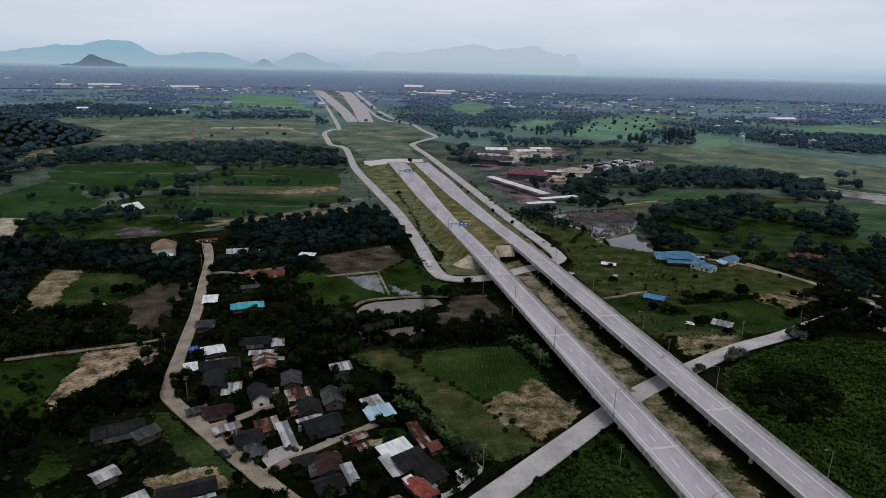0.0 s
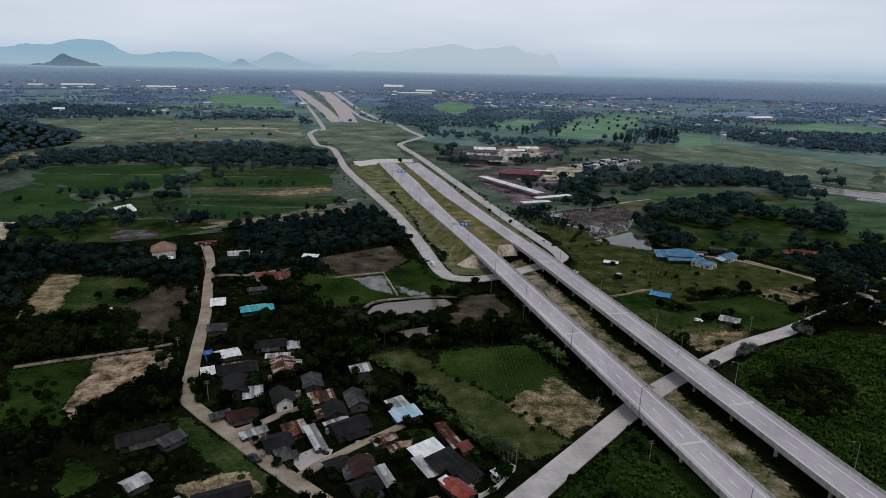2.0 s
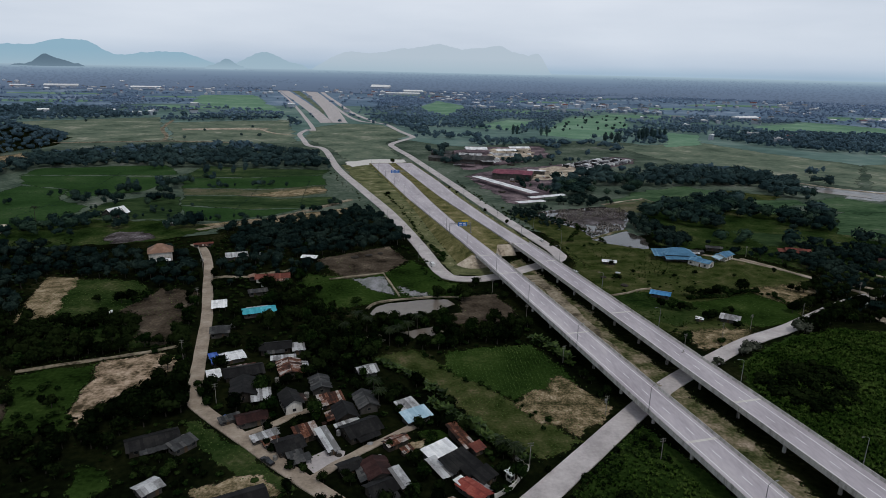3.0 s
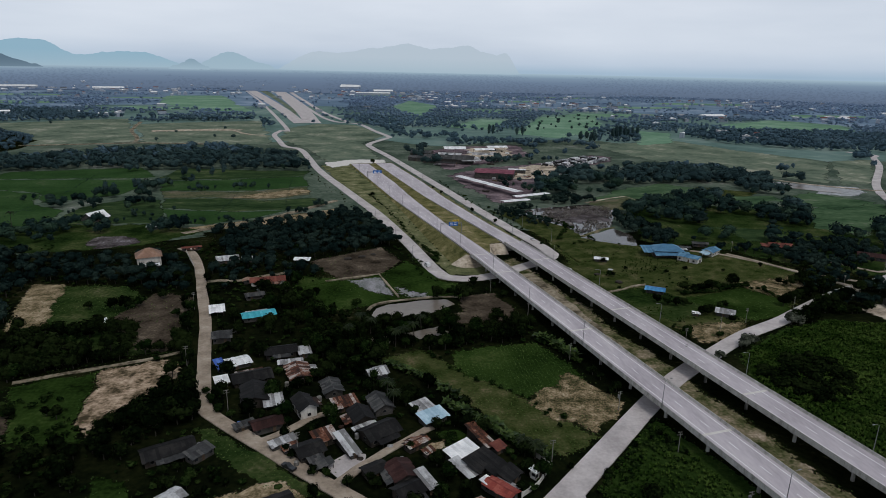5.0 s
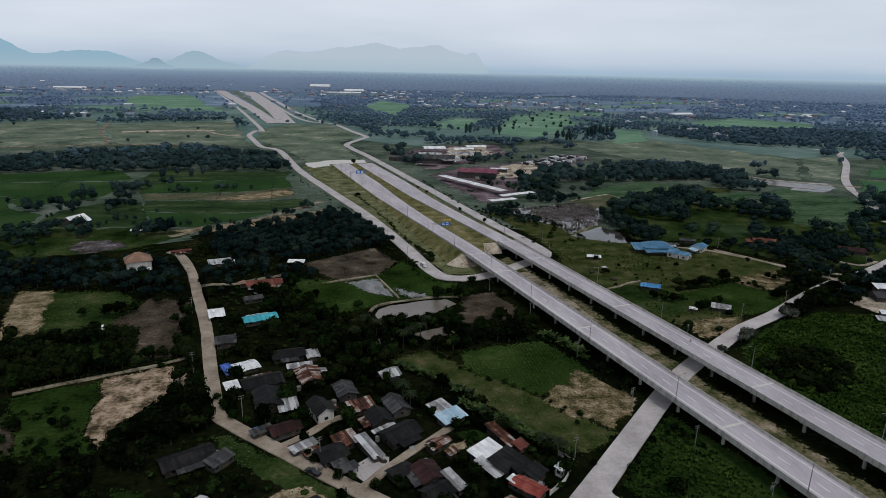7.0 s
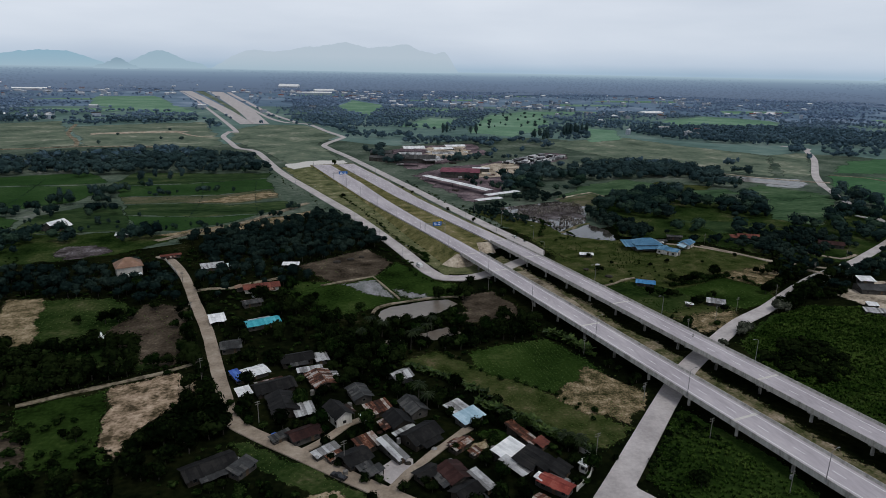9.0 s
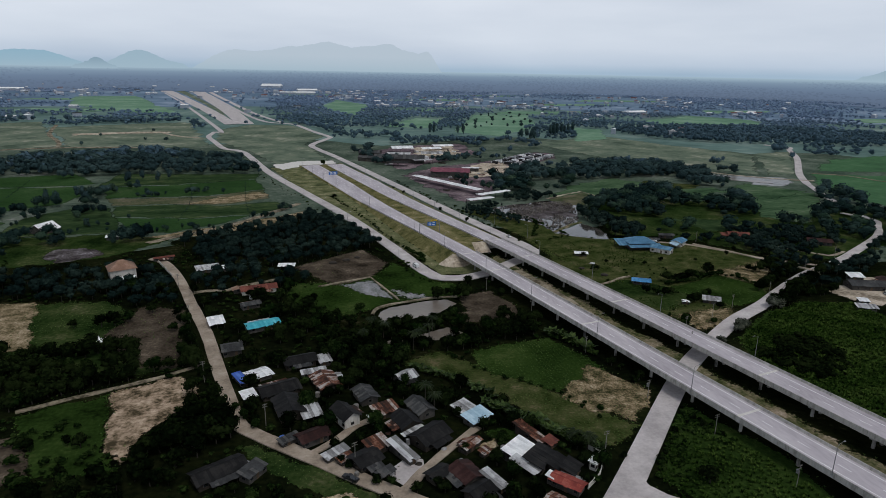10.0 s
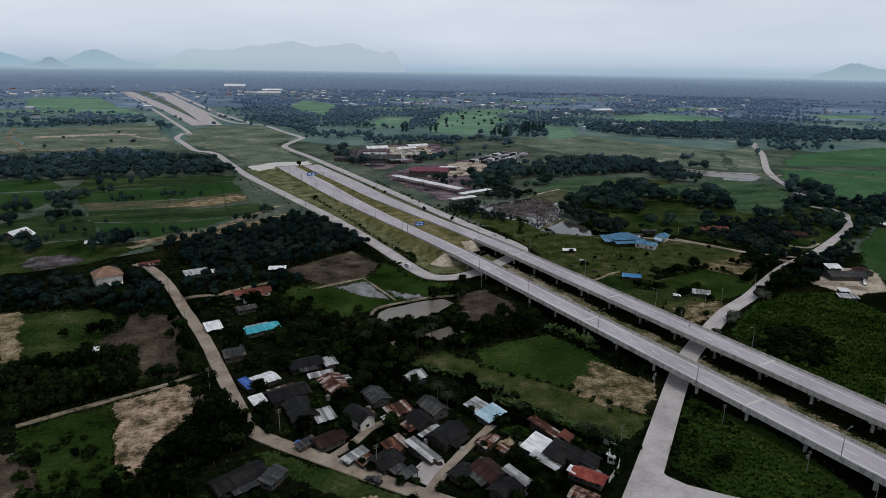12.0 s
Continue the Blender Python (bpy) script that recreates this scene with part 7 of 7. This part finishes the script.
# Each ring ends in its leaf tone, with more haze mixed in farther out.
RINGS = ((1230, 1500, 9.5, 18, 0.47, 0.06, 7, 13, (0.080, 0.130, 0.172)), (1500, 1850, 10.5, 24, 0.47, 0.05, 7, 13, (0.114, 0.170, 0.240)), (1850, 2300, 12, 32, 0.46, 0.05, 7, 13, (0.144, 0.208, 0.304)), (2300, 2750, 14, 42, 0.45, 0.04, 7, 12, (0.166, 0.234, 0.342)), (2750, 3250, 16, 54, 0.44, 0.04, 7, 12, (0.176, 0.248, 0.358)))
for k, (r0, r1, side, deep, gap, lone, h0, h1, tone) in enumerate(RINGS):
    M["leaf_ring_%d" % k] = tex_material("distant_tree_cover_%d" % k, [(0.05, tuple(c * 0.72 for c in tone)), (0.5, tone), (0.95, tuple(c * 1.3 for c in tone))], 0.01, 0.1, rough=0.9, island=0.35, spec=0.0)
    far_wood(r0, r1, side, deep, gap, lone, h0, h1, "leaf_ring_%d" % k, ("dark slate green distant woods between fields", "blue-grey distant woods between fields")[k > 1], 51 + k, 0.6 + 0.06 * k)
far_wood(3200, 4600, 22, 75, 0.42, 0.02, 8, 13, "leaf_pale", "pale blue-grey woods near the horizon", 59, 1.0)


# palms
M["frond"] = tex_material("palm_fronds", [(0.05, (0.003, 0.0066, 0.0018)), (0.5, (0.009, 0.0168, 0.0048)), (0.95, (0.0252, 0.036, 0.012))], 0.3, 2.0, rough=0.6, island=0.4, spec=0.1)


def palm(x, y, h, label="coconut palm with drooping fronds"):
    ob = empty("palm_tree", pose(x, y, 0, 0, 0, rng.uniform(0, 360)), label, "palm tree", "palms")
    part("trunk", rod_mesh("trunk", M["bark"], ((0, 0, -0.3), (0.15, 0.1, h * 0.5), 0.24, 0.17), ((0.15, 0.1, h * 0.5), (0.35, 0.1, h), 0.17, 0.13)), ob)
    for i in range(19):
        a, el = i * 2.4, rng.uniform(-0.2, 0.9)
        pts = []
        for k in range(6):
            u = k / 5
            r = 3.0 * u
            pts.append((0.35 + r * math.cos(a), 0.1 + r * math.sin(a), h + r * el - 1.5 * u * u * (1 + el)))
        verts, faces = [], []
        for k, p in enumerate(pts):
            w = (0.10, 0.30, 0.36, 0.32, 0.22, 0.04)[k]
            sx, sy = -math.sin(a) * w, math.cos(a) * w
            verts += [(p[0] + sx, p[1] + sy, p[2] - 0.25 * w), (p[0], p[1], p[2] + 0.1), (p[0] - sx, p[1] - sy, p[2] - 0.25 * w)]
        for k in range(5):
            for q in (0, 1):
                b = 3 * k + q
                faces.append((b, b + 1, b + 4, b + 3))
        part("frond", link_mesh("frond", verts, faces, M["frond"]), ob)
    return ob


for x, y, h in ((-31, 192, 8), (-40, 256, 7), (-26, 236, 8), (11, 156, 5), (-29, 187, 7), (-18, 242, 8), (-22, 240, 7), (-277, 446, 11), (-36, 250, 7), (-45, 246, 6), (8, 160, 4.5), (-14, 252, 7)):
    palm(x, y, h)


# ---- lamps, signs, poles ----
def lamp_post(x, y, z, turn, h=9.0):
    ob = empty("street_lamp", pose(x, y, z, 0, 0, turn), "tall galvanised street lamp with one curved arm", "street lamp", "street lamps")
    part("base_plate", box_mesh("base_plate", M["steel"], (0, 0, 0.03, 0.45, 0.45, 0.2)), ob)
    part("pole", rod_mesh("pole", M["steel"], ((0, 0, 0), (0, 0, h), 0.13, 0.08)), ob)
    part("arm", rod_mesh("arm", M["steel"], ((0, 0, h - 0.1), (0.7, 0, h + 0.5), 0.06, 0.05), ((0.7, 0, h + 0.5), (2.0, 0, h + 0.75), 0.05, 0.045)), ob)
    head = part("lamp_head", box_mesh("lamp_head", M["steel"], (2.4, 0, h + 0.76, 0.95, 0.34, 0.16), bevel=0.05), ob)
    part("lens", box_mesh("lens", M["lamp_glass"], (2.45, 0, h + 0.67, 0.6, 0.26, 0.04)), head)
    return ob


turn0 = math.degrees(math.atan2(0.1911, 0.9815))
proto = lamp_post(*on_road(123, -0.5, 0.0), turn0)
for y in [74, 171.5, 220.5, 268.5, 312] + list(range(362, 735, 46)):
    copy_thing(proto, pose(*on_road(y, -0.5 if y < 345 else -1.0, 0.0 if y < 345 else -0.3), 0, 0, turn0))
for y in [85, 133, 180.5, 229, 276.5, 324] + list(range(380, 735, 46)):
    off = EAST + 12.0 if y < 366 else EAST - 0.6 + wide(y, 11.7, 18.5) + 0.7
    copy_thing(proto, pose(*on_road(y, off, 0.0 if y < 366 else -0.3), 0, 0, turn0 + 180))
for k, (x, y, a) in enumerate(((-10, 355, 10), (-18, 402, 10), (-30, 452, 15), (-44, 505, 15), (-57, 556, 15), (-72, 606, 15), (86, 392, 190), (76, 432, 190), (66, 470, 190))):
    copy_thing(proto, pose(x, y, 0, 0, 0, a))


def power_pole(x, y, h=9.0, turn=10, box=False):
    ob = empty("power_pole", pose(x, y, 0, 0, 0, turn), "tall grey concrete power pole with crossarms" + (" and a transformer" if box else ""), "power pole", "power poles")
    part("pole", rod_mesh("pole", M["pole"], ((0, 0, -0.5), (0, 0, h), 0.14, 0.09), n=6), ob)
    for z in (h - 0.3, h - 1.1):
        arm = part("crossarm", box_mesh("crossarm", M["pole"], (0, 0.12, z, 1.8, 0.1, 0.1)), ob)
        for o in (-0.8, -0.3, 0.3, 0.8):
            part("insulator", rod_mesh("insulator", M["pole"], ((o, 0.12, z + 0.05), (o, 0.12, z + 0.3), 0.05, 0.04), n=6), arm)
    if box:
        part("transformer", rod_mesh("transformer", M["steel"], ((0.0, 0.55, h - 2.8), (0.0, 0.55, h - 1.7), 0.36, 0.36), n=12), ob)
    return ob


for x, y, b in ((26, 299, 0), (36.5, 263, 0), (42, 218.5, 0), (46.5, 180, 1), (55, 155, 0), (60, 127, 1), (64.5, 110, 0), (15, 152.5, 0), (136, 249, 0), (169, 262, 0), (197, 362, 0), (118, 240, 0), (96, 229, 0), (88, 214, 0), (-105, 225, 0), (-117, 284, 0), (-128, 330, 0), (-83, 190, 0), (-58, 163, 0), (220, 292, 0), (262, 312, 0)):
    power_pole(x, y, 7.2 if x > 20 else 8.4, 10 + 7 * (int(x) % 5), bool(b))


def gantry(y, board_off, boards, label):
    """A sign bridge over the western carriageway; boards: (offset, width, height, up, material)."""
    ob = empty("sign_gantry", Matrix(), label, "sign gantry", "sign gantries")
    wr = wide(y, 11.7, 20.0) + 1.5
    a, b = on_road(y, -1.3, -0.4), on_road(y, wr, -0.4)
    for p in (a, b):
        part("post", rod_mesh("post", M["steel"], ((p[0], p[1], p[2]), (p[0], p[1], p[2] + 7.4), 0.22, 0.2)), ob)
    for h in (6.2, 7.2):
        part("beam", rod_mesh("beam", M["steel"], ((a[0], a[1], a[2] + h), (b[0], b[1], b[2] + h), 0.13, 0.13)), ob)
    n = 9
    rods = []
    for i in range(n):
        u, v = i / n, (i + 1) / n
        lo, hi = (6.2, 7.2) if i % 2 else (7.2, 6.2)
        rods.append((tuple(a[q] + (b[q] - a[q]) * u + (lo if q == 2 else 0) for q in range(3)), tuple(a[q] + (b[q] - a[q]) * v + (hi if q == 2 else 0) for q in range(3)), 0.05, 0.05))
    part("brace", rod_mesh("brace", M["steel"], *rods, n=5), ob)
    for off, w, h, up, mt in boards:
        c = on_road(y - 0.35, off, up)
        bd = part("sign_board", box_mesh("sign_board", M[mt], (c[0], c[1], c[2], w, 0.12, h, turn0), bevel=0.02), ob, ("blue", "yellow")[mt == "sign_yellow"] + " direction board")
        bm = bmesh.new()
        for row in range(2 if h > 1.5 else 1):
            for col in range(2):
                q = on_road(y - 0.43, off + (-0.23 + 0.44 * col) * w, up + h * (0.2 - 0.42 * row) if h > 1.5 else up)
                box_into(bm, q[0], q[1], q[2], w * 0.3, 0.04, h * 0.16, turn0)
        part("lettering_bars", from_bm("lettering_bars", bm, M["sign_white" if mt == "sign_blue" else "door"]), bd)
    return ob


gantry(399, 6, [(7.3, 6.2, 2.8, 6.2, "sign_blue"), (9.0, 4.4, 1.1, 8.3, "sign_yellow")], "steel sign gantry with blue and yellow boards")
gantry(640, 10, [(9.0, 9.0, 3.2, 6.4, "sign_blue")], "steel sign gantry with a blue board far along the road")


# ---- vehicles ----
def car(name, m, paint, label, kind="car"):
    ob = empty(name, m, label, kind)
    bm = bmesh.new()
    prof = {"car": [(-2.1, 0.35), (-2.15, 0.8), (-1.9, 0.98), (1.0, 0.98), (2.05, 0.8), (2.1, 0.35)],
            "pickup": [(-2.6, 0.45), (-2.6, 1.05), (-0.7, 1.05), (1.2, 1.08), (2.4, 0.95), (2.5, 0.45)],
            "van": [(-2.3, 0.4), (-2.35, 1.9), (-2.2, 2.05), (1.3, 2.0), (2.0, 1.15), (2.4, 1.0), (2.4, 0.4)]}[kind]
    a = [bm.verts.new((x, -0.85, z)) for x, z in prof]
    b = [bm.verts.new((x, 0.85, z)) for x, z in prof]
    bm.faces.new(a)
    bm.faces.new(b[::-1])
    for i in range(len(prof)):
        j = (i + 1) % len(prof)
        bm.faces.new((a[i], b[i], b[j], a[j]))
    bmesh.ops.recalc_face_normals(bm, faces=bm.faces[:])
    bmesh.ops.bevel(bm, geom=bm.edges[:], offset=0.07, segments=2, affect="EDGES")
    part("body", from_bm("body", bm, paint), ob)
    if kind != "van":
        x0, x1 = (-1.5, 0.9) if kind == "car" else (-0.75, 1.15)
        bm = bmesh.new()
        lo = [bm.verts.new((x, y, 0.99 if kind == "car" else 1.06)) for x, y in ((x0, -0.78), (x1, -0.78), (x1, 0.78), (x0, 0.78))]
        hi = [bm.verts.new((x, y, 1.46 if kind == "car" else 1.62)) for x, y in ((x0 + 0.45, -0.62), (x1 - 0.6, -0.62), (x1 - 0.6, 0.62), (x0 + 0.45, 0.62))]
        for i in range(4):
            bm.faces.new((lo[i], lo[(i + 1) % 4], hi[(i + 1) % 4], hi[i]))
        bm.faces.new(hi)
        part("windows", from_bm("windows", bm, M["glass"]), ob)
        zt = 1.47 if kind == "car" else 1.63
        part("roof_panel", box_mesh("roof_panel", paint, ((x0 + x1) / 2 - 0.07, 0, zt, x1 - x0 - 1.0, 1.28, 0.07), bevel=0.03), ob)
        if kind == "pickup":
            part("load_bed", box_mesh("load_bed", M["glass"], (-1.65, 0, 1.06, 1.7, 1.45, 0.06)), ob)
    else:
        part("windscreen", box_mesh("windscreen", M["glass"], (1.62, 0, 1.6, 0.5, 1.4, 0.6)), ob)
        part("side_glass", box_mesh("side_glass", M["glass"], (-0.4, 0, 1.55, 3.0, 1.74, 0.5)), ob)
    for x in (-1.35, 1.35):
        for s in (-0.84, 0.84):
            part("wheel", rod_mesh("wheel", M["tyre"], ((x, s - 0.1, 0.33), (x, s + 0.1, 0.33), 0.33, 0.33), n=12), ob)
    return ob


M["tyre"] = plain_material("tyre_rubber", (0.02, 0.02, 0.02), 0.9)
PAINT = {k: plain_material(k + "_car_paint", c, 0.3) for k, c in (("white", (0.7, 0.7, 0.7)), ("silver", (0.4, 0.41, 0.42)), ("black", (0.015, 0.015, 0.017)), ("grey", (0.12, 0.12, 0.13)), ("red", (0.3, 0.03, 0.03)), ("blue", (0.03, 0.07, 0.2)))}
car("van", pose(-2.5, 342, 0.47, 0, 0, 105) @ Matrix.Diagonal((1.15, 1.15, 1.15, 1)), PAINT["white"], "white van on the frontage road", "van")
car("car", pose(74, 396, 0.47, 0, 0, 100), PAINT["white"], "white car on the frontage road")
car("pickup_truck", pose(-60, 157.5, 0.39, 0, 0, 137), PAINT["black"], "black pickup truck on the village lane", "pickup")
car("car", pose(78, 331, 0.05, 0, 0, 20), PAINT["white"], "white car parked below the viaduct")
car("car", pose(231, 249, 0.2, 0, 0, 60), PAINT["silver"], "silver car parked in the farmyard")
car("car", pose(236, 253, 0.2, 0, 0, 50), PAINT["white"], "white car parked in the farmyard")


def truck(m, tone, label):
    """A parked box truck, cab to +x."""
    ob = empty("box_truck", m, label, "truck", "trucks parked in the works yard")
    part("cargo_box", box_mesh("cargo_box", PAINT[tone], (-1.2, 0, 2.2, 8.2, 2.5, 2.7), bevel=0.06), ob)
    cab = part("cab", box_mesh("cab", PAINT["white"], (4.1, 0, 1.75, 1.9, 2.3, 2.1), bevel=0.18), ob)
    part("windscreen", box_mesh("windscreen", M["glass"], (5.02, 0, 2.15, 0.12, 2.0, 0.8)), cab)
    part("chassis", box_mesh("chassis", M["tyre"], (0.2, 0, 0.75, 9.4, 1.0, 0.3)), ob)
    for x in (-3.4, 3.9):
        part("axle", rod_mesh("axle", M["tyre"], ((x, -1.15, 0.5), (x, 1.15, 0.5), 0.5, 0.5), n=12), ob)
    return ob


protos = [truck(pose(196 + 3.65 * i, 708 + 3.4 * i, 0.3, 0, 0, 118), k, k + " box truck parked in a row") for i, k in enumerate(("white", "silver", "grey", "black"))]
for r in range(3):
    for c in range(22):
        if (r > 0 or c > 3) and rng.random() < 0.82:
            u, v = c * 5.0 + rng.uniform(-0.3, 0.3), r * 14.5 + rng.uniform(-1.0, 1.0)
            copy_thing(protos[rng.choice((0, 0, 2, 2, 1, 3, 3))], pose(196 + 0.73 * u - 0.62 * v, 708 + 0.68 * u + 0.78 * v, 0.3, 0, 0, 118 + rng.uniform(-4, 4)))


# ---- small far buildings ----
# Distant walls have the bluish haze put into their colour.
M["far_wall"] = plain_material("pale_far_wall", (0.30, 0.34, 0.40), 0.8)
def far_house(x, y, l, w, h, turn, roof, label):
    ob = empty("far_building", pose(x, y, rise(math.hypot(x, y)) + 0.3, 0, 0, turn), label, "building", "distant buildings")
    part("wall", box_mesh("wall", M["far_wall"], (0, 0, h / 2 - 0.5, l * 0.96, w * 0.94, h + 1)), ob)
    bm = bmesh.new()
    t = w * 0.16
    a = [bm.verts.new((sx * l / 2, yy, h + zz)) for sx in (-1, 1) for yy, zz in ((-w / 2, 0), (0, t), (w / 2, 0))]
    for f in ((0, 3, 4, 1), (1, 4, 5, 2), (0, 1, 2), (3, 5, 4), (0, 2, 5, 3)):
        bm.faces.new([a[q] for q in f])
    bmesh.ops.recalc_face_normals(bm, faces=bm.faces[:])
    part("roof", from_bm("roof", bm, M["roof_" + roof]), ob)
    return ob


town = random.Random(77)
far_clear = [c for c in CLEAR if c[:, 1].max() > 1200]
for cx, cy, sx, sy, n in TOWNS:
    for i in range(int(n * 1.8)):
        l = town.uniform(9, 24)
        at = np.array([(cx + town.gauss(0, sx), cy + town.gauss(0, sy))])
        if any((c.min(0) < at[0]).all() and (c.max(0) > at[0]).all() and inside(c, at)[0] for c in far_clear):
            continue
        far_house(float(at[0, 0]), float(at[0, 1]), l, l * town.uniform(0.5, 0.8), town.uniform(4.5, 9.5), town.uniform(0, 180), town.choice(("white", "white", "light", "grey", "white", "redbrown", "light")), "small pale building in the distance")
for x, y, l, w, h in ((-106, 3420, 100, 70, 10), (52, 3000, 90, 40, 9), (30, 2750, 90, 26, 8), (-1450, 2850, 130, 40, 10), (-1600, 2800, 60, 30, 9), (-1120, 2900, 120, 30, 8), (-1750, 2500, 60, 30, 8), (870, 1570, 70, 24, 8), (-40, 2780, 60, 20, 7)):
    far_house(x, y, l, w, h, town.uniform(-15, 15), "white", "large white-roofed hall in the distance")


# ---- yard things in the village ----
def water_tank(x, y, r, h, tone, label):
    ob = empty("water_tank", pose(x, y, 0), label, "water tank", "water tanks")
    part("tank_body", rod_mesh("tank_body", M[tone], ((0, 0, -0.1), (0, 0, h), r, r * 0.96), n=16), ob)
    part("lid", rod_mesh("lid", M[tone], ((0, 0, h), (0, 0, h + 0.22), r * 0.7, r * 0.3), n=16), ob)
    return ob


for x, y, r, h, k in ((-66, 206, 0.8, 1.8, 0), (-54, 195, 0.9, 1.7, 0), (-41, 171.5, 0.7, 1.6, 1), (-14, 161.5, 0.8, 1.7, 0), (-28, 158, 0.8, 1.5, 1), (-80, 204, 0.8, 1.7, 1), (-94, 256, 0.9, 1.8, 0), (-92, 309, 0.9, 1.8, 1), (163, 340, 1.0, 2.0, 0), (-58, 159, 0.7, 1.5, 0)):
    water_tank(x, y, r, h, ("pole", "roof_light")[k], ("grey concrete water jar beside a house", "silvery metal water tank beside a house")[k])


def tarpaulin(x, y, l, w, turn, label):
    """A crumpled sheet lying on the ground."""
    bm = bmesh.new()
    bmesh.ops.create_grid(bm, x_segments=10, y_segments=7, size=0.5)
    for v in bm.verts:
        k = noise.noise((v.co.x * 4 + x, v.co.y * 4, y))
        v.co = (v.co.x * l * (1 + 0.3 * k), v.co.y * w * (1 - 0.4 * k), 0.28 + 0.3 * abs(k))
    up = bmesh.ops.extrude_face_region(bm, geom=bm.faces[:])
    for v in (e for e in up["geom"] if isinstance(e, bmesh.types.BMVert)):
        v.co.z -= 0.2
    bmesh.ops.recalc_face_normals(bm, faces=bm.faces[:])
    ob = new("tarpaulin", from_bm("tarpaulin", bm, M["roof_white"]))
    ob.matrix_world = pose(x, y, 0.1, 0, 0, turn)
    return tagged(ob, label, "tarpaulin")


tarpaulin(-151, 270, 7.5, 3.6, 30, "crumpled white tarpaulin lying in the grass")


def heap(x, y, r, h, tone, name, label, seed):
    v, f = crown_shape(seed, 1, 0, 2, 0.1, 0.7, 0.2)
    v = v * (1.6 * r, 1.6 * r, 1.6 * h)
    tagged(new(name, mesh_from_arrays(name, v, f, M[tone])), label, name.replace("_", " ")).matrix_basis = pose(x, y, h * 0.25, 0, 0, seed * 40)


for i, (x, y, r, h, tone, name, label) in enumerate(((-78, 183, 1.6, 0.7, "roof_deepblue", "tarpaulin_mound", "crumpled blue tarpaulin over goods by the lane"), (-31, 166, 1.4, 0.7, "roof_light", "scrap_mound", "heap of pale scrap beside the alley"), (-88, 172, 1.5, 0.6, "roof_light", "scrap_mound", "heap of pale scrap beside a house"), (-40, 160.5, 1.3, 0.6, "wall_wood", "wood_pile", "dark stack of timber in the yard"), (-62, 150, 1.6, 0.5, "leaf_light", "leaf_mound", "heap of cut branches on the verge"), (-91, 224, 1.4, 0.8, "roof_grey", "scrap_mound", "heap of scrap beside a shed"), (-46, 178, 1.3, 0.6, "roof_rust", "scrap_mound", "heap of rusty sheets between houses"), (92, 322, 2.4, 0.9, "wall_wood", "brush_heap", "dark heap of branches in the grass"), (99, 308, 2.6, 1.0, "wall_wood", "brush_heap", "dark heap of branches in the grass"), (103, 330, 2.0, 0.6, "roof_light", "scrap_mound", "heap of pale rubble in the grass"), (-48, 360, 3.5, 0.9, "wall_wood", "soil_mound", "dark heap of earth on the bare plot"), (-40, 364, 3.0, 0.9, "wall_wood", "soil_mound", "dark heap of earth on the bare plot"), (-33, 368, 2.6, 0.8, "wall_wood", "soil_mound", "dark heap of earth on the bare plot"))):
    heap(x, y, r, h, tone, name, label, 200 + i)


def compound_wall(pts, h, label):
    """A rendered wall of panels between square pillars."""
    ob = empty("compound_wall", Matrix(), label, "wall", "compound walls")
    for a, b in zip(pts, pts[1:]):
        n = max(1, int(math.dist(a, b) / 2.6))
        rz = math.degrees(math.atan2(b[1] - a[1], b[0] - a[0]))
        for i in range(n):
            u, v = i / n, (i + 0.5) / n
            p, q = [a[k] + (b[k] - a[k]) * u for k in (0, 1)], [a[k] + (b[k] - a[k]) * v for k in (0, 1)]
            part("pillar", box_mesh("pillar", M["wall_white"], (p[0], p[1], h / 2 - 0.1, 0.32, 0.32, h + 0.35, rz), bevel=0.03), ob)
            part("wall_panel", box_mesh("wall_panel", M["wall_white"], (q[0], q[1], h / 2 - 0.15, math.dist(a, b) / n - 0.34, 0.14, h - 0.1, rz)), ob)
    return ob


compound_wall([(3, 139.5), (8.5, 143.5), (14.5, 151.5), (11.5, 157)], 1.8, "white rendered compound wall beside the road")
compound_wall([(-134.5, 352), (-141, 368), (-146, 381)], 1.5, "pale boundary wall beside the villa's drive")
house(9.0, 147.6, 3.6, 3.0, 40, "white", "small white pump house by the compound wall", 2.6, 6, shed=True, wall="wall_white", category="pump house", group="")


# ---- the works yard: trucks, stacks and a few trees ----
def stack(x, y, l, w, h, turn, tone, label):
    ob = empty("timber_stack", pose(x, y, 0.05, 0, 0, turn), label, "stack", "stacks in the yard")
    for k in range(3):
        part("layer", box_mesh("layer", M[tone], (0.15 * (k % 2), 0.1 * k, h * (k + 0.5) / 3, l * (1 - 0.06 * k), w * (1 - 0.08 * k), h / 3 - 0.05), bevel=0.06), ob)
    return ob


yard = random.Random(9)
for i in range(34):
    u, v = yard.random(), yard.random()
    x, y = 66 + 90 * u + 40 * v, 560 + 60 * u + 110 * v
    stack(x, y, yard.uniform(3, 9), yard.uniform(1.5, 4), yard.uniform(0.8, 2.2), yard.uniform(0, 180), yard.choice(("wall_wood", "roof_light", "roof_grey", "door", "roof_rust")), "low stack of goods in the works yard")
for i in range(16):
    x, y = 40 + 130 * yard.random(), 740 + 140 * yard.random()
    stack(x, y, yard.uniform(4, 12), yard.uniform(2, 5), yard.uniform(1, 2.6), yard.uniform(0, 180), yard.choice(("roof_light", "roof_white", "roof_grey", "wall_wood")), "low stack of goods in the works yard")
